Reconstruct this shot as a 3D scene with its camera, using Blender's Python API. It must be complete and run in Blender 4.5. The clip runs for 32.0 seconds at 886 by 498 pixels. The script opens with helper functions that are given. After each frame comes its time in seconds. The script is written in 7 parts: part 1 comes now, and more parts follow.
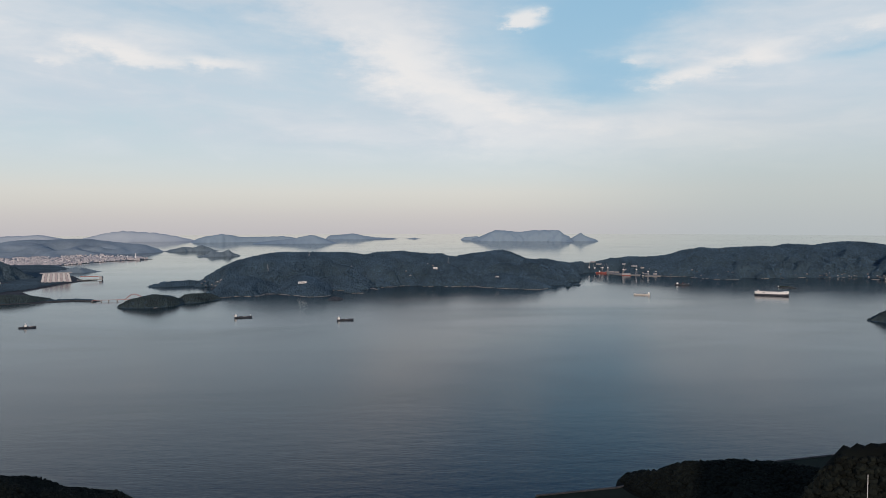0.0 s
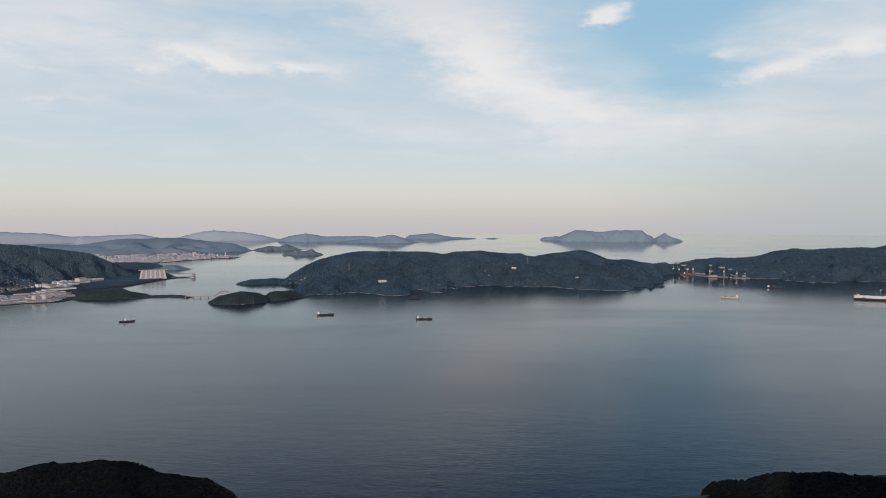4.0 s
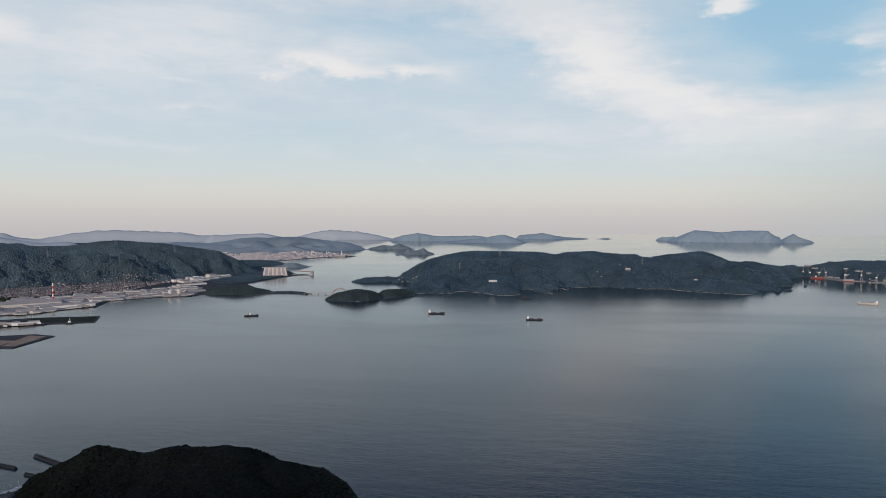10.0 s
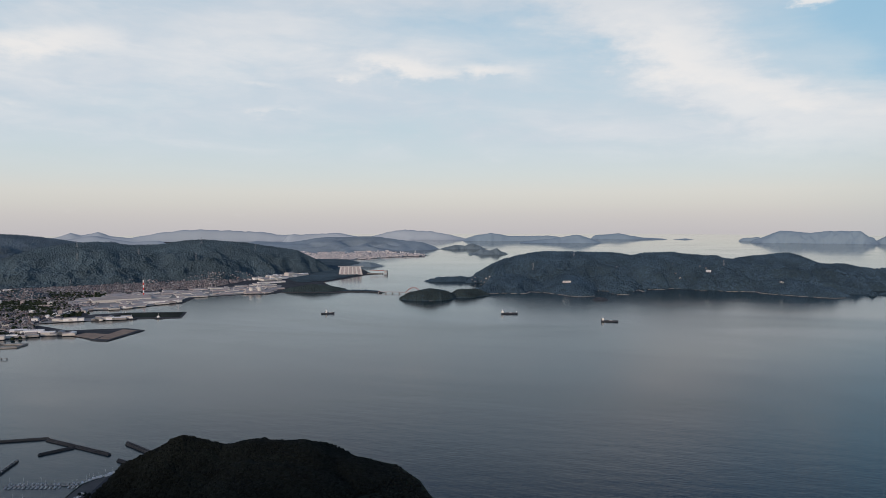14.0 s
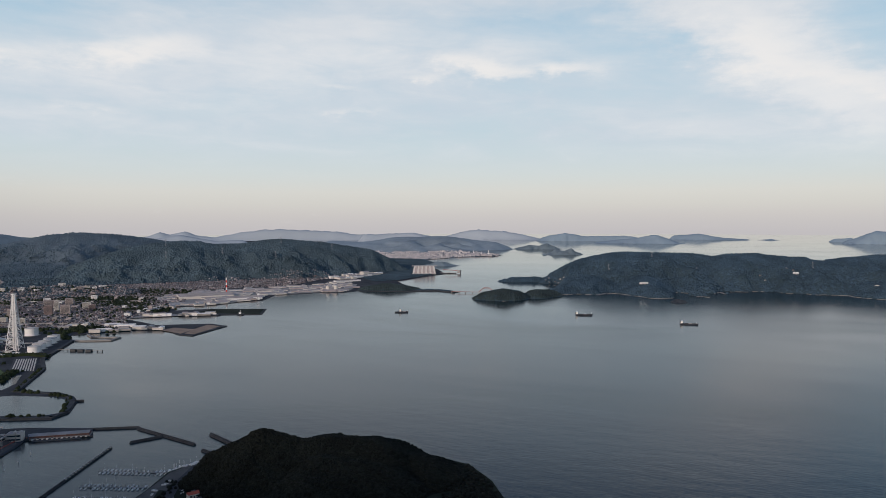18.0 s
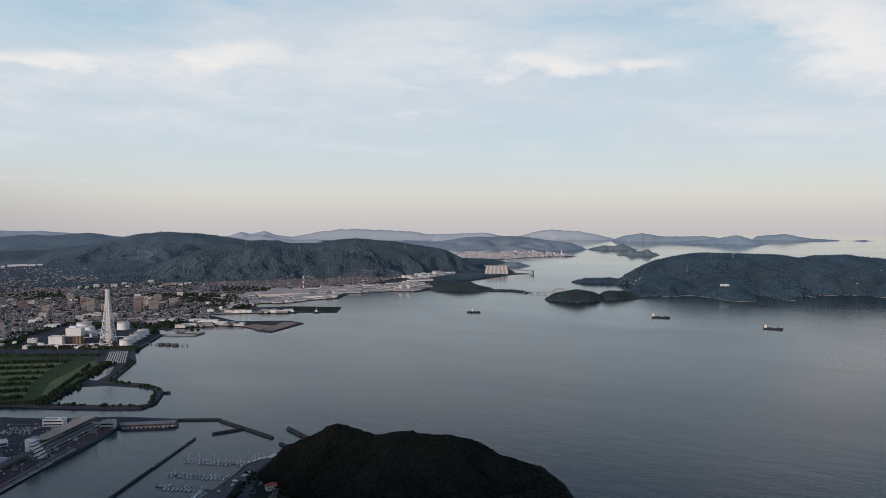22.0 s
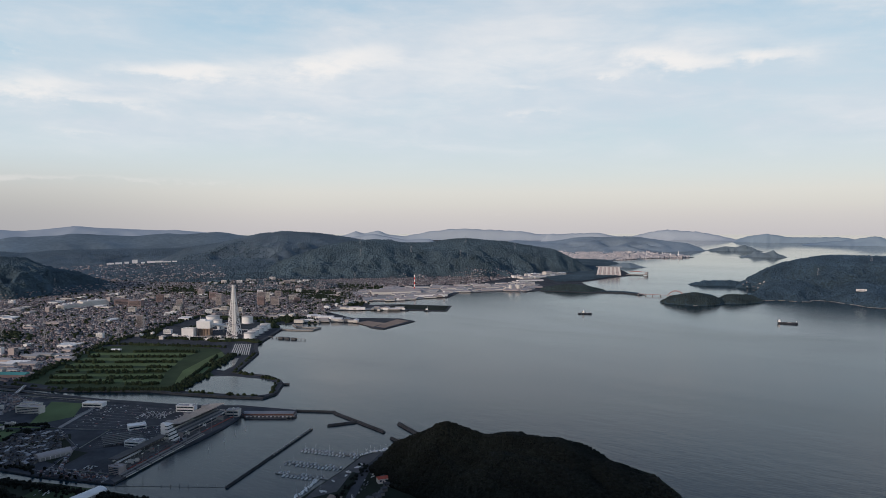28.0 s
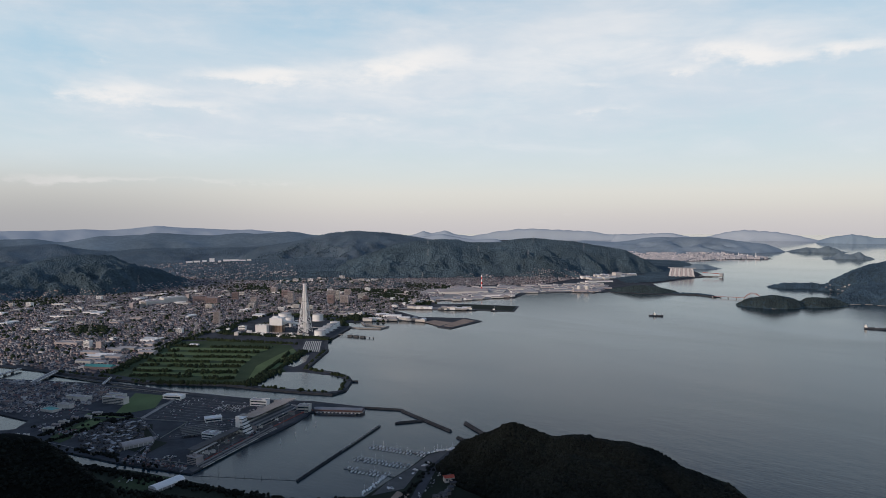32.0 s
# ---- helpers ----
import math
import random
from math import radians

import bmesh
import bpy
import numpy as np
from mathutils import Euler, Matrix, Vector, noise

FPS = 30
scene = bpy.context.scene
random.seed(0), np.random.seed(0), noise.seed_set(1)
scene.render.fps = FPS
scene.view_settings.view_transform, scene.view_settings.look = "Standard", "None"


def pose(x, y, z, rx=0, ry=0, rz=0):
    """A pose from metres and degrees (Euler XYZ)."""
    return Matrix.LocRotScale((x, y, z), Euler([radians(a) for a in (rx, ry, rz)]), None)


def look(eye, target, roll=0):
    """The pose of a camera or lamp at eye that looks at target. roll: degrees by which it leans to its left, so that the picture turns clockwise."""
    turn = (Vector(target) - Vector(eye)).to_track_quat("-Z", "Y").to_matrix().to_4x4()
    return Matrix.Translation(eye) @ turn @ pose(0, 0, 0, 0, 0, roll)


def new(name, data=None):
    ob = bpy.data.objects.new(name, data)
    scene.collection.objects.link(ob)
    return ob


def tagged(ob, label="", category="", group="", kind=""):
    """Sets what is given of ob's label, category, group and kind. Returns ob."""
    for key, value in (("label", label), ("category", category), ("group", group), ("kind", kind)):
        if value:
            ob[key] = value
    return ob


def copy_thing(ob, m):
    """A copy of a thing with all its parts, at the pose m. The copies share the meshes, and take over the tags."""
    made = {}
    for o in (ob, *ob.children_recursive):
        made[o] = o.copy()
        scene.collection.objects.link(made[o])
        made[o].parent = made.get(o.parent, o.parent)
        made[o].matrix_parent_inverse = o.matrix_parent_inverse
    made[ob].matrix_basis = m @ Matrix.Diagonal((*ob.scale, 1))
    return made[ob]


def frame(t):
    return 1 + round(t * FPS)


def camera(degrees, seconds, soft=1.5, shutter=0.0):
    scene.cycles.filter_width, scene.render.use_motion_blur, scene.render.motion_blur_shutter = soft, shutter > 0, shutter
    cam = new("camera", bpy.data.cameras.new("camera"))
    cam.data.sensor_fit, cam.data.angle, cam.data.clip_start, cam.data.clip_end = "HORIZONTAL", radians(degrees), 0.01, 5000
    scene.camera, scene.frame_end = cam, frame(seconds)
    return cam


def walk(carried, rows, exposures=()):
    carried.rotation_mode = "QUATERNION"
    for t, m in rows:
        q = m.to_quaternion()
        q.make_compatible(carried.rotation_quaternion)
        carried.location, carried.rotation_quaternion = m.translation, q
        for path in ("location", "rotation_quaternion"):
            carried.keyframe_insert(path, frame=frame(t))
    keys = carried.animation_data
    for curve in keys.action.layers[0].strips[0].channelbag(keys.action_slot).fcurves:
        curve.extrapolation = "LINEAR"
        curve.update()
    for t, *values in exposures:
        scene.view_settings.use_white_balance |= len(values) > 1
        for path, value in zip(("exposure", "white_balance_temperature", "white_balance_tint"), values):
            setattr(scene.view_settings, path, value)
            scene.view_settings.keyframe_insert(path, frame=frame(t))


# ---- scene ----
# The whole landscape stands at one tenth of its true size, so that 40 km of coast fit within the lens's reach.
DEGREES, EYE, TILT, LEAN = 64.62, 45.0, -2.31, 0.09
cam = camera(DEGREES, 32.0, soft=0.75)
YAW = [
    (0.0, -4.04), (0.5, -3.14), (1.0, -2.19), (1.5, -1.32), (2.0, -0.57), (2.5, 0.16), (3.0, 0.91), (3.5, 1.65), (5.5,
    4.62), (6.0, 5.37), (6.5, 6.13), (7.0, 6.89), (7.5, 7.65), (8.0, 8.41), (8.5, 9.16), (9.0, 9.92), (9.5, 10.68),
    (10.0, 11.41), (10.5, 12.15), (11.0, 12.92), (11.5, 13.65), (12.0, 14.39), (12.5, 15.13), (13.0, 15.89), (13.5,
    16.64), (14.0, 17.39), (14.5, 18.15), (16.5, 21.14), (17.0, 21.88), (17.5, 22.63), (18.0, 23.38), (18.5, 24.15),
    (19.0, 24.85), (19.5, 25.59), (20.0, 26.34), (20.5, 27.08), (21.0, 27.82), (21.5, 28.55), (22.0, 29.30), (22.5,
    30.04), (23.0, 30.79), (23.5, 31.54), (24.0, 32.29), (24.5, 33.03), (25.0, 33.79), (25.5, 34.54), (27.5, 37.53),
    (28.0, 38.27), (28.5, 38.98), (29.0, 39.70), (29.5, 40.43), (30.0, 41.14), (30.5, 41.83), (31.0, 42.52), (31.5,
    43.21), (32.0, 43.77)
]
walk(cam, [(t, pose(0, 0, EYE, 90 + TILT, LEAN, yaw)) for t, yaw in YAW], [(0.0, 0.02), (12.0, 0.02), (22.0, 0.06), (32.0, 0.13)])

# ---- world and sun ----
SUN_AZ, SUN_EL = 188.0, 14.0


def link(tree, a, b):
    tree.links.new(a, b)


class Nodes:
    """Short forms for building a node tree."""

    def __init__(self, tree):
        self.t = tree
        tree.nodes.clear()

    def put(self, sock, value):
        if isinstance(value, bpy.types.NodeSocket):
            self.t.links.new(value, sock)
        else:
            sock.default_value = value

    def math(self, op, a, b=0.0, c=0.0, clamp=False):
        n = self.t.nodes.new("ShaderNodeMath")
        n.operation, n.use_clamp = op, clamp
        for s, v in zip(n.inputs, (a, b, c)):
            self.put(s, v)
        return n.outputs[0]

    def mix(self, fac, a, b, blend="MIX"):
        n = self.t.nodes.new("ShaderNodeMix")
        n.data_type, n.blend_type, n.clamp_factor = "RGBA", blend, True
        for s, v in ((n.inputs[0], fac), (n.inputs[6], a), (n.inputs[7], b)):
            self.put(s, v if isinstance(v, bpy.types.NodeSocket) or not isinstance(v, tuple) else (*v[:3], 1.0))
        return n.outputs[2]

    def ramp(self, fac, stops):
        n = self.t.nodes.new("ShaderNodeValToRGB")
        e = n.color_ramp.elements
        while len(e) < len(stops):
            e.new(0.5)
        for k, (p, c) in zip(e, stops):
            k.position, k.color = p, (*c[:3], 1.0) if isinstance(c, tuple) else (c, c, c, 1.0)
        self.put(n.inputs[0], fac)
        return n.outputs[0]

    def remap(self, v, a, b, c=0.0, d=1.0, smooth=False):
        n = self.t.nodes.new("ShaderNodeMapRange")
        n.interpolation_type = "SMOOTHSTEP" if smooth else "LINEAR"
        for s, x in zip(n.inputs, (v, a, b, c, d)):
            self.put(s, x)
        return n.outputs[0]

    def xyz(self, x, y, z):
        n = self.t.nodes.new("ShaderNodeCombineXYZ")
        for s, v in zip(n.inputs, (x, y, z)):
            self.put(s, v)
        return n.outputs[0]

    def noise(self, vec, scale, detail=4.0, rough=0.55, distort=0.0):
        n = self.t.nodes.new("ShaderNodeTexNoise")
        self.put(n.inputs["Vector"], vec)
        for k, v in (("Scale", scale), ("Detail", detail), ("Roughness", rough), ("Distortion", distort)):
            n.inputs[k].default_value = v
        return n.outputs[0]

    def coord(self, which="Object"):
        return self.t.nodes.new("ShaderNodeTexCoord").outputs[which]

    def node(self, kind, **values):
        n = self.t.nodes.new(kind)
        for k, v in values.items():
            self.put(n.inputs[k.replace("_", " ")], v)
        return n


def lin(r, g, b):
    """A colour from display values 0 to 255."""
    return tuple((v / 255 / 12.92) if v < 11 else ((v / 255 + 0.055) / 1.055) ** 2.4 for v in (r, g, b))


def make_world():
    world = bpy.data.worlds.new("evening_sky")
    scene.world = world
    world.use_nodes = True
    n = Nodes(world.node_tree)
    way = n.coord("Generated")
    sep = n.t.nodes.new("ShaderNodeSeparateXYZ")
    n.put(sep.inputs[0], way)
    x, y, z = sep.outputs
    az = n.math("MULTIPLY", n.math("ARCTAN2", x, y), 57.2958)
    # clear air: pinkish cream at the horizon, pale blue above
    span = n.remap(z, -0.1, 0.9)
    clear = n.ramp(span, [(0.0, lin(170, 172, 175)), (0.085, lin(193, 189, 192)), (0.108, lin(202, 198, 197)), (0.124, lin(208, 206, 202)),
                          (0.14, lin(212, 211, 207)), (0.165, lin(208, 214, 213)), (0.2, lin(203, 216, 219)), (0.27, lin(190, 211, 222)),
                          (0.34, lin(178, 204, 220)), (0.4, lin(160, 192, 214)), (0.46, lin(88, 130, 178)), (0.55, lin(36, 74, 130)), (1.0, lin(42, 80, 146))])
    sky = n.t.nodes.new("ShaderNodeTexSky")
    sky.sky_type, sky.sun_disc = "NISHITA", False
    sky.sun_elevation, sky.sun_rotation = radians(SUN_EL), radians(SUN_AZ)
    nishita = n.mix(1.0, sky.outputs[0], (0.12, 0.12, 0.12), "MULTIPLY")
    clear = n.mix(0.06, clear, nishita)
    # thin sheets, streaks and puffs of cloud: one density, frayed by noise at three scales
    warp = n.math("SUBTRACT", n.noise(n.xyz(n.math("MULTIPLY", az, 0.07), n.math("MULTIPLY", z, 9.0), 3.1), 1.0, 5.0, 0.6), 0.5)
    fine = n.math("SUBTRACT", n.noise(n.xyz(n.math("MULTIPLY", az, 0.3), n.math("MULTIPLY", z, 42.0), 7.7), 1.0, 7.0, 0.62), 0.5)
    wisp = n.math("SUBTRACT", n.noise(n.xyz(n.math("ADD", n.math("MULTIPLY", az, 0.16), n.math("MULTIPLY", z, 7.0)), n.math("MULTIPLY", z, 36.0), 1.9), 1.0, 6.0, 0.55, 0.5), 0.5)
    a2 = n.math("ADD", az, n.math("ADD", n.math("MULTIPLY", warp, 4.0), n.math("MULTIPLY", fine, 5.5)))
    z2 = n.math("ADD", z, n.math("ADD", n.math("MULTIPLY", warp, 0.02), n.math("MULTIPLY", fine, 0.036)))
    streak = n.noise(n.xyz(n.math("ADD", n.math("MULTIPLY", az, 0.045), n.math("MULTIPLY", z, 2.0)), n.math("MULTIPLY", z, 16.0), 0.4), 1.0, 6.0, 0.58, 0.6)

    def blob(a0, z0, sa, sz, slope):
        da = n.math("SUBTRACT", a2, a0)
        u = n.math("DIVIDE", da, sa)
        v = n.math("DIVIDE", n.math("MULTIPLY_ADD", da, -slope, n.math("SUBTRACT", z2, z0)), sz)
        return n.math("POWER", 2.0, n.math("MULTIPLY", n.math("MULTIPLY_ADD", u, u, n.math("MULTIPLY", v, v)), -1.1))

    def total(rows):
        out = None
        for amp, *r in rows:
            out = n.math("MULTIPLY", blob(*r), amp) if out is None else n.math("MULTIPLY_ADD", blob(*r), amp, out)
        return out

    # rows: strength, azimuth, height, half width, half height, lean
    blue = total([(1.0, 14.3, 0.23, 4.6, 0.05, -0.0042), (1.0, 19.0, 0.28, 4.4, 0.04, 0.0), (0.8, 17.4, 0.18, 4.4, 0.026, 0.0), (0.4, 7.5, 0.211, 3.6, 0.04, -0.0084), (0.4, -5.6, 0.212, 6.6, 0.026, -0.0025),
                  (0.18, -24.0, 0.107, 8.2, 0.03, 0.0), (0.7, 33.8, 0.2, 3.1, 0.008, 0.0017), (0.4, -11.6, 0.27, 6.0, 0.026, 0.0017), (0.35, -36.5, 0.187, 7.5, 0.026, 0.0059), (0.55, -55.6, 0.256, 8.0, 0.042, 0.002),
                  (0.35, -20.0, 0.253, 7.0, 0.024, 0.0), (0.7, -74.5, 0.185, 5.1, 0.06, 0.0), (0.2, -70.7, 0.087, 9.1, 0.03, 0.0), (0.15, -23.3, 0.127, 9.0, 0.03, 0.0), (2.2, 26.0, 0.46, 22.0, 0.13, 0.0), (0.7, -30.0, 0.48, 26.0, 0.1, 0.0)])
    veil = total([(0.9, -3.4, 0.281, 6.8, 0.045, -0.0059), (0.95, 0.6, 0.226, 5.6, 0.045, -0.0118), (0.9, 7.0, 0.15, 7.4, 0.036, -0.0068), (0.8, 18.3, 0.118, 10.8, 0.034, -0.0017), (0.6, 30.3, 0.111, 8.1, 0.03, 0.0008),
                  (0.75, 29.6, 0.236, 7.6, 0.042, 0.0017), (0.5, -4.3, 0.123, 8.5, 0.022, -0.0025), (0.55, -21.0, 0.235, 11.0, 0.034, 0.0), (0.4, 28.5, 0.073, 9.9, 0.018, 0.0), (0.55, -35.5, 0.222, 9.0, 0.05, 0.002),
                  (0.45, -47.5, 0.18, 9.1, 0.035, 0.0), (0.5, -30.1, 0.28, 11.7, 0.028, 0.0025), (0.5, -64.9, 0.167, 10.3, 0.025, 0.0017), (0.3, -47.6, 0.12, 14.8, 0.023, 0.0)])
    puffs = n.math("ADD", total([(1.2, 11.2, 0.273, 1.7, 0.012, 0.0017), (0.9, -20.4, 0.213, 3.2, 0.014, -0.0034), (0.85, -14.1, 0.208, 2.8, 0.009, 0.0), (0.5, -24.1, 0.201, 1.6, 0.007, 0.0),
                   (0.75, 27.8, 0.207, 2.7, 0.016, 0.0034), (0.7, 22.9, 0.192, 2.3, 0.009, 0.0034), (0.7, 35.1, 0.229, 2.3, 0.011, 0.0025), (0.5, 19.3, 0.215, 1.7, 0.008, 0.0017),
                   (0.6, 0.2, 0.233, 3.2, 0.03, -0.0101), (0.55, 7.5, 0.164, 5.6, 0.017, -0.0059), (0.45, 16.5, 0.134, 6.5, 0.013, -0.0017), (0.4, 27.7, 0.097, 2.3, 0.009, 0.0)]),
                   total([(0.5, -31.6, 0.184, 1.8, 0.005, 0.0), (0.5, -30.2, 0.152, 2.3, 0.007, 0.0), (1.0, -46.4, 0.217, 4.4, 0.016, 0.0025), (0.5, -56.7, 0.194, 3.1, 0.009, 0.0),
                   (0.45, -49.5, 0.145, 3.1, 0.008, -0.0017), (0.6, -60.0, 0.195, 6.0, 0.01, 0.0017), (0.7, -68.8, 0.163, 4.5, 0.011, 0.0008), (0.5, -62.9, 0.152, 3.3, 0.006, 0.0),
                   (0.6, -71.5, 0.054, 5.4, 0.005, 0.0), (0.35, -60.1, 0.057, 7.2, 0.004, 0.0), (0.35, -65.0, 0.114, 2.8, 0.004, 0.0), (0.45, -70.2, 0.204, 1.5, 0.007, -0.0034)]))
    high = n.remap(z, 0.035, 0.13, 0.0, 1.0, True)
    ragged = n.math("MULTIPLY_ADD", n.math("SUBTRACT", streak, 0.5), 1.2, n.math("MULTIPLY_ADD", wisp, 0.5, n.math("MULTIPLY", fine, 0.7)))
    thick = n.math("ADD", n.math("MULTIPLY_ADD", ragged, 0.95, 0.68), n.math("SUBTRACT", n.math("MULTIPLY", veil, 0.55), n.math("MULTIPLY", blue, 0.75)))
    cover = n.math("MULTIPLY", n.remap(thick, -0.25, 1.15, 0.0, 0.95, True), n.math("MULTIPLY", high, n.remap(z, 0.36, 0.6, 1.0, 0.7)))
    deep = n.math("MULTIPLY", n.remap(n.math("MULTIPLY_ADD", ragged, -0.5, blue), 0.0, 1.5, 0.0, 0.66, True), n.remap(z, 0.31, 0.4, 1.0, 0.0))
    clear = n.mix(deep, clear, lin(140, 185, 214))
    lit = n.remap(n.math("MULTIPLY_ADD", wisp, 0.6, n.math("MULTIPLY_ADD", veil, 0.4, n.math("MULTIPLY", ragged, 0.3))), -0.2, 0.7, 0.0, 1.0, True)
    cloud = n.mix(lit, lin(194, 206, 218), lin(226, 227, 229))
    cloud = n.mix(n.remap(z, 0.22, 0.31, 0.0, 0.45), cloud, lin(196, 204, 214))
    cloud = n.mix(n.remap(z, 0.3, 0.48), cloud, lin(138, 156, 178))
    col = n.mix(cover, clear, cloud)
    tops = n.remap(n.math("MULTIPLY_ADD", fine, 1.1, n.math("MULTIPLY_ADD", wisp, 0.5, puffs)), 0.15, 1.05, 0.0, 0.85, True)
    col = n.mix(tops, col, lin(236, 233, 231))
    # a grey bank of haze inland
    bank = n.math("MULTIPLY", n.remap(az, -48.0, -76.0, 0.0, 0.55, True), n.remap(z, 0.10, 0.0, 0.0, 1.0, True))
    col = n.mix(bank, col, lin(140, 143, 148))
    east = n.math("MULTIPLY", n.remap(az, 6.0, 30.0, 0.0, 0.6, True), n.remap(z, 0.2, 0.02, 0.0, 1.0, True))
    col = n.mix(east, col, lin(172, 185, 188))
    bg = n.node("ShaderNodeBackground", Color=col, Strength=1.0)
    out = n.t.nodes.new("ShaderNodeOutputWorld")
    link(n.t, bg.outputs[0], out.inputs[0])


make_world()
sun = new("sun", bpy.data.lights.new("sun", "SUN"))
sun.data.energy, sun.data.angle, sun.data.color = 2.4, radians(4.0), (1.0, 0.81, 0.70)
sun.matrix_world = look((0, 0, 0), (-math.sin(radians(SUN_AZ)), -math.cos(radians(SUN_AZ)), -math.tan(radians(SUN_EL))))


# ---- materials ----
def mat(name, col, rough=0.85, var=0.25, scale=0.5, fine=4.0, island=0.0, spread=None, bump=0.0, metal=0.0, objects=0.0, spec=0.3):
    """A surface of one base colour, varied at two scales, and from piece to piece."""
    m = bpy.data.materials.new(name)
    m.use_nodes = True
    n = Nodes(m.node_tree)
    co = n.coord()
    big, small = n.noise(co, scale, 3.0), n.noise(co, fine, 4.0, 0.65)
    f = n.math("ADD", n.math("MULTIPLY", big, 0.6), n.math("MULTIPLY", small, 0.4))
    lo, hi = tuple(c * (1 - var) for c in col), tuple(min(1.0, c * (1 + var)) for c in col)
    base = n.mix(n.remap(f, 0.32, 0.68), lo, hi)
    if spread:
        pick = n.t.nodes.new("ShaderNodeNewGeometry").outputs["Random Per Island"] if island else n.t.nodes.new("ShaderNodeObjectInfo").outputs["Random"]
        shade = n.ramp(pick, [(i / (len(spread) - 1), c) for i, c in enumerate(spread)])
        base = n.mix(1.0, n.mix(n.remap(f, 0.3, 0.7), (0.8, 0.8, 0.8), (1.15, 1.15, 1.15)), shade, "MULTIPLY")
    elif island or objects:
        pick = n.t.nodes.new("ShaderNodeNewGeometry").outputs["Random Per Island"] if island else n.t.nodes.new("ShaderNodeObjectInfo").outputs["Random"]
        k = island or objects
        base = n.mix(1.0, base, n.ramp(pick, [(0.0, 1.0 - k), (1.0, 1.0)]), "MULTIPLY")
    p = n.node("ShaderNodeBsdfPrincipled", Base_Color=base, Metallic=metal)
    p.inputs["Specular IOR Level"].default_value = spec
    n.put(p.inputs["Roughness"], n.remap(small, 0.3, 0.7, max(0.05, rough - 0.1), min(1.0, rough + 0.08)))
    if bump:
        b = n.node("ShaderNodeBump", Height=small, Strength=bump)
        link(n.t, b.outputs[0], p.inputs["Normal"])
    out = n.t.nodes.new("ShaderNodeOutputMaterial")
    link(n.t, p.outputs[0], out.inputs[0])
    return m


def water(name, deep, rough, wave, bump, streaks):
    m = bpy.data.materials.new(name)
    m.use_nodes = True
    n = Nodes(m.node_tree)
    co = n.coord()
    p = n.node("ShaderNodeBsdfPrincipled")
    p.inputs["IOR"].default_value = 1.33
    mp = n.t.nodes.new("ShaderNodeMapping")
    n.put(mp.inputs["Vector"], co)
    mp.inputs["Rotation"].default_value, mp.inputs["Scale"].default_value = (0, 0, 0.5), (0.35, 1.0, 1.0)
    slick = n.noise(mp.outputs[0], streaks, 5.0, 0.6, 0.8)
    n.put(p.inputs["Base Color"], n.mix(n.remap(n.noise(co, 0.012, 3.0), 0.3, 0.7), tuple(c * 0.8 for c in deep), tuple(c * 1.2 for c in deep)))
    # roughness and ripples fade with distance from the viewpoint, so far water mirrors sky
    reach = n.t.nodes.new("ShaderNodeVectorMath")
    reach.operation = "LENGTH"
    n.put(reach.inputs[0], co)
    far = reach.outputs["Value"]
    far_fade = n.math("MULTIPLY", n.remap(far, 200.0, 800.0, 1.0, 0.5, True), n.remap(far, 900.0, 1900.0, 1.0, 0.7, True))
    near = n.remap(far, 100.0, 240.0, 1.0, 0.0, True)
    n.put(p.inputs["Roughness"], n.math("MULTIPLY", n.remap(slick, 0.35, 0.7, rough * 0.8, rough * 1.2), far_fade))
    ripple = n.math("ADD", n.noise(mp.outputs[0], wave, 3.0, 0.6), n.math("MULTIPLY", n.noise(mp.outputs[0], wave * 0.22, 3.0, 0.5), 1.6))
    b = n.node("ShaderNodeBump", Height=ripple, Distance=0.12)
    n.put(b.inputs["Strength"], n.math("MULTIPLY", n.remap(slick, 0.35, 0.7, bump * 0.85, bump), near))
    link(n.t, b.outputs[0], p.inputs["Normal"])
    out = n.t.nodes.new("ShaderNodeOutputMaterial")
    link(n.t, p.outputs[0], out.inputs[0])
    return m


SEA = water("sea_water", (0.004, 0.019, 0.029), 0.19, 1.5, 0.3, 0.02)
POND = water("still_water", (0.012, 0.027, 0.036), 0.18, 2.5, 0.15, 0.06)
# near foliage and floor: the foreground's shade is put into these dark base colours
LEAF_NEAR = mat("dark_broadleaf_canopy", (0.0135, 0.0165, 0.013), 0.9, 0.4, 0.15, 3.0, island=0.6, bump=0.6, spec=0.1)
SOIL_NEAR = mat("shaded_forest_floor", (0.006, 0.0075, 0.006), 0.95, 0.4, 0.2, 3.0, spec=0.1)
# LEAF_ISLE and SOIL_ISLE are blued: the haze over the bay is painted in
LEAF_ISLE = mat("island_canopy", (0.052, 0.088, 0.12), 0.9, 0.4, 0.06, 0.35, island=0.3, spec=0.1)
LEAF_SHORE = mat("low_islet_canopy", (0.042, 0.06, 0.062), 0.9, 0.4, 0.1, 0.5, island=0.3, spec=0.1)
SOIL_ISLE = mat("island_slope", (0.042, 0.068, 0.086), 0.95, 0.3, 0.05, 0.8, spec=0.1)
# mainland hills: base colours grow paler and bluer with distance, as painted haze
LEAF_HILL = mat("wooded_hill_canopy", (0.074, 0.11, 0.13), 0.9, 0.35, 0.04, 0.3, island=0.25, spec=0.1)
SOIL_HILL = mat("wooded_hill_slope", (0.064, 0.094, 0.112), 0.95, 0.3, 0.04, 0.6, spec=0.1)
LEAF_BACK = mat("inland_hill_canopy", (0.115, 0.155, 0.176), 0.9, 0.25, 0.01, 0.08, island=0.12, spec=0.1)
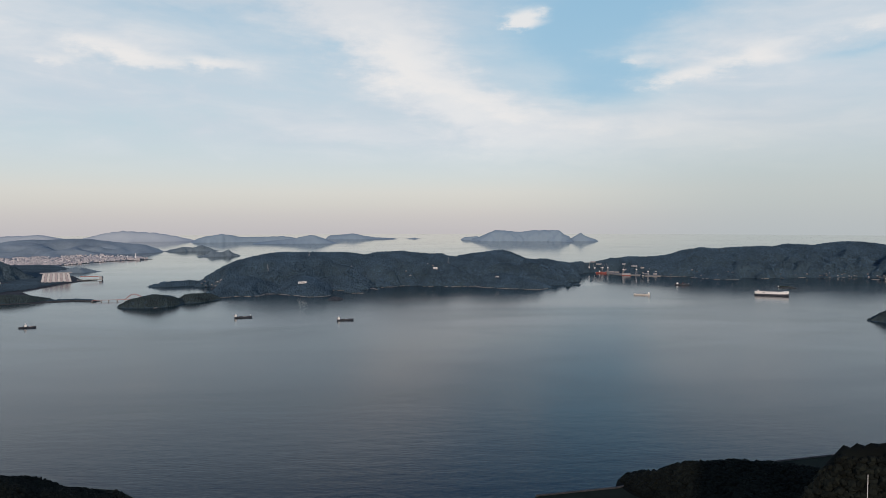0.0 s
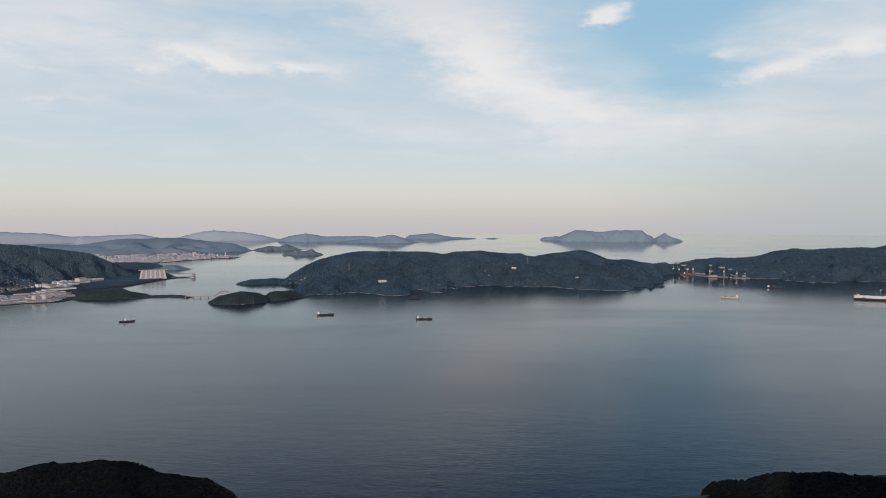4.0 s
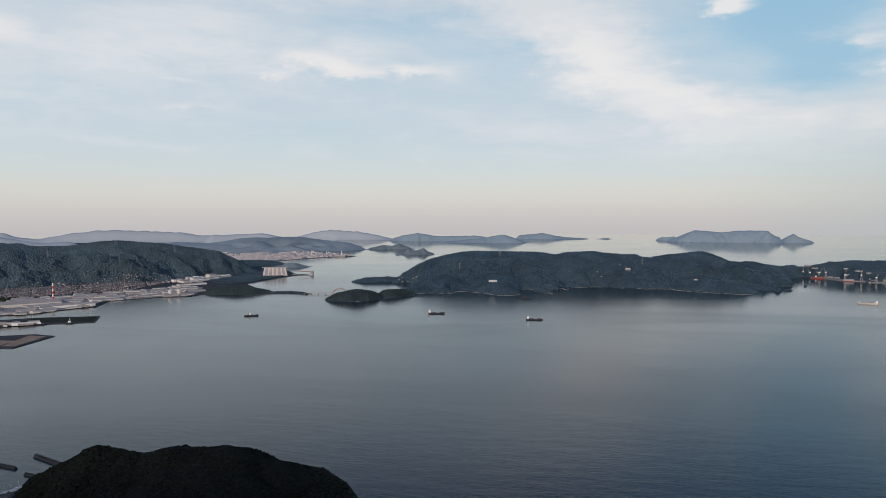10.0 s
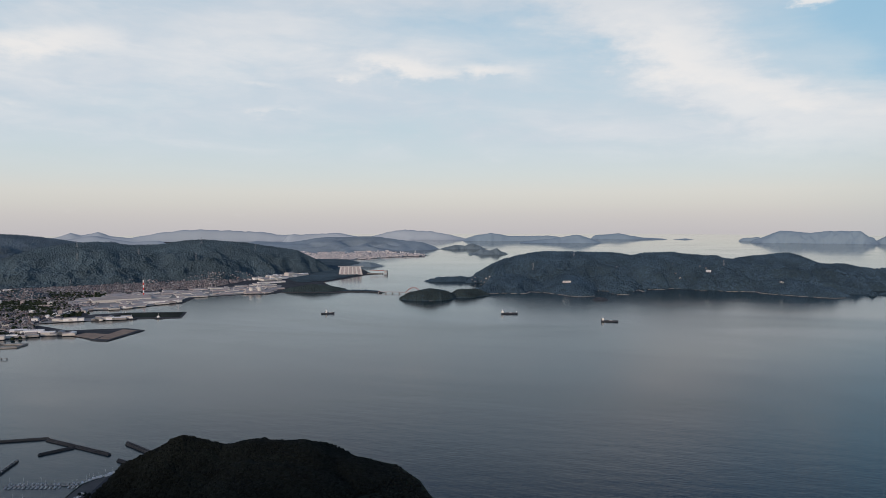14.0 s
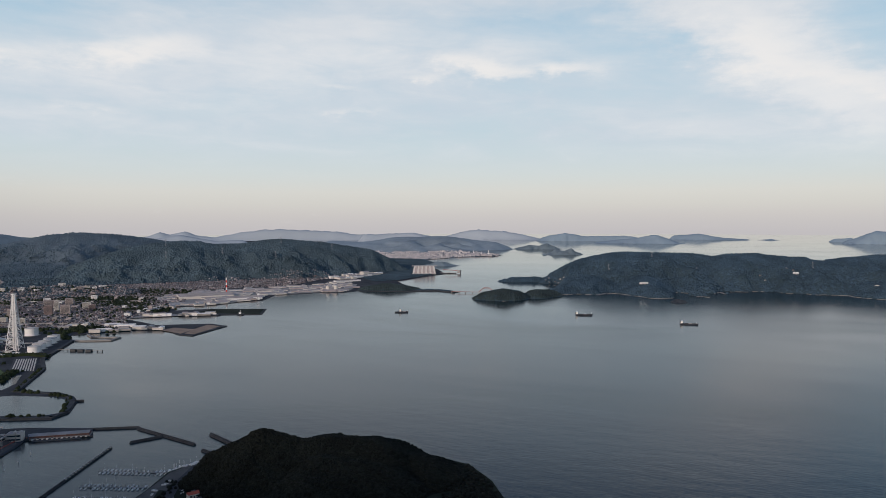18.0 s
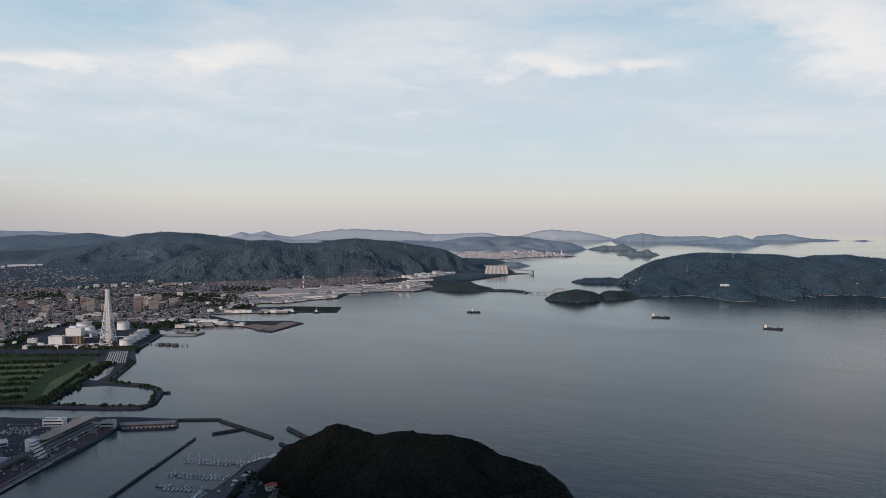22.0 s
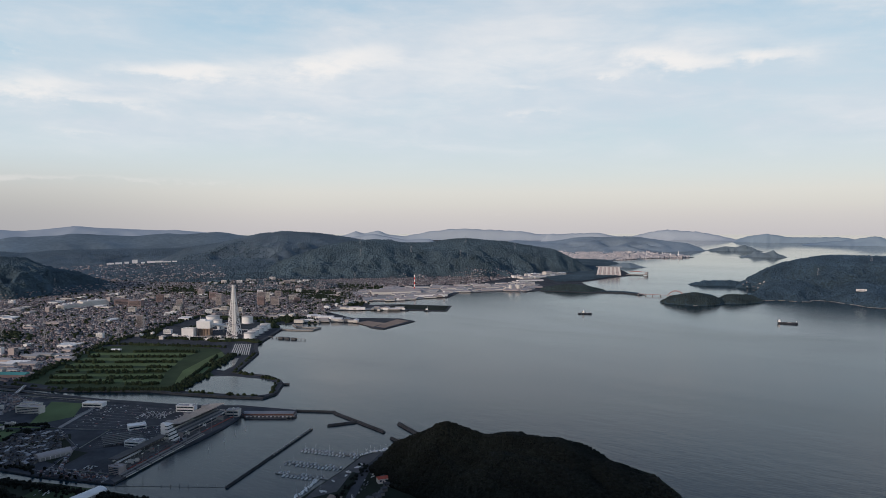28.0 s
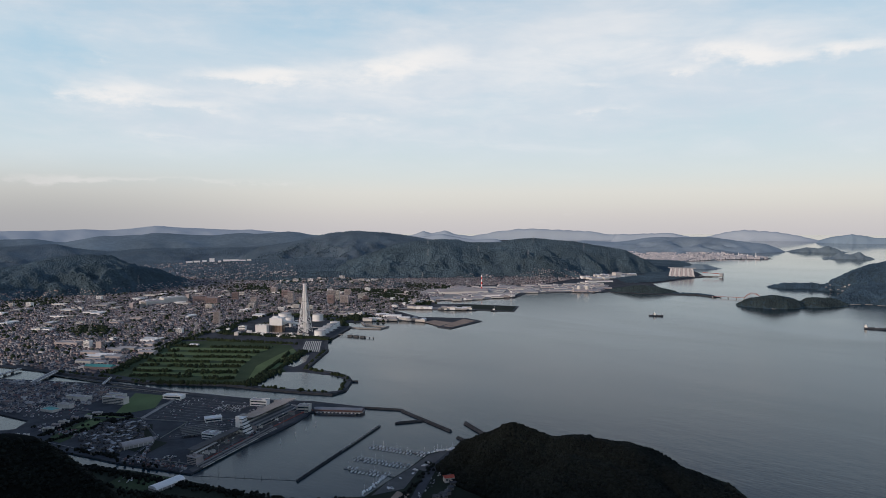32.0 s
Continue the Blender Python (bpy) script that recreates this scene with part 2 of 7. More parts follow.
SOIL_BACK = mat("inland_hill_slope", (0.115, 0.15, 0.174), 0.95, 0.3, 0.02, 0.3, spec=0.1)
# backdrop land: no haze in the air, its blue-grey veil is the base colour
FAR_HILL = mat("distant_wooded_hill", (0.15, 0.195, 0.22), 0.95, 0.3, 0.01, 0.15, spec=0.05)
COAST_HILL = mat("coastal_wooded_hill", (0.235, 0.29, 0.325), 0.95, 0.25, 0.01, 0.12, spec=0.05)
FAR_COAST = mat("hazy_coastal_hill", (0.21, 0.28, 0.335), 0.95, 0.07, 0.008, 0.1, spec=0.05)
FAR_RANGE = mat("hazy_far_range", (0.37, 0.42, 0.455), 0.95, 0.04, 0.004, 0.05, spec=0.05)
GROUND = mat("town_ground", (0.046, 0.05, 0.057), 0.9, 0.55, 0.2, 2.5, spec=0.1)
FIELD = mat("rough_grass", (0.018, 0.024, 0.016), 0.95, 0.35, 0.15, 2.0, spec=0.1)
FAIRWAY = mat("mown_fairway_grass", (0.1, 0.14, 0.06), 0.95, 0.25, 0.1, 2.0, spec=0.1)
ASPHALT = mat("worn_asphalt", (0.045, 0.047, 0.053), 0.9, 0.5, 0.35, 3.5, spec=0.2)
CONCRETE = mat("weathered_concrete", (0.26, 0.25, 0.235), 0.9, 0.3, 0.4, 4.0, bump=0.2)
DARK_STONE = mat("wet_dark_stone", (0.038, 0.043, 0.05), 0.85, 0.4, 0.6, 5.0, bump=0.3)
PALE = mat("pale_render_wall", (0.55, 0.52, 0.47), 0.85, 0.15, 0.5, 4.0)
WHITE = mat("white_painted_steel", (0.74, 0.73, 0.70), 0.55, 0.1, 0.4, 3.0)
BEIGE = mat("beige_tile_wall", (0.38, 0.33, 0.31), 0.85, 0.18, 0.5, 4.0)
BRICK = mat("red_brown_tile_wall", (0.27, 0.2, 0.185), 0.85, 0.2, 0.5, 4.0)
GREY_ROOF = mat("grey_sheet_roof", (0.30, 0.30, 0.30), 0.7, 0.2, 0.3, 3.0)
PALE_ROOF = mat("pale_sheet_roof", (0.36, 0.325, 0.31), 0.7, 0.2, 0.15, 2.0)
TEAL_ROOF = mat("green_sheet_roof", (0.08, 0.30, 0.27), 0.65, 0.2, 0.3, 3.0)
RED_PAINT = mat("red_paint", (0.55, 0.06, 0.04), 0.6, 0.15, 0.5, 4.0)
RUST = mat("rust_red_steel", (0.30, 0.09, 0.07), 0.7, 0.25, 0.5, 4.0)
DARK_STEEL = mat("dark_steel", (0.05, 0.055, 0.06), 0.6, 0.25, 0.5, 4.0)
GLASS_DARK = mat("dark_glazing", (0.04, 0.05, 0.06), 0.15, 0.2, 0.5, 4.0, spec=0.6)
SAND = mat("pale_sand", (0.3, 0.28, 0.25), 0.95, 0.2, 0.3, 3.0)
EARTH = mat("bare_earth", (0.27, 0.20, 0.15), 0.95, 0.3, 0.2, 2.0)
HOUSE_WALL = mat("house_walls", (0.3, 0.3, 0.3), 0.85, island=1.0,
                 spread=[(0.24, 0.23, 0.24), (0.4, 0.38, 0.36), (0.15, 0.15, 0.165), (0.3, 0.25, 0.23), (0.19, 0.175, 0.17), (0.46, 0.44, 0.43), (0.25, 0.19, 0.165), (0.13, 0.13, 0.145)])
HOUSE_ROOF = mat("house_roof_tiles", (0.1, 0.1, 0.1), 0.75, island=1.0,
                 spread=[(0.055, 0.058, 0.07), (0.11, 0.108, 0.118), (0.04, 0.046, 0.062), (0.07, 0.07, 0.078), (0.16, 0.115, 0.1), (0.06, 0.066, 0.084), (0.34, 0.33, 0.33), (0.09, 0.075, 0.07), (0.05, 0.06, 0.085), (0.19, 0.1, 0.082)])
# far houses: lighter wall and roof colours stand in for the haze before them
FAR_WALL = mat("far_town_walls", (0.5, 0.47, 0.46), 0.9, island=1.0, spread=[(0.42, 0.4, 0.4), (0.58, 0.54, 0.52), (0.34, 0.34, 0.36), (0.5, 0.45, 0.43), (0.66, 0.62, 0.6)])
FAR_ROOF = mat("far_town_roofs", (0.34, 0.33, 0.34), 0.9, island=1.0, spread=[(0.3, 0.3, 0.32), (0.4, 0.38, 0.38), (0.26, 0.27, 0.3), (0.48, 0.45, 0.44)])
# far plain: haze is mixed into this blue-grey ground colour
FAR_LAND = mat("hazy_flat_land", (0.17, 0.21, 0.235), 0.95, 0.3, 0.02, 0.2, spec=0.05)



# ---- mesh tools ----
G = 0.25  # level of the built-up ground above the sea


class Solid:
    """Gathers boxes, prisms, tubes and the like into one mesh; k is a slot in the list of materials."""

    def __init__(self):
        self.v, self.f, self.k = [], [], []

    def add(self, verts, faces, k=0):
        o = len(self.v)
        self.v += [tuple(p) for p in verts]
        self.f += [tuple(o + i for i in f) for f in faces]
        self.k += [k] * len(faces)
        return self

    def box(self, x, y, z, sx, sy, sz, turn=0.0, k=0, top=1.0):
        c, s = math.cos(radians(turn)), math.sin(radians(turn))
        vs = []
        for h, q in ((0, 1.0), (sz, top)):
            for a, b in ((-1, -1), (1, -1), (1, 1), (-1, 1)):
                u, w = a * sx / 2 * q, b * sy / 2 * q
                vs.append((x + u * c - w * s, y + u * s + w * c, z + h))
        return self.add(vs, [(3, 2, 1, 0), (4, 5, 6, 7), (0, 1, 5, 4), (1, 2, 6, 5), (2, 3, 7, 6), (3, 0, 4, 7)], k)

    def prism(self, pts, z0, z1, k=0, side=None):
        n = len(pts)
        area = sum(pts[i][0] * pts[(i + 1) % n][1] - pts[(i + 1) % n][0] * pts[i][1] for i in range(n))
        if area < 0:
            pts = pts[::-1]
        vs = [(x, y, z0) for x, y in pts] + [(x, y, z1) for x, y in pts]
        self.add(vs, [tuple(range(n, 2 * n))], k)
        o = len(self.v) - 2 * n
        for i in range(n):
            j = (i + 1) % n
            self.f.append((o + i, o + j, o + n + j, o + n + i))
            self.k.append(k if side is None else side)
        return self

    def tube(self, p, q, r0, r1=None, n=6, k=0, caps=True):
        p, q = Vector(p), Vector(q)
        r1 = r0 if r1 is None else r1
        d = (q - p).normalized()
        a = d.orthogonal().normalized()
        b = d.cross(a)
        vs = [p + r0 * (math.cos(t) * a + math.sin(t) * b) for t in (2 * math.pi * i / n for i in range(n))]
        vs += [q + r1 * (math.cos(t) * a + math.sin(t) * b) for t in (2 * math.pi * i / n for i in range(n))]
        fs = [(i, (i + 1) % n, n + (i + 1) % n, n + i) for i in range(n)]
        if caps:
            fs += [tuple(range(n))[::-1], tuple(range(n, 2 * n))]
        return self.add(vs, fs, k)

    def wall(self, pts, w, z0, z1, k=0):
        """A bank or quay along a line, w wide."""
        for (xa, ya), (xb, yb) in zip(pts, pts[1:]):
            L = math.hypot(xb - xa, yb - ya)
            self.box((xa + xb) / 2, (ya + yb) / 2, z0, L + w * 0.6, w, z1 - z0, math.degrees(math.atan2(yb - ya, xb - xa)), k)
        return self

    def gable(self, x, y, z, sx, sy, h, rise, turn=0.0, k=0, roof=1, eave=0.06):
        self.box(x, y, z, sx, sy, h, turn, k)
        c, s = math.cos(radians(turn)), math.sin(radians(turn))
        L, W = sx / 2 + eave, sy / 2 + eave
        low = -rise * eave / (sy / 2)
        pts = [(-L, -W, low), (L, -W, low), (L, W, low), (-L, W, low), (-L, 0, rise), (L, 0, rise)]
        pts += [(a, b, d + 0.05) for a, b, d in pts]
        vs = [(x + a * c - b * s, y + a * s + b * c, z + h + d) for a, b, d in pts]
        self.add(vs, [(6, 7, 11, 10), (8, 9, 10, 11), (0, 4, 5, 1), (2, 5, 4, 3), (0, 1, 7, 6), (2, 3, 9, 8), (0, 6, 10, 4), (4, 10, 9, 3), (1, 5, 11, 7), (5, 2, 8, 11)], roof)
        return self.add([vs[0], vs[3], vs[4], vs[1], vs[2], vs[5]], [(0, 2, 1), (3, 4, 5)], k)

    def data(self, name, mats):
        me = bpy.data.meshes.new(name)
        me.from_pydata(self.v, [], self.f)
        for m in mats if isinstance(mats, (list, tuple)) else [mats]:
            me.materials.append(m)
        if max(self.k, default=0):
            me.polygons.foreach_set("material_index", self.k)
        me.update()
        return me


def part(name, solid, mats, parent=None, label=""):
    ob = new(name, solid.data(name, mats))
    if parent:
        ob.parent = parent
    return tagged(ob, label)


def thing(name, label, category, group="", at=(0, 0, 0), turn=0.0):
    ob = new(name)
    ob.empty_display_size = 0.5
    ob.matrix_basis = pose(*at, 0, 0, turn)
    return tagged(ob, label, category, group)


def soup(name, V, F, mats, k=None):
    """A mesh from arrays of corners and triangles."""
    me = bpy.data.meshes.new(name)
    F = np.asarray(F, np.int32)
    me.vertices.add(len(V))
    me.vertices.foreach_set("co", np.asarray(V, np.float32).ravel())
    w = F.shape[1]
    me.loops.add(F.size)
    me.loops.foreach_set("vertex_index", F.ravel())
    me.polygons.add(len(F))
    me.polygons.foreach_set("loop_start", np.arange(0, F.size, w, dtype=np.int32))
    for m in mats:
        me.materials.append(m)
    if k is not None:
        me.polygons.foreach_set("material_index", np.asarray(k, np.int32))
    me.update(calc_edges=True)
    return me


# ---- terrain ----
def hashed(i, j, seed):
    v = np.sin(i * 127.1 + j * 311.7 + seed * 74.7) * 43758.5453
    return v - np.floor(v)


def fbm(x, y, seed, octaves=4):
    out, amp, tot = 0.0, 1.0, 0.0
    for o in range(octaves):
        i, j = np.floor(x), np.floor(y)
        u, v = x - i, y - j
        u, v = u * u * (3 - 2 * u), v * v * (3 - 2 * v)
        a, b, c, d = (hashed(i + p, j + q, seed + o) for p, q in ((0, 0), (1, 0), (0, 1), (1, 1)))
        out = out + amp * ((a * (1 - u) + b * u) * (1 - v) + (c * (1 - u) + d * u) * v)
        tot += amp
        amp *= 0.5
        x, y = x * 2.03 + 11.3, y * 2.03 + 5.1
    return out / tot


def heights(X, Y, ridges, seed, rough=1.7, wave=26.0, power=1.3, wig=0.4, spur=0.8):
    """Ground heights from ridge lines, rows of x, y, height, half width, cut by gullies between spurs that run down from the crest."""
    X, Y = np.asarray(X, float), np.asarray(Y, float)
    z = np.full(X.shape, -6.0)
    U, W = X + wave * 0.5 * (fbm(X / wave / 1.7, Y / wave / 1.7, seed + 21, 2) - 0.5), Y + wave * 0.5 * (fbm(X / wave / 1.7, Y / wave / 1.7, seed + 31, 2) - 0.5)
    crest = 1.0 - np.abs(2.0 * fbm(U / wave / 0.8, W / wave / 0.8, seed + 5, 3) - 1.0)
    gully = spur * np.clip((0.8 - crest) * 2.4, -0.45, 0.9)
    wob = 1.0 + 0.5 * (fbm(X / wave, Y / wave, seed) - 0.5) + wig * (fbm(X / wave * 3.1, Y / wave * 3.1, seed + 9) - 0.5)
    for line in ridges:
        line = line if len(line) > 1 else line * 2
        for (xa, ya, ha, wa), (xb, yb, hb, wb) in zip(line, line[1:]):
            L2 = (xb - xa) ** 2 + (yb - ya) ** 2 or 1e-6
            t = np.clip(((X - xa) * (xb - xa) + (Y - ya) * (yb - ya)) / L2, 0, 1)
            w, L = wa + t * (wb - wa), math.sqrt(L2)
            over = np.abs(((X - xa) * (xb - xa) + (Y - ya) * (yb - ya)) / L2 - t) * L if L > 0.1 else 0.0
            side = np.hypot(X - xa - t * (xb - xa), Y - ya - t * (yb - ya))
            d = np.sqrt(np.maximum(side ** 2 - over ** 2, 0) / w ** 2 + (over / np.minimum(w, 6.0 + 0.35 * w)) ** 2)
            cut = gully * np.clip(d * 2.5, 0, 1) * np.clip((1.2 - d) * 1.6, 0.25, 1)
            z = np.maximum(z, (ha + t * (hb - ha)) * (1 - (d * (wob + 0.75 * cut)) ** power))
    return z + (fbm(X / wave * 2.2, Y / wave * 2.2, seed + 3) - 0.5) * rough * np.clip(z / 5, 0, 1)


def terrain(name, ridges, cell, seed, material, label, category, kind="structure", **shape):
    pts = [p for line in ridges for p in line]
    x0, x1 = min(p[0] - 1.25 * p[3] for p in pts), max(p[0] + 1.25 * p[3] for p in pts)
    y0, y1 = min(p[1] - 1.25 * p[3] for p in pts), max(p[1] + 1.25 * p[3] for p in pts)
    nx, ny = int((x1 - x0) / cell) + 2, int((y1 - y0) / cell) + 2
    X, Y = np.meshgrid(x0 + np.arange(nx) * cell, y0 + np.arange(ny) * cell, indexing="ij")
    Z = np.maximum(heights(X, Y, ridges, seed, **shape), -1.0)
    idx = np.arange(nx * ny).reshape(nx, ny)
    q = np.stack([idx[:-1, :-1], idx[1:, :-1], idx[1:, 1:], idx[:-1, 1:]], -1).reshape(-1, 4)
    q = q[Z.ravel()[q].max(1) > -0.9]
    used, inv = np.unique(q, return_inverse=True)
    V = np.stack([X.ravel(), Y.ravel(), Z.ravel()], 1)[used]
    ob = new(name, soup(name, V, inv.reshape(q.shape), [material]))
    ob.data.polygons.foreach_set("use_smooth", np.ones(len(q), bool))
    return tagged(ob, label, category, kind=kind)


def dome(rings):
    """A lumpy crown of unit radius: a top, then rings of corners down to the ground."""
    V, F = [(0, 0, 1.0)], []
    n = 5 if len(rings) < 2 else 6 if len(rings) < 3 else 8
    for a, (r, z) in enumerate(rings):
        V += [(r * math.cos(2 * math.pi * (i + a / 2) / n), r * math.sin(2 * math.pi * (i + a / 2) / n), z) for i in range(n)]
    F += [(0, 1 + i, 1 + (i + 1) % n) for i in range(n)]
    for a in range(len(rings) - 1):
        o, p = 1 + a * n, 1 + (a + 1) * n
        for i in range(n):
            j = (i + 1) % n
            F += [(o + i, p + i, o + j), (o + j, p + i, p + j)]
    return np.array(V), np.array(F)


def crowns(name, P, size, material, label, seed, rings=((0.75, 0.55), (1.0, -0.35)), lump=0.3, parent=None, tall=0.75):
    """Many tree crowns standing at the points P, joined: woodland that nobody could count."""
    rng = np.random.default_rng(seed)
    V, F = dome(rings)
    n = len(P)
    s = size * rng.uniform(0.65, 1.35, n)
    a = rng.uniform(0, 6.283, n)
    W = V[None] * (1 + lump * rng.uniform(-1, 1, (n, len(V), 1)))
    X = W[..., 0] * np.cos(a)[:, None] - W[..., 1] * np.sin(a)[:, None]
    Y = W[..., 0] * np.sin(a)[:, None] + W[..., 1] * np.cos(a)[:, None]
    Q = np.stack([X * s[:, None], Y * s[:, None], W[..., 2] * (s * tall * rng.uniform(0.8, 1.3, n))[:, None]], -1) + np.asarray(P)[:, None]
    T = (F[None] + (np.arange(n) * len(V))[:, None, None]).reshape(-1, 3)
    ob = new(name, soup(name, Q.reshape(-1, 3), T, [material]))
    ob.data.polygons.foreach_set("use_smooth", np.full(len(T), len(rings) != 3))
    if parent:
        ob.parent = parent
    return tagged(ob, label, "woodland", kind="stuff")


def wood_points(ridges, seed, count, low=0.5, box=None, clear=(), **shape):
    """Places for trees on the side of the hills that looks over the bay."""
    rng = np.random.default_rng(seed + 100)
    pts = [p for line in ridges for p in line]
    x0, x1 = min(p[0] - 1.1 * p[3] for p in pts), max(p[0] + 1.1 * p[3] for p in pts)
    y0, y1 = min(p[1] - 1.1 * p[3] for p in pts), max(p[1] + 1.1 * p[3] for p in pts)
    if box:
        x0, x1, y0, y1 = max(x0, box[0]), min(x1, box[1]), max(y0, box[2]), min(y1, box[3])
    X, Y = rng.uniform(x0, x1, count), rng.uniform(y0, y1, count)
    Z = heights(X, Y, ridges, seed, **shape)
    X, Y, Z = X[Z > low], Y[Z > low], Z[Z > low]
    R = np.hypot(X, Y)
    back = heights(X * (1 + 3.0 / R), Y * (1 + 3.0 / R), ridges, seed, **shape)
    keep = (back - Z) / 3.0 + (45.0 - Z) / R > -0.06
    for cx, cy, cr in clear:
        keep &= np.hypot(X - cx, Y - cy) > cr
    return np.stack([X, Y, Z], 1)[keep]


def inside(X, Y, poly):
    X, Y = np.asarray(X, float), np.asarray(Y, float)
    r = np.zeros(X.shape, bool)
    for (xa, ya), (xb, yb) in zip(poly, poly[1:] + poly[:1]):
        r ^= ((ya > Y) != (yb > Y)) & (X < (xb - xa) * (Y - ya) / ((yb - ya) or 1e-9) + xa)
    return r


# ---- sea ----
def disc(name, r, z, n, material):
    s = Solid()
    ring = [(r * math.cos(2 * math.pi * i / n), r * math.sin(2 * math.pi * i / n), z) for i in range(n)]
    s.add(ring, [tuple(range(n))])
    return part(name, s, material)


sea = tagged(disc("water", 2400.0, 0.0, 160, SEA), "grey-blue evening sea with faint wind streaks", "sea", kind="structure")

# ---- hills: ridge lines as x, y, height, half width ----
MAIN_A = [[(-162, 494, 1.5, 6), (-156, 496, 3.3, 8), (-144, 501, 3.9, 9), (-136, 502, 3, 9), (-128, 502, 7.5, 16), (-120, 503, 12.4, 24), (-112, 505, 16.1, 40), (-106, 507, 16.9, 52), (-100, 510, 19.7, 62), (-92, 513, 21.2, 72)]]
MAIN_B = [[(-92, 513, 21.2, 76), (-80, 518, 21.8, 80), (-55, 525, 21.6, 84), (-36, 529, 21, 70), (-21, 531, 19.7, 62), (-11, 532, 21, 60), (7, 534, 21.8, 58), (22, 536, 20, 58), (36, 537, 19.6, 60), (42, 538, 17.4, 62), (53, 541, 16, 66)]]
MAIN_C = [[(53, 541, 16, 66), (64, 548, 19.1, 72), (74, 551, 20.3, 76), (87, 553, 21.1, 78), (94, 556, 18.4, 70), (106, 562, 14.6, 56), (118, 570, 12.4, 42), (124, 575, 13.5, 36), (137, 584, 10.7, 22), (152, 593, 8.9, 14), (165, 602, 9.6, 12)],
          [(-104, 427, 3.2, 9), (-96, 438, 6, 18), (-93, 461, 9, 34)],
          [(-47, 428, 4.2, 9), (-55, 447, 7, 20), (-62, 471, 10, 30)]]
MAIN_D = [[(75, 494, 8, 30), (81, 479, 6.6, 22), (88, 469, 5.4, 18), (97, 474, 4.2, 15)],
          [(106, 485, 2.6, 8), (114, 485, 2.8, 7), (120, 483, 2, 6)],
          [(128, 481, 1.6, 4)]]
MAIN = MAIN_A + MAIN_B + MAIN_C + MAIN_D
CHAIN = [[(-136, 379, 4.5, 8), (-127, 380, 6.3, 10), (-120, 388, 4.5, 7)], [(-113, 399, 4.6, 9), (-107, 410, 3.6, 8)]]
ROCK = [[(-34, 404, 1.7, 3.4), (-31, 405, 1.2, 2.6)]]
EAST_A = [[(166, 608, 7.4, 10), (183, 605, 10, 12), (192, 602, 12, 18), (206, 599, 13.6, 34), (220, 595, 12.8, 42), (239, 587, 15.5, 46), (249, 587, 18.9, 46), (264, 587, 21.7, 54), (276, 584, 20.3, 58), (292, 581, 21.9, 58), (318, 583, 22.4, 64)],
          [(321, 589, 22.2, 70), (333, 590, 21.8, 70), (346, 593, 24.4, 72), (367, 589, 22.7, 72), (386, 586, 25.7, 74), (398, 581, 26.6, 74), (412, 572, 25.1, 74), (419, 569, 23.7, 74), (430, 520, 26, 60)]]
EAST_B = [[(256, 536, 9, 22), (256, 522, 5, 12)]]
EAST = EAST_A + EAST_B
EAST_ISLE = [[(220, 294, 5, 8), (234, 282, 8, 14)]]
HILL_M = [[(-490, 415, 15, 70), (-476, 430, 22, 80), (-458, 447, 26.6, 88), (-442, 463, 28.2, 92), (-424, 479, 25.0, 92), (-408, 493, 25.2, 88), (-394, 504, 27.8, 90), (-380, 515, 29.0, 90), (-351, 535, 26.2, 82), (-329, 549, 22, 64), (-312, 556, 19, 46), (-297, 560, 12.0, 25), (-286, 562, 5.0, 11)],
            [(-398, 268, 5.6, 26), (-378, 294, 6.2, 24), (-356, 318, 5.2, 20)]]
HILL_BACK = [[(-696, 434, 16.7, 70), (-682, 455, 20.3, 80), (-668, 476, 25.9, 95), (-653, 496, 31.6, 105), (-637, 516, 33.1, 110), (-616, 541, 31.3, 105), (-598, 561, 28, 100), (-575, 584, 22.6, 90), (-556, 603, 23.2, 80)],
               [(-876, 206, 16.4, 110), (-860, 266, 19.4, 110), (-853, 287, 13.9, 110), (-842, 319, 9.3, 110), (-828, 352, 12.5, 110), (-808, 396, 12.4, 110), (-777, 453, 12.1, 110), (-753, 494, 13, 110)],
               [(-610, 250, 5, 100), (-640, 340, 4.5, 100), (-580, 440, 7, 90)]]
HILL_W = [[(-506, 119, 15.3, 60), (-502, 136, 17.4, 60), (-498, 150, 20.5, 62), (-493, 166, 22.6, 62), (-490, 175, 23.1, 60), (-486, 184, 22.1, 56), (-481, 197, 15.7, 44), (-476, 209, 12.7, 32), (-470, 222, 7.6, 20)]]
CAPE = [[(-227, 398, 2.6, 6), (-215, 403, 4.6, 9), (-205, 407, 3.6, 8), (-197, 411, 1.8, 5)]]
NEAR = [[(-83.5, 93.5, 4.2, 5.5), (-80, 96, 7.2, 9), (-77, 98, 9.0, 13), (-71, 101, 6.5, 17), (-66.5, 104, 6.7, 19), (-60, 107, 6.0, 18), (-54, 109, 3.7, 11), (-49.5, 110.5, 1.8, 7), (-46.5, 111.5, 0.6, 3.5)], [(-64, 97, 6.0, 15), (-55, 100.5, 4.4, 11)]]
NEAR_E = [[(44, 113, 2.6, 7), (50, 112, 4.6, 9), (59, 108, 6.2, 11), (66, 103, 6.0, 12)], [(49, 72, 20.8, 10), (54, 68, 22.4, 13), (62, 60, 24, 22), (80, 45, 28, 30)]]
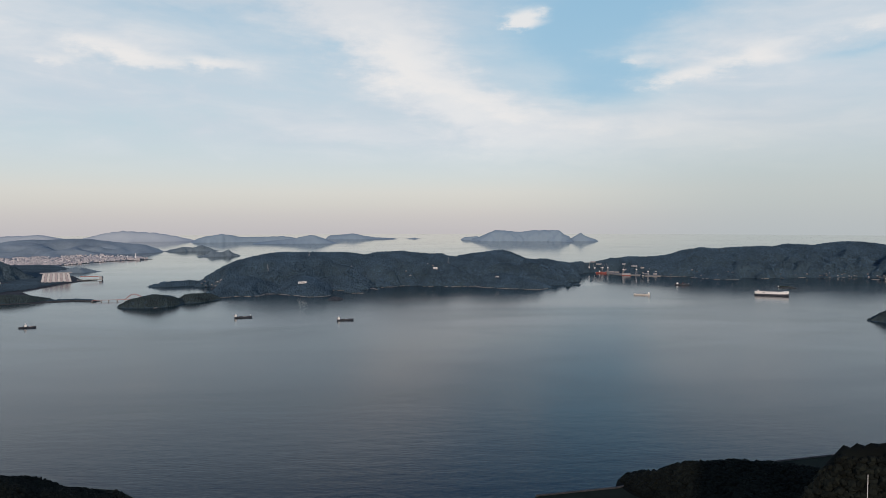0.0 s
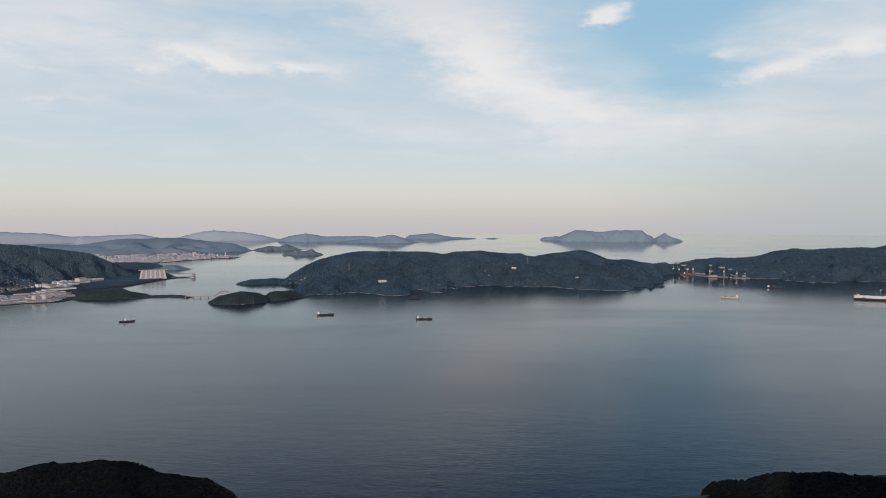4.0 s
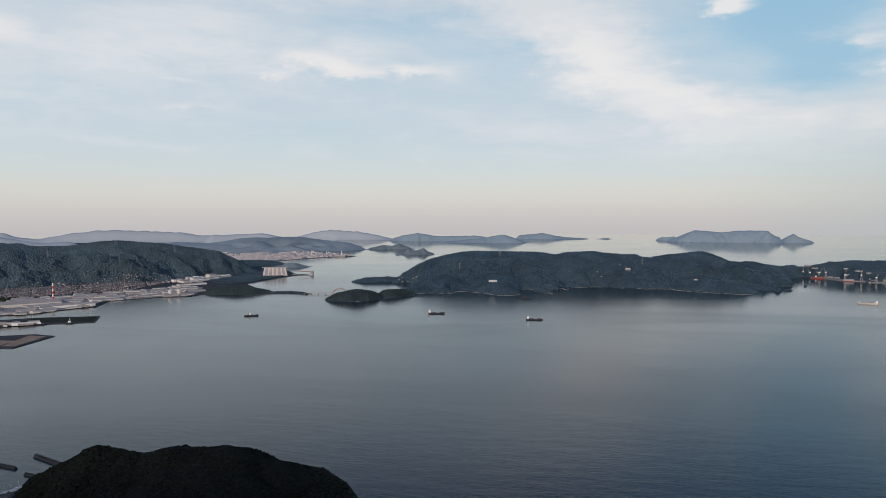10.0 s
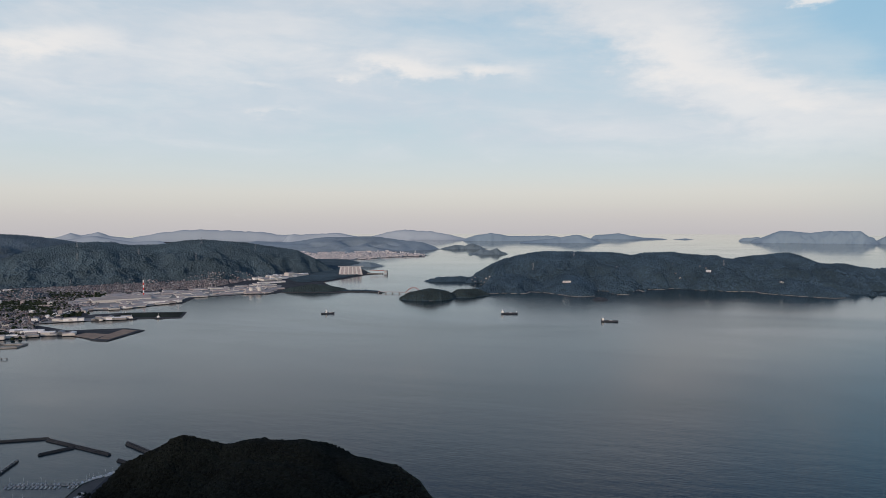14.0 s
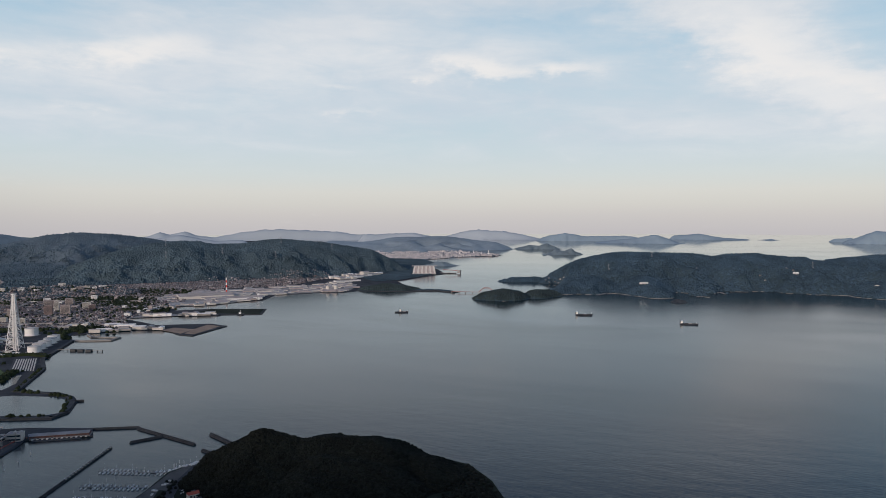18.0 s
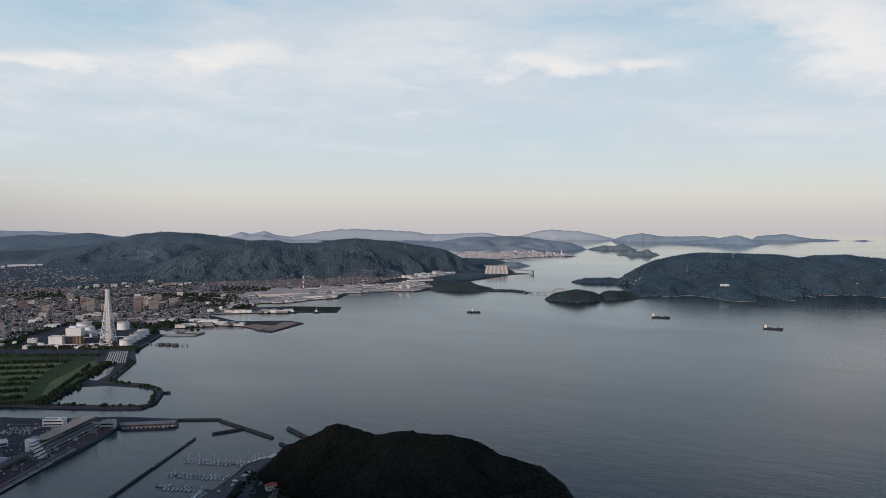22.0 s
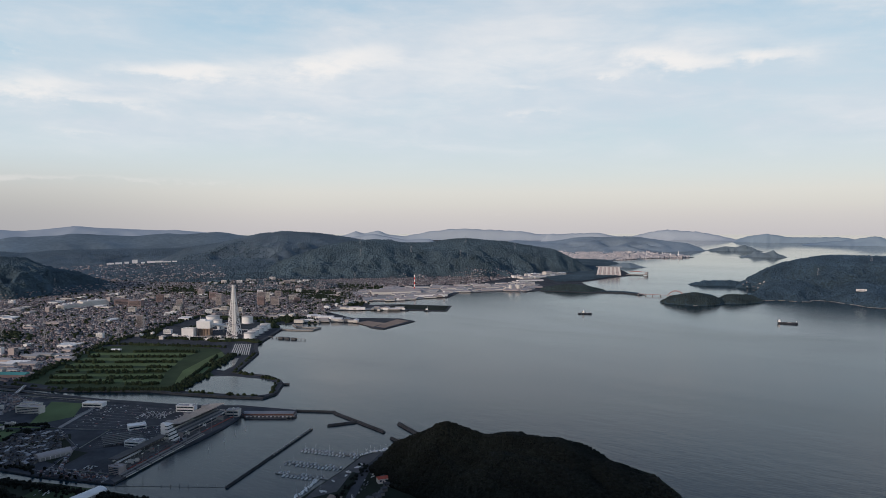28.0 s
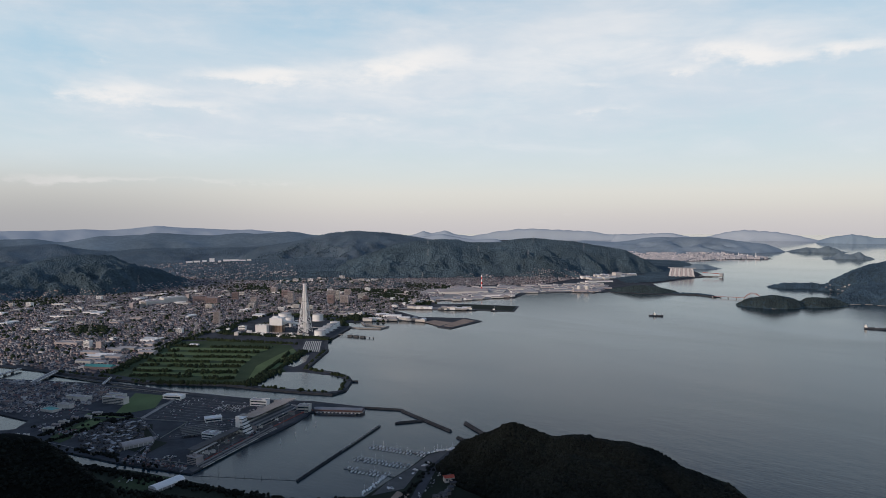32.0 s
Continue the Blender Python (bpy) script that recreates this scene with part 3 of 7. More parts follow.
NEAR_W = [[(-110, 2, 24, 30), (-100, 8, 22, 24)], [(-110.0, 23.0, 16.6, 13.0), (-109.0, 26.0, 16.1, 13.0), (-108.0, 30.0, 15.1, 13.0), (-106.0, 31.0, 14.1, 12.0), (-103.0, 32.0, 13.0, 10.0), (-101.0, 33.0, 12.0, 8.0), (-98.0, 34.0, 10.9, 7.0), (-95.0, 35.0, 10.0, 5.0)]]
# unseen ridge behind the viewpoint, added to keep the low sun off the foreground
BEHIND = [[(-260, -120, 52, 85), (-60, -130, 64, 95), (60, -125, 60, 90), (220, -90, 52, 80)]]
INLAND = [[(-1120, 263, 19.2, 110), (-1106, 314, 19.9, 110), (-1097, 346, 15.4, 110), (-1088, 373, 19, 110), (-1080, 394, 24.4, 110), (-1074, 411, 23.4, 110), (-1063, 439, 24.8, 110), (-1052, 464, 27, 110), (-1036, 500, 25, 110), (-1014, 543, 22.8, 110)],
          [(-1014, 543, 22.8, 110), (-1002, 565, 25.3, 110), (-976, 609, 25.8, 110), (-952, 645, 27.4, 110), (-932, 674, 21.7, 110), (-910, 703, 22.5, 110)]]
COAST_N = [[(-657, 895, 16.6, 120), (-615, 924, 11, 110), (-593, 938, 14.3, 110), (-563, 957, 11.5, 100), (-540, 970, 13.1, 100), (-516, 983, 19.3, 95), (-492, 995, 20.1, 95), (-444, 1017, 20.8, 90), (-419, 1028, 19, 80), (-394, 1038, 15.4, 60), (-377, 1044, 12.7, 45), (-361, 1050, 10.1, 30), (-348, 1054, 5.6, 16)]]
ISLETS = [[(-328, 1066, 3.1, 12), (-313, 1070, 6.5, 12), (-300, 1074, 5.5, 12), (-288, 1077, 9.4, 12), (-279, 1079, 5.3, 12), (-274, 1081, 1.7, 12)],
          [(-239, 914, 1.6, 12), (-233, 916, 6.4, 12), (-222, 919, 4.5, 12), (-213, 921, 8.6, 12), (-207, 922, 3.6, 12)], [(-244, 897, 1.9, 3), (-241, 898, 1.9, 3)],
          [(-289, 637, 2.1, 9), (-283, 640, 4.3, 9), (-275, 644, 3.7, 9), (-271, 645, 1.5, 9)]]
FAR_A = [[(184, 1539, 7.8, 24), (200, 1537, 14, 24), (223, 1534, 24.4, 24), (235, 1532, 23.8, 24), (277, 1525, 20.3, 24), (309, 1519, 24, 24), (359, 1508, 24.1, 24), (373, 1504, 13.5, 24), (378, 1503, 6.5, 24)],
         [(386, 1511, 5.1, 13), (399, 1508, 13.5, 13), (408, 1506, 18.2, 13), (418, 1503, 11.2, 13), (433, 1499, 5.5, 13)], [(168, 1641, 6.7, 8), (196, 1638, 9.3, 8)]]
FAR_B_A = [[(-414, 1504, 7, 14), (-396, 1509, 13.1, 14), (-363, 1517, 18, 14), (-324, 1526, 11.5, 14), (-263, 1538, 11.3, 14), (-238, 1542, 12.5, 14), (-207, 1546, 7.4, 14)],
           [(-266, 1405, 2.7, 16), (-230, 1411, 7.2, 16), (-196, 1417, 10.5, 16), (-173, 1420, 16.2, 16), (-156, 1422, 16.2, 16), (-138, 1423, 9.3, 16), (-116, 1425, 1.1, 16)],
           [(-155, 1738, 9.8, 16), (-99, 1742, 14, 16), (-78, 1743, 9.7, 16), (-43, 1744, 4.1, 16), (-1, 1745, 2, 16)]]
FAR_B_B = [[(34, 1745, 0.7, 9), (52, 1744, 2.8, 9), (62, 1744, 0.7, 9)]]
FAR_B = FAR_B_A + FAR_B_B
RANGE_A = [[(-745, 1302, 17.6, 20), (-719, 1317, 16.3, 20), (-698, 1328, 18.6, 20), (-676, 1339, 19.2, 20), (-649, 1352, 19.7, 20), (-627, 1363, 13.6, 20), (-589, 1380, 8.7, 20)],
           [(-1208, 1124, 10.7, 20), (-1193, 1140, 12.9, 20), (-1174, 1159, 22.5, 20), (-1161, 1173, 16.2, 20), (-1136, 1197, 23.4, 20), (-1118, 1213, 13.2, 20), (-1092, 1237, 9.1, 20), (-1074, 1253, 14, 20), (-1045, 1277, 20.1, 20), (-1007, 1307, 25.6, 20)]]
RANGE_B = [[(-1007, 1307, 25.6, 20), (-966, 1338, 26.7, 20), (-924, 1367, 23.3, 20), (-870, 1402, 21, 20), (-837, 1422, 13.6, 20), (-802, 1442, 13.5, 20)],
           [(-1005, 974, 11.4, 20), (-985, 995, 16.4, 20), (-971, 1009, 19.3, 20), (-949, 1029, 13.8, 20), (-923, 1053, 7, 20), (-887, 1083, 8.7, 20)],
           [(-662, 1544, 8.4, 20), (-622, 1561, 19.8, 20), (-587, 1574, 24.1, 20), (-527, 1595, 20.5, 20), (-490, 1607, 12.4, 20), (-452, 1618, 2.8, 20)]]
RANGE_C = [[(-1557, 366, 26.2, 70), (-1528, 473, 27.3, 70), (-1512, 524, 29.2, 70), (-1496, 567, 26.5, 70), (-1481, 606, 29.7, 70), (-1462, 651, 35.4, 70), (-1436, 705, 31.5, 70), (-1416, 746, 27.6, 70), (-1370, 827, 25.9, 70), (-1338, 878, 20.6, 70)]]
RANGE = RANGE_A + RANGE_B + RANGE_C

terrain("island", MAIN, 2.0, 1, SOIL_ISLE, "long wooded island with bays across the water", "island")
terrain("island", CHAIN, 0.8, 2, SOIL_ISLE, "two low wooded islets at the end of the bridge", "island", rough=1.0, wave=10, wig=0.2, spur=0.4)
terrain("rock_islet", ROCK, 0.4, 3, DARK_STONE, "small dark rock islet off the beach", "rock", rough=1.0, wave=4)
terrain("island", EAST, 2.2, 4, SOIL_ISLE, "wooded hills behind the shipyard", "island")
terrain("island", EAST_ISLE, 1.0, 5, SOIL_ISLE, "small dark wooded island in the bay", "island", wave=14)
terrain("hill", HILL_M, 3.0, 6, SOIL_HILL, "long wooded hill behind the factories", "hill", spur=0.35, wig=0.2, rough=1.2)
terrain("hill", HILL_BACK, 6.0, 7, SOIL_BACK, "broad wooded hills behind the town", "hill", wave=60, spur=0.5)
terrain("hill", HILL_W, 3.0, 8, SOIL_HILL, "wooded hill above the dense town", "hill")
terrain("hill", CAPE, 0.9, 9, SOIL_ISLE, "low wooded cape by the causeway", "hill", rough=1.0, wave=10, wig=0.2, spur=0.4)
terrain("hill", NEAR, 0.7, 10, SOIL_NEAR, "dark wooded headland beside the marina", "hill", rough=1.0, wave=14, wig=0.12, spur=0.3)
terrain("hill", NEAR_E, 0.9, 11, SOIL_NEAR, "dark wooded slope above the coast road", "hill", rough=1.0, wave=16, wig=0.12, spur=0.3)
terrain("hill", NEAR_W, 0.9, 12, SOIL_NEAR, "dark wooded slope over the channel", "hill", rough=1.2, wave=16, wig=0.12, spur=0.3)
terrain("mountain", BEHIND, 8.0, 13, SOIL_NEAR, "unseen wooded ridge behind the viewpoint, shading the near shore", "mountain", wave=60)
terrain("backdrop_hills", INLAND, 12.0, 14, FAR_HILL, "hills inland, tinted blue-green with haze", "hills", wave=70, rough=4.0, spur=0.3)
terrain("backdrop_hills", COAST_N, 6.0, 15, COAST_HILL, "coastal hills in pale blue haze colours", "hills", wave=50, rough=2.5)
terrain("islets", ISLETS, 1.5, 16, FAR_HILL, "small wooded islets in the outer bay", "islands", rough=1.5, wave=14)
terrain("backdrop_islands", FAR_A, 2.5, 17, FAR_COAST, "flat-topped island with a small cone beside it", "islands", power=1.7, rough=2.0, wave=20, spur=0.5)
terrain("backdrop_islands", FAR_B, 3.0, 18, FAR_COAST, "low haze-coloured islands on the open sea", "islands", rough=1.5, spur=0.5)
terrain("backdrop_range", RANGE, 7.0, 19, FAR_RANGE, "faint mountain range painted in haze colours", "mountains", wave=60, rough=3.0, spur=0.15)

# ---- flat land ----
CANAL_N = [(-700, -30), (-300, 42), (-248, 60), (-226, 68.7), (-211.4, 73.3), (-192.3, 81.8), (-173.7, 95.7), (-165, 98.6), (-152.6, 104.5), (-144.2, 109.2), (-145.1, 114.5), (-152.5, 122.7), (-157.2, 125.5), (-164, 126.8),
           (-176.5, 124), (-196.2, 146.4), (-210, 156), (-223, 173), (-232, 185)]
PORT = [(-244, 194), (-238, 202), (-237, 210), (-220, 219), (-205, 211), (-198, 211), (-203, 237), (-214, 239), (-233, 227), (-246, 231), (-262, 236), (-264, 241), (-236, 261), (-213, 273), (-224, 291), (-250, 280), (-262, 268), (-274, 280),
        (-268, 290), (-257, 319), (-251, 324), (-262, 348), (-243, 373), (-231, 376), (-229, 389), (-212, 393), (-191, 400), (-178, 409), (-166, 404)]
NORTH = [(-165, 406), (-177, 412), (-192, 404), (-205, 420), (-236, 461), (-235, 492), (-233, 546), (-227, 550), (-240, 556), (-262, 592), (-290, 622), (-280, 655), (-300, 668), (-338, 735), (-318, 804), (-284, 848), (-327, 909), (-385, 960), (-369, 1081),
         (-480, 1159), (-1500, 1500), (-1700, 300)]
land = part("ground", Solid().prism(CANAL_N + PORT + NORTH, -1.0, G, 0, 1), [GROUND, DARK_STONE])
tagged(land, "built-up coastal plain with quays and seawalls", "ground", kind="structure")

STADIUM = [(-420, -40), (-231.4, 53), (-217, 63), (-201.3, 73), (-192, 76.6), (-168.8, 87.5), (-155, 93.4), (-142.6, 102.2), (-129.2, 107.6), (-124.6, 103.8), (-135, 96), (-133.5, 94.1), (-130.3, 88.4), (-126.7, 80), (-123.6, 71.3), (-117.1, 57.5),
           (-132, 50.9), (-155, 43.4), (-166, 40), (-172, 40), (-170, 44), (-175, 48), (-186, 45), (-240, 10)]
tagged(part("ground", Solid().prism(STADIUM, -1.0, G, 0, 1), [GROUND, DARK_STONE]), "flat reclaimed land between canal and channel", "ground", kind="structure")
SOUTH = [(-300, -40), (-156, 37.7), (-140.5, 44.6), (-132.5, 45.6), (-127.9, 50.2), (-123.8, 52), (-116, 55), (-109.7, 57), (-98.7, 60.5), (-92, 66), (-86.8, 72), (-88.8, 78.2), (-91, 85.8), (-94.1, 93.8), (-92.8, 100.6), (-90, 107), (-78, 116), (-58, 121),
         (-46, 118.5), (-39.5, 112.5), (-35.8, 107), (-28, 98), (-10, 90), (5, 92), (23, 110.6), (37, 113), (55, 120), (71, 123.4), (82.5, 125.7), (130, 130), (260, 60), (260, -200), (-300, -200)]
tagged(part("ground", Solid().prism(SOUTH, -1.0, G, 0, 1), [FIELD, DARK_STONE]), "dim grassy shore below the near hills", "ground", kind="structure")

# ---- woodland ----
FAR_CROWN = ((1.0, -0.3),)
CROWN_TALL = ((0.8, 0.35), (0.9, -0.5))
crowns("woodland", wood_points(MAIN, 1, 150000, clear=[(-57.1, 442.8, 3.0), (29.6, 500, 3.2), (99.5, 490, 2.4), (-120, 486, 4)]), 0.68, LEAF_ISLE, "dense trees over the long island, blued by painted haze", 1, CROWN_TALL, 0.35, tall=0.8)
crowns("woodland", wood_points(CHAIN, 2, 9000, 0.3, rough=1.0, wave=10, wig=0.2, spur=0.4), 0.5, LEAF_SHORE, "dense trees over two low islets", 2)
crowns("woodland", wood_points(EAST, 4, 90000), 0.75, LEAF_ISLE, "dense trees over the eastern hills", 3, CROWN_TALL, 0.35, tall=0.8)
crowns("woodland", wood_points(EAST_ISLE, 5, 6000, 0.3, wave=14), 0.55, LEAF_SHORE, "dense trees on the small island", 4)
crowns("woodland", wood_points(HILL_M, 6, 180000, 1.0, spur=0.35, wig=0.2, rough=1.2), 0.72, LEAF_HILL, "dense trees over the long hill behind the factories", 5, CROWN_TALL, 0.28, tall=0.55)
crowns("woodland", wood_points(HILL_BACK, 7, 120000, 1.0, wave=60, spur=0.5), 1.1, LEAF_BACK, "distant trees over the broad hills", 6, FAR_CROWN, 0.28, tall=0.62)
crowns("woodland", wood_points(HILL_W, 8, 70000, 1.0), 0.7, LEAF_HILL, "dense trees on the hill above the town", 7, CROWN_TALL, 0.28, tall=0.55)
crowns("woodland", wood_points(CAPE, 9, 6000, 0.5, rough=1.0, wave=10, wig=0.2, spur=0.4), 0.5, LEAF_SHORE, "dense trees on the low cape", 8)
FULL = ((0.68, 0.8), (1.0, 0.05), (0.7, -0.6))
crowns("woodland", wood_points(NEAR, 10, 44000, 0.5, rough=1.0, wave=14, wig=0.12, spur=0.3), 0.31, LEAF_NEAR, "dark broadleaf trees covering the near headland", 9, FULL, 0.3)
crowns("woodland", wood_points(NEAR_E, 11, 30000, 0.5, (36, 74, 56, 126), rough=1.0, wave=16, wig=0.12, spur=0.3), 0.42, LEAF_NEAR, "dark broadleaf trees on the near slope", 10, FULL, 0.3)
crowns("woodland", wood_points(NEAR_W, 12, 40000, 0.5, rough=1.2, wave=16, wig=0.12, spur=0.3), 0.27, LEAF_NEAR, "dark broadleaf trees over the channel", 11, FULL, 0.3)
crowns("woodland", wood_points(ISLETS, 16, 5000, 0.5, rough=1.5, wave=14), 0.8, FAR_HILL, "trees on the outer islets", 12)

# ---- the dense town ----
TOWN = [(-660, 20), (-300, 45), (-249, 62), (-226, 71), (-214, 78), (-230, 98), (-254, 124), (-262, 136), (-296, 188), (-262, 200), (-244, 206), (-238, 216), (-262, 238), (-268, 262), (-278, 280), (-318, 308), (-330, 345), (-290, 405), (-300, 470), (-330, 440), (-405, 360),
        (-440, 300), (-480, 270), (-660, 230)]
SOUTH_TOWN = [(-420, -40), (-231, 51), (-215, 61), (-196, 72), (-186, 72), (-178, 60), (-176, 50), (-190, 44), (-240, 8)]


def house_mesh(P, W, D, H, R, A):
    """Gabled houses at P: sizes W x D x H, ridge rise R, turned by A, as arrays."""
    n = len(P)
    u = np.array([-1, 1, 1, -1, -1, 1, 1, -1, -1, 1]) * 0.5
    v = np.array([-1, -1, 1, 1, -1, -1, 1, 1, 0, 0]) * 0.5
    z = np.array([0, 0, 0, 0, 1, 1, 1, 1, 1, 1])
    r = np.array([0, 0, 0, 0, 0, 0, 0, 0, 1, 1])
    X, Y = u[None] * W[:, None], v[None] * D[:, None]
    c, s = np.cos(A)[:, None], np.sin(A)[:, None]
    Q = np.stack([X * c - Y * s + P[:, :1], X * s + Y * c + P[:, 1:2], z[None] * H[:, None] + r[None] * R[:, None] + P[:, 2:3]], -1)
    F = np.array([(0, 1, 5), (0, 5, 4), (1, 2, 6), (1, 6, 5), (2, 3, 7), (2, 7, 6), (3, 0, 4), (3, 4, 7), (4, 8, 7), (5, 6, 9), (4, 5, 9), (4, 9, 8), (6, 7, 8), (6, 8, 9)])
    K = np.array([0] * 10 + [1] * 4)
    T = (F[None] + (np.arange(n) * 10)[:, None, None]).reshape(-1, 3)
    return Q.reshape(-1, 3), T, np.tile(K, n)


def town(name, poly, pitch, angle, seed, label, sizes=(0.75, 1.25), high=(0.35, 0.62), holes=(), fill=0.86, top=4.0, mats=(HOUSE_WALL, HOUSE_ROOF)):
    rng = np.random.default_rng(seed)
    xs, ys = [p[0] for p in poly], [p[1] for p in poly]
    cx, cy, half = (min(xs) + max(xs)) / 2, (min(ys) + max(ys)) / 2, max(max(xs) - min(xs), max(ys) - min(ys)) * 0.75
    i = np.arange(-int(half / pitch), int(half / pitch))
    I, J = (a.ravel() for a in np.meshgrid(i, i, indexing="ij"))
    keep = (I % 9 != 0) & (J % 4 != 0)
    I, J = I[keep], J[keep]
    u, v = I * pitch + rng.normal(0, 0.14, len(I)), J * pitch + rng.normal(0, 0.14, len(I))
    X, Y = cx + u * math.cos(angle) - v * math.sin(angle), cy + u * math.sin(angle) + v * math.cos(angle)
    bend = 9.0 * (fbm(X / 70, Y / 70, seed + 2, 2) - 0.5)
    X, Y = X + bend, Y - bend
    keep = inside(X, Y, poly) & (rng.random(len(X)) < fill * np.clip(0.35 + 1.5 * fbm(X / 22, Y / 22, seed, 3), 0, 1))
    for h in holes:
        keep &= ~inside(X, Y, h)
    X, Y = X[keep], Y[keep]
    Z = np.maximum(np.maximum(heights(X, Y, HILL_W, 8), heights(X, Y, HILL_M, 6, spur=0.35, wig=0.2, rough=1.2)), np.maximum(heights(X, Y, HILL_BACK, 7, wave=60, spur=0.5), G))
    ok = Z < top
    X, Y, Z = X[ok], Y[ok], Z[ok]
    n = len(X)
    W, D = rng.uniform(*sizes, n), rng.uniform(sizes[0] * 0.8, sizes[1] * 0.8, n)
    H, R = rng.uniform(*high, n), rng.uniform(0.12, 0.34, n)
    big = rng.random(n) < 0.04
    W, D, H, R = np.where(big, W * 2.0, W), np.where(big, D * 1.6, D), np.where(big, H * 1.7, H), np.where(big, 0.03, R)
    A = angle + (rng.random(n) < 0.5) * math.pi / 2 + rng.normal(0, 0.05, n)
    V, T, K = house_mesh(np.stack([X, Y, Z - 0.02], 1), W, D, H, R, A)
    return tagged(new(name, soup(name, V, T, mats, K)), label, "houses", kind="stuff")


town("houses", TOWN, 1.18, 0.62, 21, "thousands of small tiled houses packed across the plain", (0.62, 1.12), (0.32, 0.6))
town("houses", SOUTH_TOWN, 0.98, 0.5, 22, "tiled houses south of the canal", (0.5, 0.95), (0.3, 0.52), holes=[[(-190.3, 48.9), (-183, 61.6), (-172, 61), (-172, 50)]])


# ---- kinds of things ----
def along(a, b):
    """Middle, length and angle of a line on the plan."""
    return (a[0] + b[0]) / 2, (a[1] + b[1]) / 2, math.hypot(b[0] - a[0], b[1] - a[1]), math.degrees(math.atan2(b[1] - a[1], b[0] - a[0]))


def across(x, y):
    """The angle of a thing that lies square to the line from the viewpoint."""
    return math.degrees(math.atan2(-x, y))


def building(name, label, category, x, y, w, d, h, turn=0.0, wall=PALE, roof=GREY_ROOF, floors=0, z=G, group="", units=1, balconies=False):
    """A flat-roofed building: body, a roof slab with a parapet, bands of windows, plant boxes on the roof."""
    b = thing(name, label, category, group, (x, y, z), turn)
    body = part("body", Solid().box(0, 0, 0, w, d, h), wall, b)
    top = part("roof", Solid().box(0, 0, h, w * 0.96, d * 0.96, 0.04), roof, b)
    t, rim = min(0.1, 0.06 * d), Solid()
    for px, py, sx, sy in ((0, d / 2, w + 0.06, t), (0, -d / 2, w + 0.06, t), (w / 2, 0, t, d - t), (-w / 2, 0, t, d - t)):
        rim.box(px, py, h, sx, sy, 0.14)
    part("parapet", rim, wall, top)
    rng = random.Random(int(abs(x * 13 + y * 7)))
    for q in range(units):
        part("roof_unit", Solid().box(rng.uniform(-0.3, 0.3) * w, rng.uniform(-0.2, 0.2) * d, h + 0.04, min(w, 1.6) * 0.35, min(d, 1.4) * 0.4, 0.28), wall, top)
    if floors:
        c, s = math.cos(radians(turn)), math.sin(radians(turn))
        bay = 180 if -s * x + c * y < 0 else 0  # the long side that looks over the bay
        step = h / floors
        band = Solid().box(0, -d / 2 - 0.012, 0, w * 0.9, 0.03, step * 0.42).data("window_band", GLASS_DARK)
        slab = Solid().box(0, -d / 2 - 0.07, 0, w * 0.96, 0.14, 0.04).data("balcony", wall)
        for i in range(floors):
            for data, up in ((band, 0.35), (slab, 0.98)) if balconies else ((band, 0.35),):
                o = new(data.name, data)
                o.parent = body
                o.matrix_basis = pose(0, 0, step * (i + up * 0.99), 0, 0, bay)
    return b


def shed(label, x, y, w, d, h, turn=0.0, roof=PALE_ROOF, wall=PALE, bays=1, group="sheds of the works", z=G, name="factory_shed", category="factory"):
    """A works shed with one or more gabled bays side by side."""
    b = thing(name, label, category, group, (x, y, z), turn)
    part("body", Solid().box(0, 0, 0, w, d, h), wall, b)
    s = d / bays
    for i in range(bays):
        yc = -d / 2 + s * (i + 0.5)
        g = Solid()
        L, rise = w / 2 + 0.08, s * 0.13
        pts = [(-L, yc - s / 2, 0), (L, yc - s / 2, 0), (L, yc + s / 2, 0), (-L, yc + s / 2, 0), (-L, yc, rise), (L, yc, rise)]
        g.add([(a, c, h + e) for a, c, e in pts], [(0, 1, 5, 4), (2, 3, 4, 5), (0, 4, 3), (1, 2, 5), (3, 2, 1, 0)])
        top = part("roof_bay", g, roof, b)
        if w > 11:
            part("ridge_vent", Solid().box(0, yc, h + rise - 0.02, w * 0.8, s * 0.1, 0.1), GREY_ROOF, top)
    return b


def vault(name, label, category, x, y, w, d, h, turn, roof=WHITE, wall=CONCRETE):
    b = thing(name, label, category, "", (x, y, G), turn)
    n = 9
    arc = [(d / 2 * math.cos(math.pi * i / (n - 1)), h * 0.45 + h * 0.55 * math.sin(math.pi * i / (n - 1))) for i in range(n)]
    s = Solid()
    s.add([(sx * w / 2, a, z) for sx in (-1, 1) for a, z in arc], [(i, i + 1, n + i + 1, n + i) for i in range(n - 1)] + [tuple(range(n))[::-1], tuple(range(n, 2 * n))])
    part("vaulted_roof", s, roof, b)
    for sy in (-1, 1):
        part("side_wall", Solid().box(0, sy * d / 2 * 0.97, 0, w * 0.96, 0.06, h * 0.45), wall, b)
        for i in range(7):
            part("post", Solid().box(-w * 0.45 + i * w * 0.15, sy * d / 2, 0, 0.07, 0.07, h * 0.46), WHITE, b)
    for sx in (-1, 1):
        part("end_wall", Solid().box(sx * w / 2 * 0.97, 0, 0, 0.06, d * 0.94, h * 0.45), wall, b)
    return b


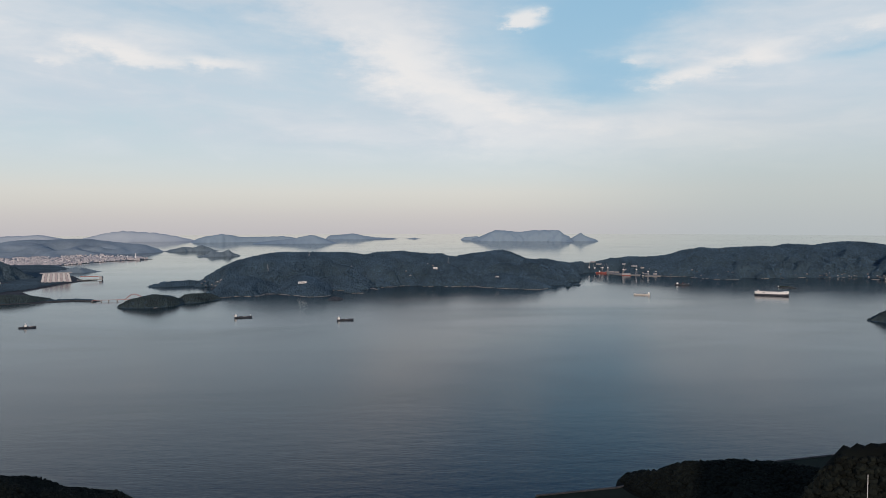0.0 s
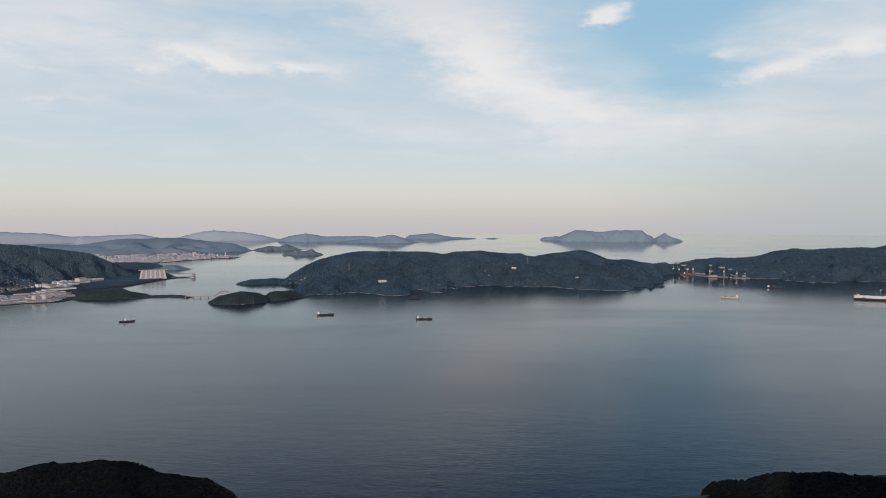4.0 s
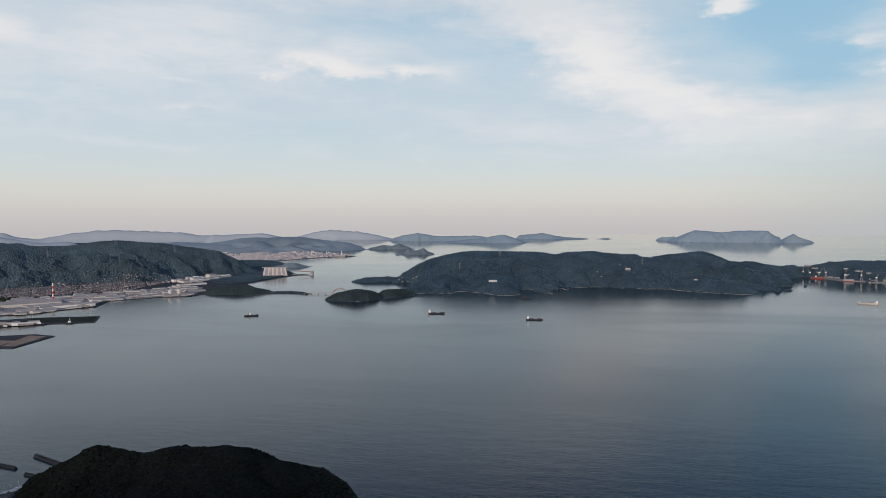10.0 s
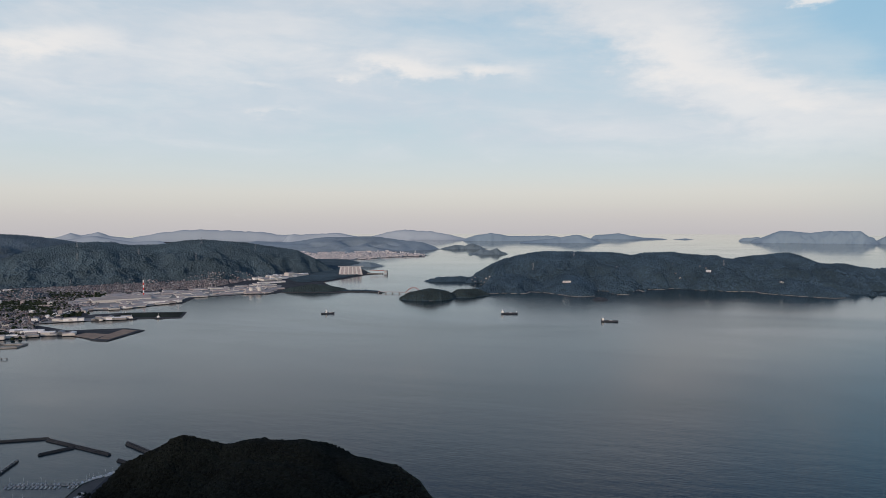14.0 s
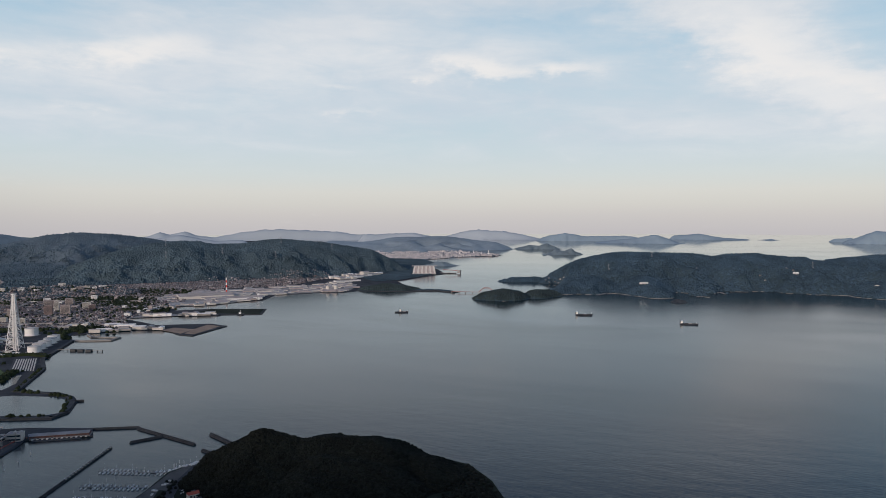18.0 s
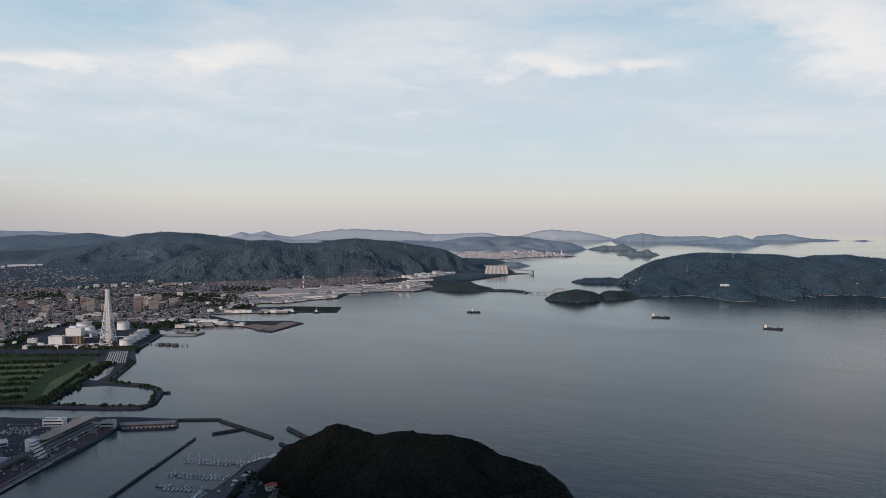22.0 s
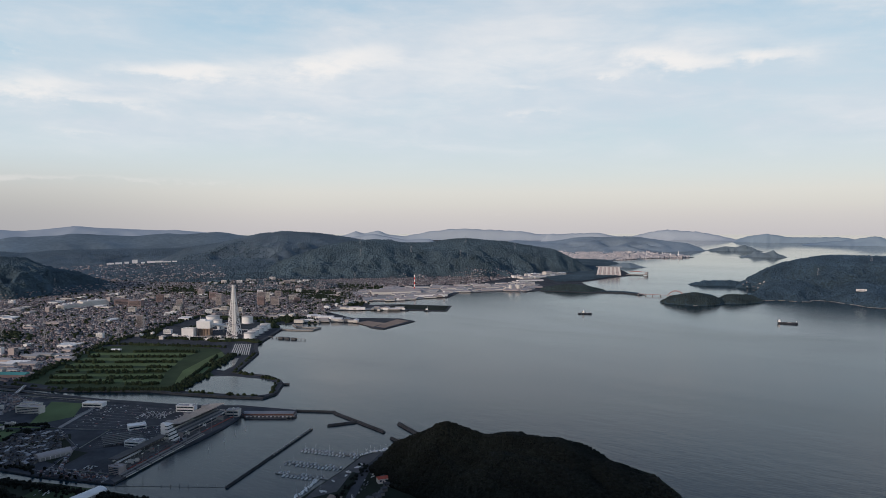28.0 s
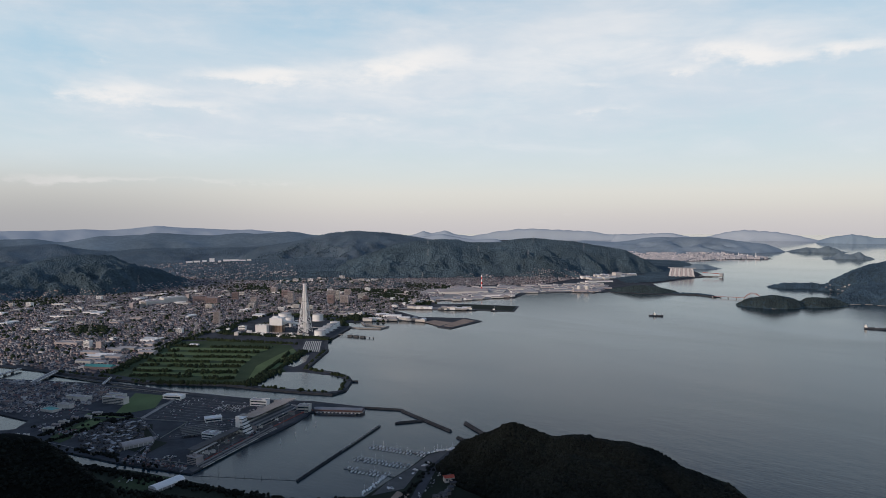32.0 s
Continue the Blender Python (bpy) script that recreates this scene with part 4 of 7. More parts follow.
def tank(x, y, r, h, label="white cylindrical oil tank with a shallow roof", group="oil tanks"):
    b = thing("storage_tank", label, "tank", group, (x, y, G))
    part("shell", Solid().tube((0, 0, 0), (0, 0, h), r, r, 24), WHITE, b)
    part("roof", Solid().tube((0, 0, h), (0, 0, h + 0.16 * r), r * 1.01, r * 0.1, 24), PALE, b)
    part("rim", Solid().tube((0, 0, h - 0.08), (0, 0, h + 0.02), r * 1.03, r * 1.03, 24), GREY_ROOF, b)
    stair = Solid()
    for i in range(8):
        a = 0.25 * i
        stair.box(1.04 * r * math.cos(a), 1.04 * r * math.sin(a), h * i / 8, 0.12, 0.3, 0.06, math.degrees(a))
    part("stair", stair, GREY_ROOF, b)
    part("bund", Solid().tube((0, 0, -0.05), (0, 0, 0.06), r * 1.25, r * 1.25, 24), CONCRETE, b)
    return b


def hull(s, L, B, H, k=0, z=-0.25):
    rows = [(-0.5, 0.72), (-0.44, 0.95), (-0.2, 1.0), (0.25, 1.0), (0.4, 0.7), (0.5, 0.04)]
    n = len(rows)
    vs = []
    for lev, squeeze, sheer in ((z, 0.86, 0), (H, 1.0, 1)):
        for side in (-1, 1):
            vs += [(a * L * (0.97 if lev == z else 1.0), side * b * B / 2 * squeeze, lev + (0.28 * H * max(0, a - 0.3) / 0.2 if sheer else 0)) for a, b in rows]
    fs = []
    for i in range(n - 1):
        fs += [(i, i + 1, 2 * n + i + 1, 2 * n + i), (n + i + 1, n + i, 3 * n + i, 3 * n + i + 1), (2 * n + i, 2 * n + i + 1, 3 * n + i + 1, 3 * n + i)]
    fs += [(n, 0, 2 * n, 3 * n), (n - 1, 2 * n - 1, 4 * n - 1, 3 * n - 1)]
    return s.add(vs, fs, k)


def cargo_ship(label, x, y, L, B, H, flip, paint, holds=3, house=0.38, crane=False):
    b = thing("cargo_ship", label, "ship", "ships at anchor in the bay", (x, y, 0), across(x, y) + (180 if flip else 0))
    part("hull", hull(Solid(), L, B, H), paint, b)
    sx = -L * house
    part("deckhouse", Solid().box(sx, 0, H, L * 0.13, B * 0.85, 0.55).box(sx, 0, H + 0.55, L * 0.11, B * 0.75, 0.3), WHITE, b, "white deckhouse")
    top = part("bridge", Solid().box(sx + 0.05, 0, H + 0.85, L * 0.09, B * 0.95, 0.2), WHITE, b)
    part("bridge_glazing", Solid().box(sx + 0.06, 0, H + 0.91, L * 0.094, B * 0.9, 0.08), GLASS_DARK, top)
    part("funnel", Solid().box(sx - L * 0.07, 0, H, L * 0.035, B * 0.3, 0.85), DARK_STEEL, b)
    part("mast", Solid().tube((sx, 0, H + 1.0), (sx, 0, H + 1.6), 0.035), WHITE, b)
    part("fore_mast", Solid().tube((L * 0.42, 0, H), (L * 0.42, 0, H + 0.8), 0.035), WHITE, b)
    part("forecastle", Solid().box(L * 0.4, 0, H, L * 0.1, B * 0.5, 0.16), paint, b)
    span = L * 0.62 / holds
    for i in range(holds):
        part("hatch_cover", Solid().box(-L * 0.24 + span * (i + 0.5), 0, H, span * 0.86, B * 0.66, 0.14), GREY_ROOF if i % 2 else DARK_STEEL, b)
    if crane:
        part("deck_crane", Solid().box(L * 0.03, 0, H, 0.2, 0.2, 0.9).tube((L * 0.03, 0, H + 0.9), (L * 0.24, 0, H + 0.6), 0.05), RUST, b)
    return b


def gull_boat(name, label, masted, size):
    b = thing(name, label, "boat", "boats in the marina")
    part("hull", hull(Solid(), size, size * 0.32, size * 0.13, z=-0.05), WHITE, b)
    cabin = part("cabin", Solid().box(-size * 0.04, 0, size * 0.13, size * 0.34, size * 0.2, size * 0.13, top=0.8), WHITE, b)
    part("windscreen", Solid().box(size * 0.02, 0, size * 0.17, size * 0.25, size * 0.205, size * 0.05), GLASS_DARK, cabin)
    if masted:
        part("mast", Solid().tube((0, 0, size * 0.13), (0, 0, size * 1.35), 0.012, 0.008, 5), WHITE, b)
        part("boom", Solid().tube((0, 0, size * 0.3), (-size * 0.38, 0, size * 0.3), 0.012, 0.012, 5), WHITE, b)
    return b


def lattice(b, levels, corners, r, material, braces=True):
    """Legs, rings and crossed braces; corners(i) gives the four corners at level i."""
    for q in range(4):
        leg = Solid()
        for i in range(levels):
            leg.tube(corners(i)[q], corners(i + 1)[q], r, r, 6)
        part("leg", leg, material, b)
    for i in range(1, levels + 1):
        c, ring = corners(i), Solid()
        for q in range(4):
            ring.tube(c[q], c[(q + 1) % 4], r * 0.7, r * 0.7, 5)
        part("ring", ring, material, b)
    if braces:
        for i in range(levels):
            lo, hi = corners(i), corners(i + 1)
            bay = Solid()
            for q in range(4):
                x = Solid() if r > 0.1 else bay
                x.tube(lo[q], hi[(q + 1) % 4], r * 0.6, r * 0.6, 4).tube(lo[(q + 1) % 4], hi[q], r * 0.6, r * 0.6, 4)
                if r > 0.1:
                    part("cross_brace", x, material, b)
            if r <= 0.1:
                part("brace_bay", bay, material, b)


PYLON = mat("dull_galvanised_steel", (0.2, 0.21, 0.22), 0.6, 0.15, 0.5, 4.0)


def pylon(x, y, z, h, label="pale steel lattice power pylon", material=None, group="power pylons"):
    b = thing("power_pylon", label, "pylon", group, (x, y, z), 20)
    w = h * 0.11

    def corners(i):
        k = w * (1 - 0.8 * i / 4)
        return [(sx * k, sy * k, h * i / 4) for sx, sy in ((-1, -1), (1, -1), (1, 1), (-1, 1))]

    lattice(b, 4, corners, 0.025, material or PYLON)
    for k, L in ((0.72, 0.2), (0.84, 0.17), (0.95, 0.13)):
        part("cross_arm", Solid().tube((-h * L, 0, h * k), (h * L, 0, h * k), 0.03, 0.03, 4), material or PYLON, b)
    return b


def crown_mesh(name, r, seed, material):
    rng = np.random.default_rng(seed)
    V, F = dome(((0.7, 0.6), (1.0, 0.0), (0.7, -0.7)))
    vs, fs = [], []
    for i in range(13):
        a, e = rng.uniform(0, 6.28), rng.uniform(-0.4, 1.0)
        c = np.array([math.cos(a) * math.cos(e), math.sin(a) * math.cos(e), math.sin(e)]) * r * rng.uniform(0.35, 0.75)
        k = r * rng.uniform(0.3, 0.5)
        fs.append(F + len(V) * len(vs))
        vs.append(V * k * (1 + 0.3 * rng.uniform(-1, 1, (len(V), 1))) + c)
    return soup(name, np.concatenate(vs), np.concatenate(fs), [material])


LEAF_PARK = mat("park_tree_leaves", (0.03, 0.042, 0.02), 0.9, 0.4, 0.3, 4.0, island=0.55, spec=0.1)
BARK = mat("bark", (0.10, 0.08, 0.06), 0.9, 0.3, 2.0, 9.0)


def tree(seed, h, label):
    b = thing("tree", label, "tree", "trees along the fairways")
    part("trunk", Solid().tube((0, 0, 0), (0.02, 0.01, h * 0.6), h * 0.045, h * 0.025, 6), BARK, b)
    for i in range(2):
        a = 3.1 * i + seed
        part("limb", Solid().tube((0, 0, h * 0.4), (h * 0.22 * math.cos(a), h * 0.22 * math.sin(a), h * 0.66), h * 0.02, h * 0.01, 5), BARK, b)
    c = new("crown", crown_mesh("crown", h * 0.42, seed, LEAF_PARK))
    c.parent, c.location = b, (0, 0, h * 0.62)
    return b


TREES = [tree(1, 0.62, "dark green broadleaf tree beside a fairway"), tree(2, 0.8, "dark green broadleaf tree beside a fairway"), tree(3, 0.55, "small dark pine beside a fairway")]
used_trees = set()


def plant(x, y, turn, which, z=G):
    m = pose(x, y, z, 0, 0, turn)
    if which not in used_trees:
        used_trees.add(which)
        TREES[which].matrix_basis = m
        return TREES[which]
    return copy_thing(TREES[which], m)


def sheet(name, pts, z, material, label, category, parent=None):
    """A thin level surface with an edge, laid on the ground."""
    return tagged(part(name, Solid().prism(pts, z - 0.05, z), material, parent), label, category, kind="structure")


# ---- ponds, banks, golf course ----
GOLF_ROUGH = mat("golf_rough_grass", (0.042, 0.062, 0.03), 0.95, 0.35, 0.12, 2.0, spec=0.1)
sheet("water", [(-169, 100.8), (-173.5, 108), (-177.2, 115), (-172, 119.8), (-160.5, 123.2), (-154.6, 121.8), (-146.4, 113.6), (-147.6, 110.6), (-153, 107.4)], G + 0.03, POND, "still brackish pond inside the seawall", "pond")
sheet("water", [(-186.4, 121.7), (-191, 129), (-195.3, 134.7), (-192.9, 136.9), (-184.5, 129.4), (-180.5, 122.6)], G + 0.03, POND, "small still pond beside the golf course", "pond")
bank = Solid().wall([(-226, 69.6), (-211.4, 74.2), (-192.3, 82.7), (-173.7, 96.4), (-165, 99.4), (-152.6, 105.3), (-145, 109.8), (-145.9, 114), (-153, 121.9), (-157.4, 124.6), (-164, 125.9), (-176, 122.8)], 1.15, -0.6, 0.45)
tagged(part("embankment", bank, DARK_STONE), "dark stone embankment round the pond and along the canal", "embankment", kind="structure")
tagged(part("embankment", Solid().wall([(-177, 124.4), (-195.6, 146), (-209.5, 156), (-222.5, 173), (-231.6, 185)], 1.2, -0.6, 0.5), DARK_STONE), "dark seawall below the power station", "embankment", kind="structure")
tagged(part("outfall_jetty", Solid().box(-152.1, 123.0, -0.4, 2.0, 0.4, 0.85, 40), DARK_STONE), "short stone outfall jetty", "jetty")
sheet("golf_course", [(-212, 79.5), (-226, 93.5), (-250, 119), (-241, 132), (-213, 143), (-200, 137), (-186, 121), (-177, 117), (-170, 104), (-178, 95.5), (-193, 84.5)], G + 0.02, GOLF_ROUGH, "golf course of dark rough grass by the canal", "golf course")
ROWS_GOLF = [((-205, 83), (-179, 101)), ((-211, 86.5), (-186, 106.5)), ((-217, 90.5), (-192, 110.5)), ((-223, 95.5), (-197, 116)), ((-229, 101), (-203, 121.5)), ((-235, 107.5), (-209, 127.5)), ((-242, 113.5), (-213, 135.5))]
for a, b in zip(ROWS_GOLF, ROWS_GOLF[1:]):
    p = [(a[0][0] * 0.72 + b[0][0] * 0.28, a[0][1] * 0.72 + b[0][1] * 0.28), (a[1][0] * 0.72 + b[1][0] * 0.28, a[1][1] * 0.72 + b[1][1] * 0.28),
         (a[1][0] * 0.25 + b[1][0] * 0.75, a[1][1] * 0.25 + b[1][1] * 0.75), (a[0][0] * 0.25 + b[0][0] * 0.75, a[0][1] * 0.25 + b[0][1] * 0.75)]
    sheet("fairway", p, G + 0.05, FAIRWAY, "pale mown fairway between rows of trees", "fairway")
sheet("fairway", [(-175, 103), (-172.5, 106.5), (-184, 121), (-199, 136), (-207, 140), (-203, 133), (-190, 115)], G + 0.055, FAIRWAY, "long mown fairway beside the ponds", "fairway")
rng = random.Random(5)
belt = []
for a, b in ROWS_GOLF + [((-176, 107), (-201, 134.5)), ((-171, 105), (-198, 138))]:
    L = math.hypot(b[0] - a[0], b[1] - a[1])
    bow, ph, g0 = rng.uniform(-1.2, 1.2), rng.uniform(0, 6), rng.uniform(0.1, 0.8)
    for i in range(int(L / 0.32)):
        t = (i + rng.random()) * 0.32 / L
        if abs(t - g0) < 0.06:
            continue
        off = bow * math.sin(math.pi * t) + 0.5 * math.sin(9 * t + ph) + rng.gauss(0, 0.35 + 0.45 * (math.sin(5 * t + ph) > 0.3))
        x, y = a[0] + t * (b[0] - a[0]) - 0.6 * off, a[1] + t * (b[1] - a[1]) + 0.78 * off
        if rng.random() < 0.15:
            plant(x, y, rng.uniform(0, 360), rng.randrange(3))
        elif rng.random() < 0.96:
            belt.append((x, y, G + 0.25))
for q in range(1300):
    t, w = rng.random(), rng.gauss(0, 0.75)
    a, b = rng.choice([((-212, 79), (-228, 95)), ((-228, 95), (-255, 123)), ((-255, 125), (-292, 186)), ((-255, 122), (-214, 145)), ((-170.5, 101), (-179, 116)), ((-187.6, 123), (-199, 139.4)), ((-190, 84), (-168, 101)), ((-292, 186), (-262, 199)), ((-232, 152), (-214, 160))])
    belt.append((a[0] + t * (b[0] - a[0]) + w, a[1] + t * (b[1] - a[1]) + 0.6 * w, G + 0.3))
for q in range(150):
    t = rng.random()
    a, b = rng.choice([((-226, 69.6), (-192, 82.7)), ((-192, 82.7), (-174, 96.4)), ((-174, 96.4), (-146, 109.8)), ((-146, 113), (-157, 124.6)), ((-157, 124.6), (-176, 123)), ((-177, 124.4), (-196, 146))])
    belt.append((a[0] + t * (b[0] - a[0]) + rng.gauss(0, 0.3), a[1] + t * (b[1] - a[1]) + rng.gauss(0, 0.25), 0.42))
crowns("trees_and_shrubs", np.array(belt), 0.48, LEAF_PARK, "dark belts of trees and shrubs round the golf course", 31, lump=0.35, tall=1.1)
vault("clubhouse", "white low clubhouse among the fairways", "clubhouse", -238, 119, 3.2, 1.6, 0.7, 36)

# ---- power station ----
base = (-234.0, 164.0)
chimney = thing("lattice_chimney", "tall white chimney held by a tapering steel lattice", "chimney", "", (*base, G), 28)


def chimney_corners(i):
    k = 1.75 * (1 - i / 9) ** 1.25 + 0.42
    return [(sx * k, sy * k, 18.6 * i / 9) for sx, sy in ((-1, -1), (1, -1), (1, 1), (-1, 1))]


lattice(chimney, 9, chimney_corners, 0.13, WHITE)
for q, (fx, fy) in enumerate(((0.32, 0.0), (-0.2, 0.3), (-0.2, -0.3))):
    part("flue", Solid().tube((fx, fy, 0), (fx, fy, 19.6), 0.36, 0.3, 12), WHITE, chimney)
for z in (4.1, 8.2, 12.4, 16.5):
    part("platform", Solid().box(0, 0, z, 3.9 * (1 - z / 24), 3.9 * (1 - z / 24), 0.08), GREY_ROOF, chimney)
part("cap", Solid().tube((0, 0, 19.2), (0, 0, 19.6), 0.75, 0.7, 12), WHITE, chimney)
boiler = thing("boiler_house", "white boiler house on a brown steel frame", "power station", "", (-243, 157, G), 38)
for i in range(5):
    for sy in (-1.9, 1.9):
        part("frame_column", Solid().box(-2.3 + i * 1.15, sy, 0, 0.22, 0.22, 2.9), EARTH, boiler)
part("boiler", Solid().box(0, 0, 0, 4.0, 3.2, 2.9), EARTH, boiler)
part("upper_body", Solid().box(0, 0, 2.9, 5.2, 4.4, 2.9), WHITE, boiler)
part("roof_box", Solid().box(-0.8, 0.4, 5.8, 2.2, 2.0, 0.5), WHITE, boiler)
part("vent_stack", Solid().tube((-2.2, 1.4, 5.8), (-2.2, 1.4, 7.4), 0.16, 0.14, 8), CONCRETE, boiler)
part("flue_duct", Solid().tube((2.0, 0, 4.4), (7.5, 3.4, 3.0), 0.5, 0.5, 8), WHITE, boiler)
for i, (xa, ya, xb, yb, z) in enumerate(((-252, 160, -236, 172, 0.9), (-240, 150, -228, 160, 0.8), (-255, 168, -262, 182, 0.9), (-248, 146, -238, 152, 0.7))):
    rack = thing("pipe_rack", "steel pipe rack between the plant buildings", "pipe rack", "pipe racks", (0, 0, 0))
    for q in range(3):
        part("pipe", Solid().tube((xa + q * 0.25, ya, z + G), (xb + q * 0.25, yb, z + G), 0.09, 0.09, 6), WHITE if q else RUST, rack)
    for q in range(5):
        t = q / 4
        part("post", Solid().box(xa + t * (xb - xa) + 0.25, ya + t * (yb - ya), G, 0.7, 0.1, z), CONCRETE, rack)
for i in range(7):
    tank(-249 + rng.uniform(-5, 9), 168 + rng.uniform(-3, 8), rng.uniform(0.5, 0.9), rng.uniform(0.7, 1.3), "small white process tank in the plant", "process tanks")
building("turbine_hall", "low white turbine hall beside the boiler house", "power station", -245.5, 151.5, 4.6, 3.2, 3.2, 38, WHITE, GREY_ROOF, 0, units=2)
building("power_station_office", "small white office of the power station", "office", -258, 150, 3.0, 1.8, 1.5, 38, WHITE, GREY_ROOF, 2)
tank(-271, 179, 2.9, 2.9, "large cream oil tank behind the boiler house")
tank(-257, 187, 2.4, 2.9, "large cream oil tank behind the chimney")
tank(-263, 176, 2.0, 2.2)
for x, y in ((-223.5, 163.5), (-227.2, 168), (-230.4, 172.6), (-234, 177.4), (-238, 182)):
    tank(x, y, 2.15, 2.0)
tank(-232, 170.5, 1.2, 1.4, "small white tank by the chimney")
building("power_station_shed", "grey switchgear building beside the chimney", "power station", -250, 162, 4, 2.4, 1.4, 38, CONCRETE, GREY_ROOF)
for i in range(16):
    a = rng.uniform(0, 1)
    x, y = -262 + 44 * a + rng.uniform(-3, 3), 138 + 20 * a + rng.uniform(-4, 4)
    if abs(x + 234) + abs(y - 164) > 7:
        building("works_hut", "small pale service building of the power station", "hut", x, y, rng.uniform(1, 2.4), rng.uniform(0.8, 1.6), rng.uniform(0.5, 1.1), 38, rng.choice([WHITE, PALE, CONCRETE]), rng.choice([GREY_ROOF, PALE_ROOF]), group="service buildings")
beds = thing("drying_bed_field", "row of long pale drying beds beside the pond", "drying beds", "", (0, 0, 0))
part("slab", Solid().prism([(-199.4, 137.4), (-194.3, 142), (-211.8, 156.3), (-217.6, 152)], G - 0.02, G + 0.06), DARK_STONE, beds)
for i in range(9):
    t = (i + 0.5) / 9
    a, b = (-199.2 + 4.7 * t, 137.8 + 4.3 * t), (-217 + 5.0 * t, 152.3 + 3.8 * t)
    mx, my, L, ang = along(a, b)
    part("bed", Solid().box(mx, my, G + 0.05, L * 0.92, 0.34, 0.12, ang), PALE, beds)
tagged(part("hedge", Solid().wall([(-228, 150), (-219, 158.5), (-211, 158.5)], 1.6, G, G + 0.7), LEAF_PARK), "long clipped dark hedge below the tanks", "hedge")
jet = thing("fuel_jetty", "long low fuel jetty with mooring dolphins", "jetty", "", (0, 0, 0))
ja, jb = (-219, 169), (-203.4, 173.8)
part("walkway", Solid().wall([ja, jb], 0.3, 0.45, 0.55), CONCRETE, jet)
for i in range(10):
    t = i / 9
    part("pile", Solid().tube((ja[0] + t * (jb[0] - ja[0]), ja[1] + t * (jb[1] - ja[1]), -0.6), (ja[0] + t * (jb[0] - ja[0]), ja[1] + t * (jb[1] - ja[1]), 0.5), 0.14), DARK_STONE, jet)
for t in (0.35, 0.52, 0.7):
    part("dolphin", Solid().box(ja[0] + t * (jb[0] - ja[0]), ja[1] + t * (jb[1] - ja[1]), -0.5, 2.0, 1.1, 1.2, 17), DARK_STEEL, jet)
tagged(part("harbour_wall", Solid().wall([(-231, 185), (-226, 186.4), (-219, 191), (-221, 197), (-231, 193), (-238, 197)], 0.9, -0.6, 0.45), CONCRETE), "low concrete wall round a small basin", "harbour wall", kind="structure")


# ---- boat-race stadium and its grounds ----
DARK_CONCRETE = mat("stained_concrete", (0.085, 0.082, 0.08), 0.9, 0.35, 0.4, 4.0)
sheet("car_park", [(-157.5, 67.4), (-170.9, 82.6), (-149, 92), (-141.5, 84), (-148, 73)], G + 0.03, ASPHALT, "wide dark asphalt car park", "car park")
sheet("car_park", [(-147.5, 72.5), (-142.5, 83), (-134, 89), (-131.5, 80), (-134, 72), (-139, 63)], G + 0.035, ASPHALT, "asphalt forecourt behind the grandstand", "car park")
sheet("grass", [(-165.2, 62.5), (-183, 75), (-175, 79.1), (-164.9, 72.3)], G + 0.03, FAIRWAY, "bright strip of lawn beside the car park", "lawn")
sheet("grass", [(-147, 52), (-158, 60), (-152, 66), (-143, 62)], G + 0.03, FIELD, "weedy open ground", "grass")
sheet("road", [(-226, 66), (-168, 85), (-150, 92.5), (-150.6, 93.3), (-169, 86.2), (-227, 67)], G + 0.045, ASPHALT, "road along the canal", "road")
sheet("road", [(-158, 66.6), (-172, 83), (-172.8, 82.4), (-158.8, 66)], G + 0.046, CONCRETE, "pale path across the car park", "path")
sheet("quay", [(-117.4, 58), (-124, 71.2), (-130.7, 88), (-134, 94), (-135.6, 93.2), (-132.6, 87.6), (-126, 71.6), (-119.4, 58.2)], G + 0.06, DARK_CONCRETE, "stained concrete quay in front of the stands", "quay")
STAND_GREY = mat("dull_grey_sheet", (0.2, 0.205, 0.215), 0.8, 0.3, 0.4, 3.0)
stand = thing("grandstand", "long dark grandstand facing the boat-race pool", "grandstand", "", (-135.2, 85.6, G), math.degrees(math.atan2(22.7, -9.9)))
for i in range(4):
    part("terrace_step", Solid().box(0, -2.7 + i * 0.34, 0, 16, 0.34, 0.14 + i * 0.12), DARK_CONCRETE, stand)
glazed = part("glazed_level", Solid().box(0, 0.3, 0, 15.8, 3.4, 1.15), BEIGE, stand, "beige concourse storey")
part("window_band", Solid().box(0, -1.42, 0.62, 15.4, 0.06, 0.4), GLASS_DARK, glazed)
part("balcony_edge", Solid().box(0, -1.5, 1.12, 16, 0.3, 0.1), CONCRETE, glazed)
upper = part("upper_tier", Solid().add([(-7.9, -1.3, 1.15), (7.9, -1.3, 1.15), (7.9, 1.9, 1.15), (-7.9, 1.9, 1.15), (-7.9, -1.3, 1.25), (7.9, -1.3, 1.25), (7.9, 1.9, 2.15), (-7.9, 1.9, 2.15)],
                                       [(4, 5, 6, 7), (0, 1, 5, 4), (1, 2, 6, 5), (2, 3, 7, 6), (3, 0, 4, 7)]), STAND_GREY, stand)
for i in range(6):
    part("seat_bench", Solid().box(0, -1.0 + i * 0.5, 1.33 + i * 0.15, 15.6, 0.22, 0.1), GREY_ROOF if i % 2 else DARK_STEEL, upper)
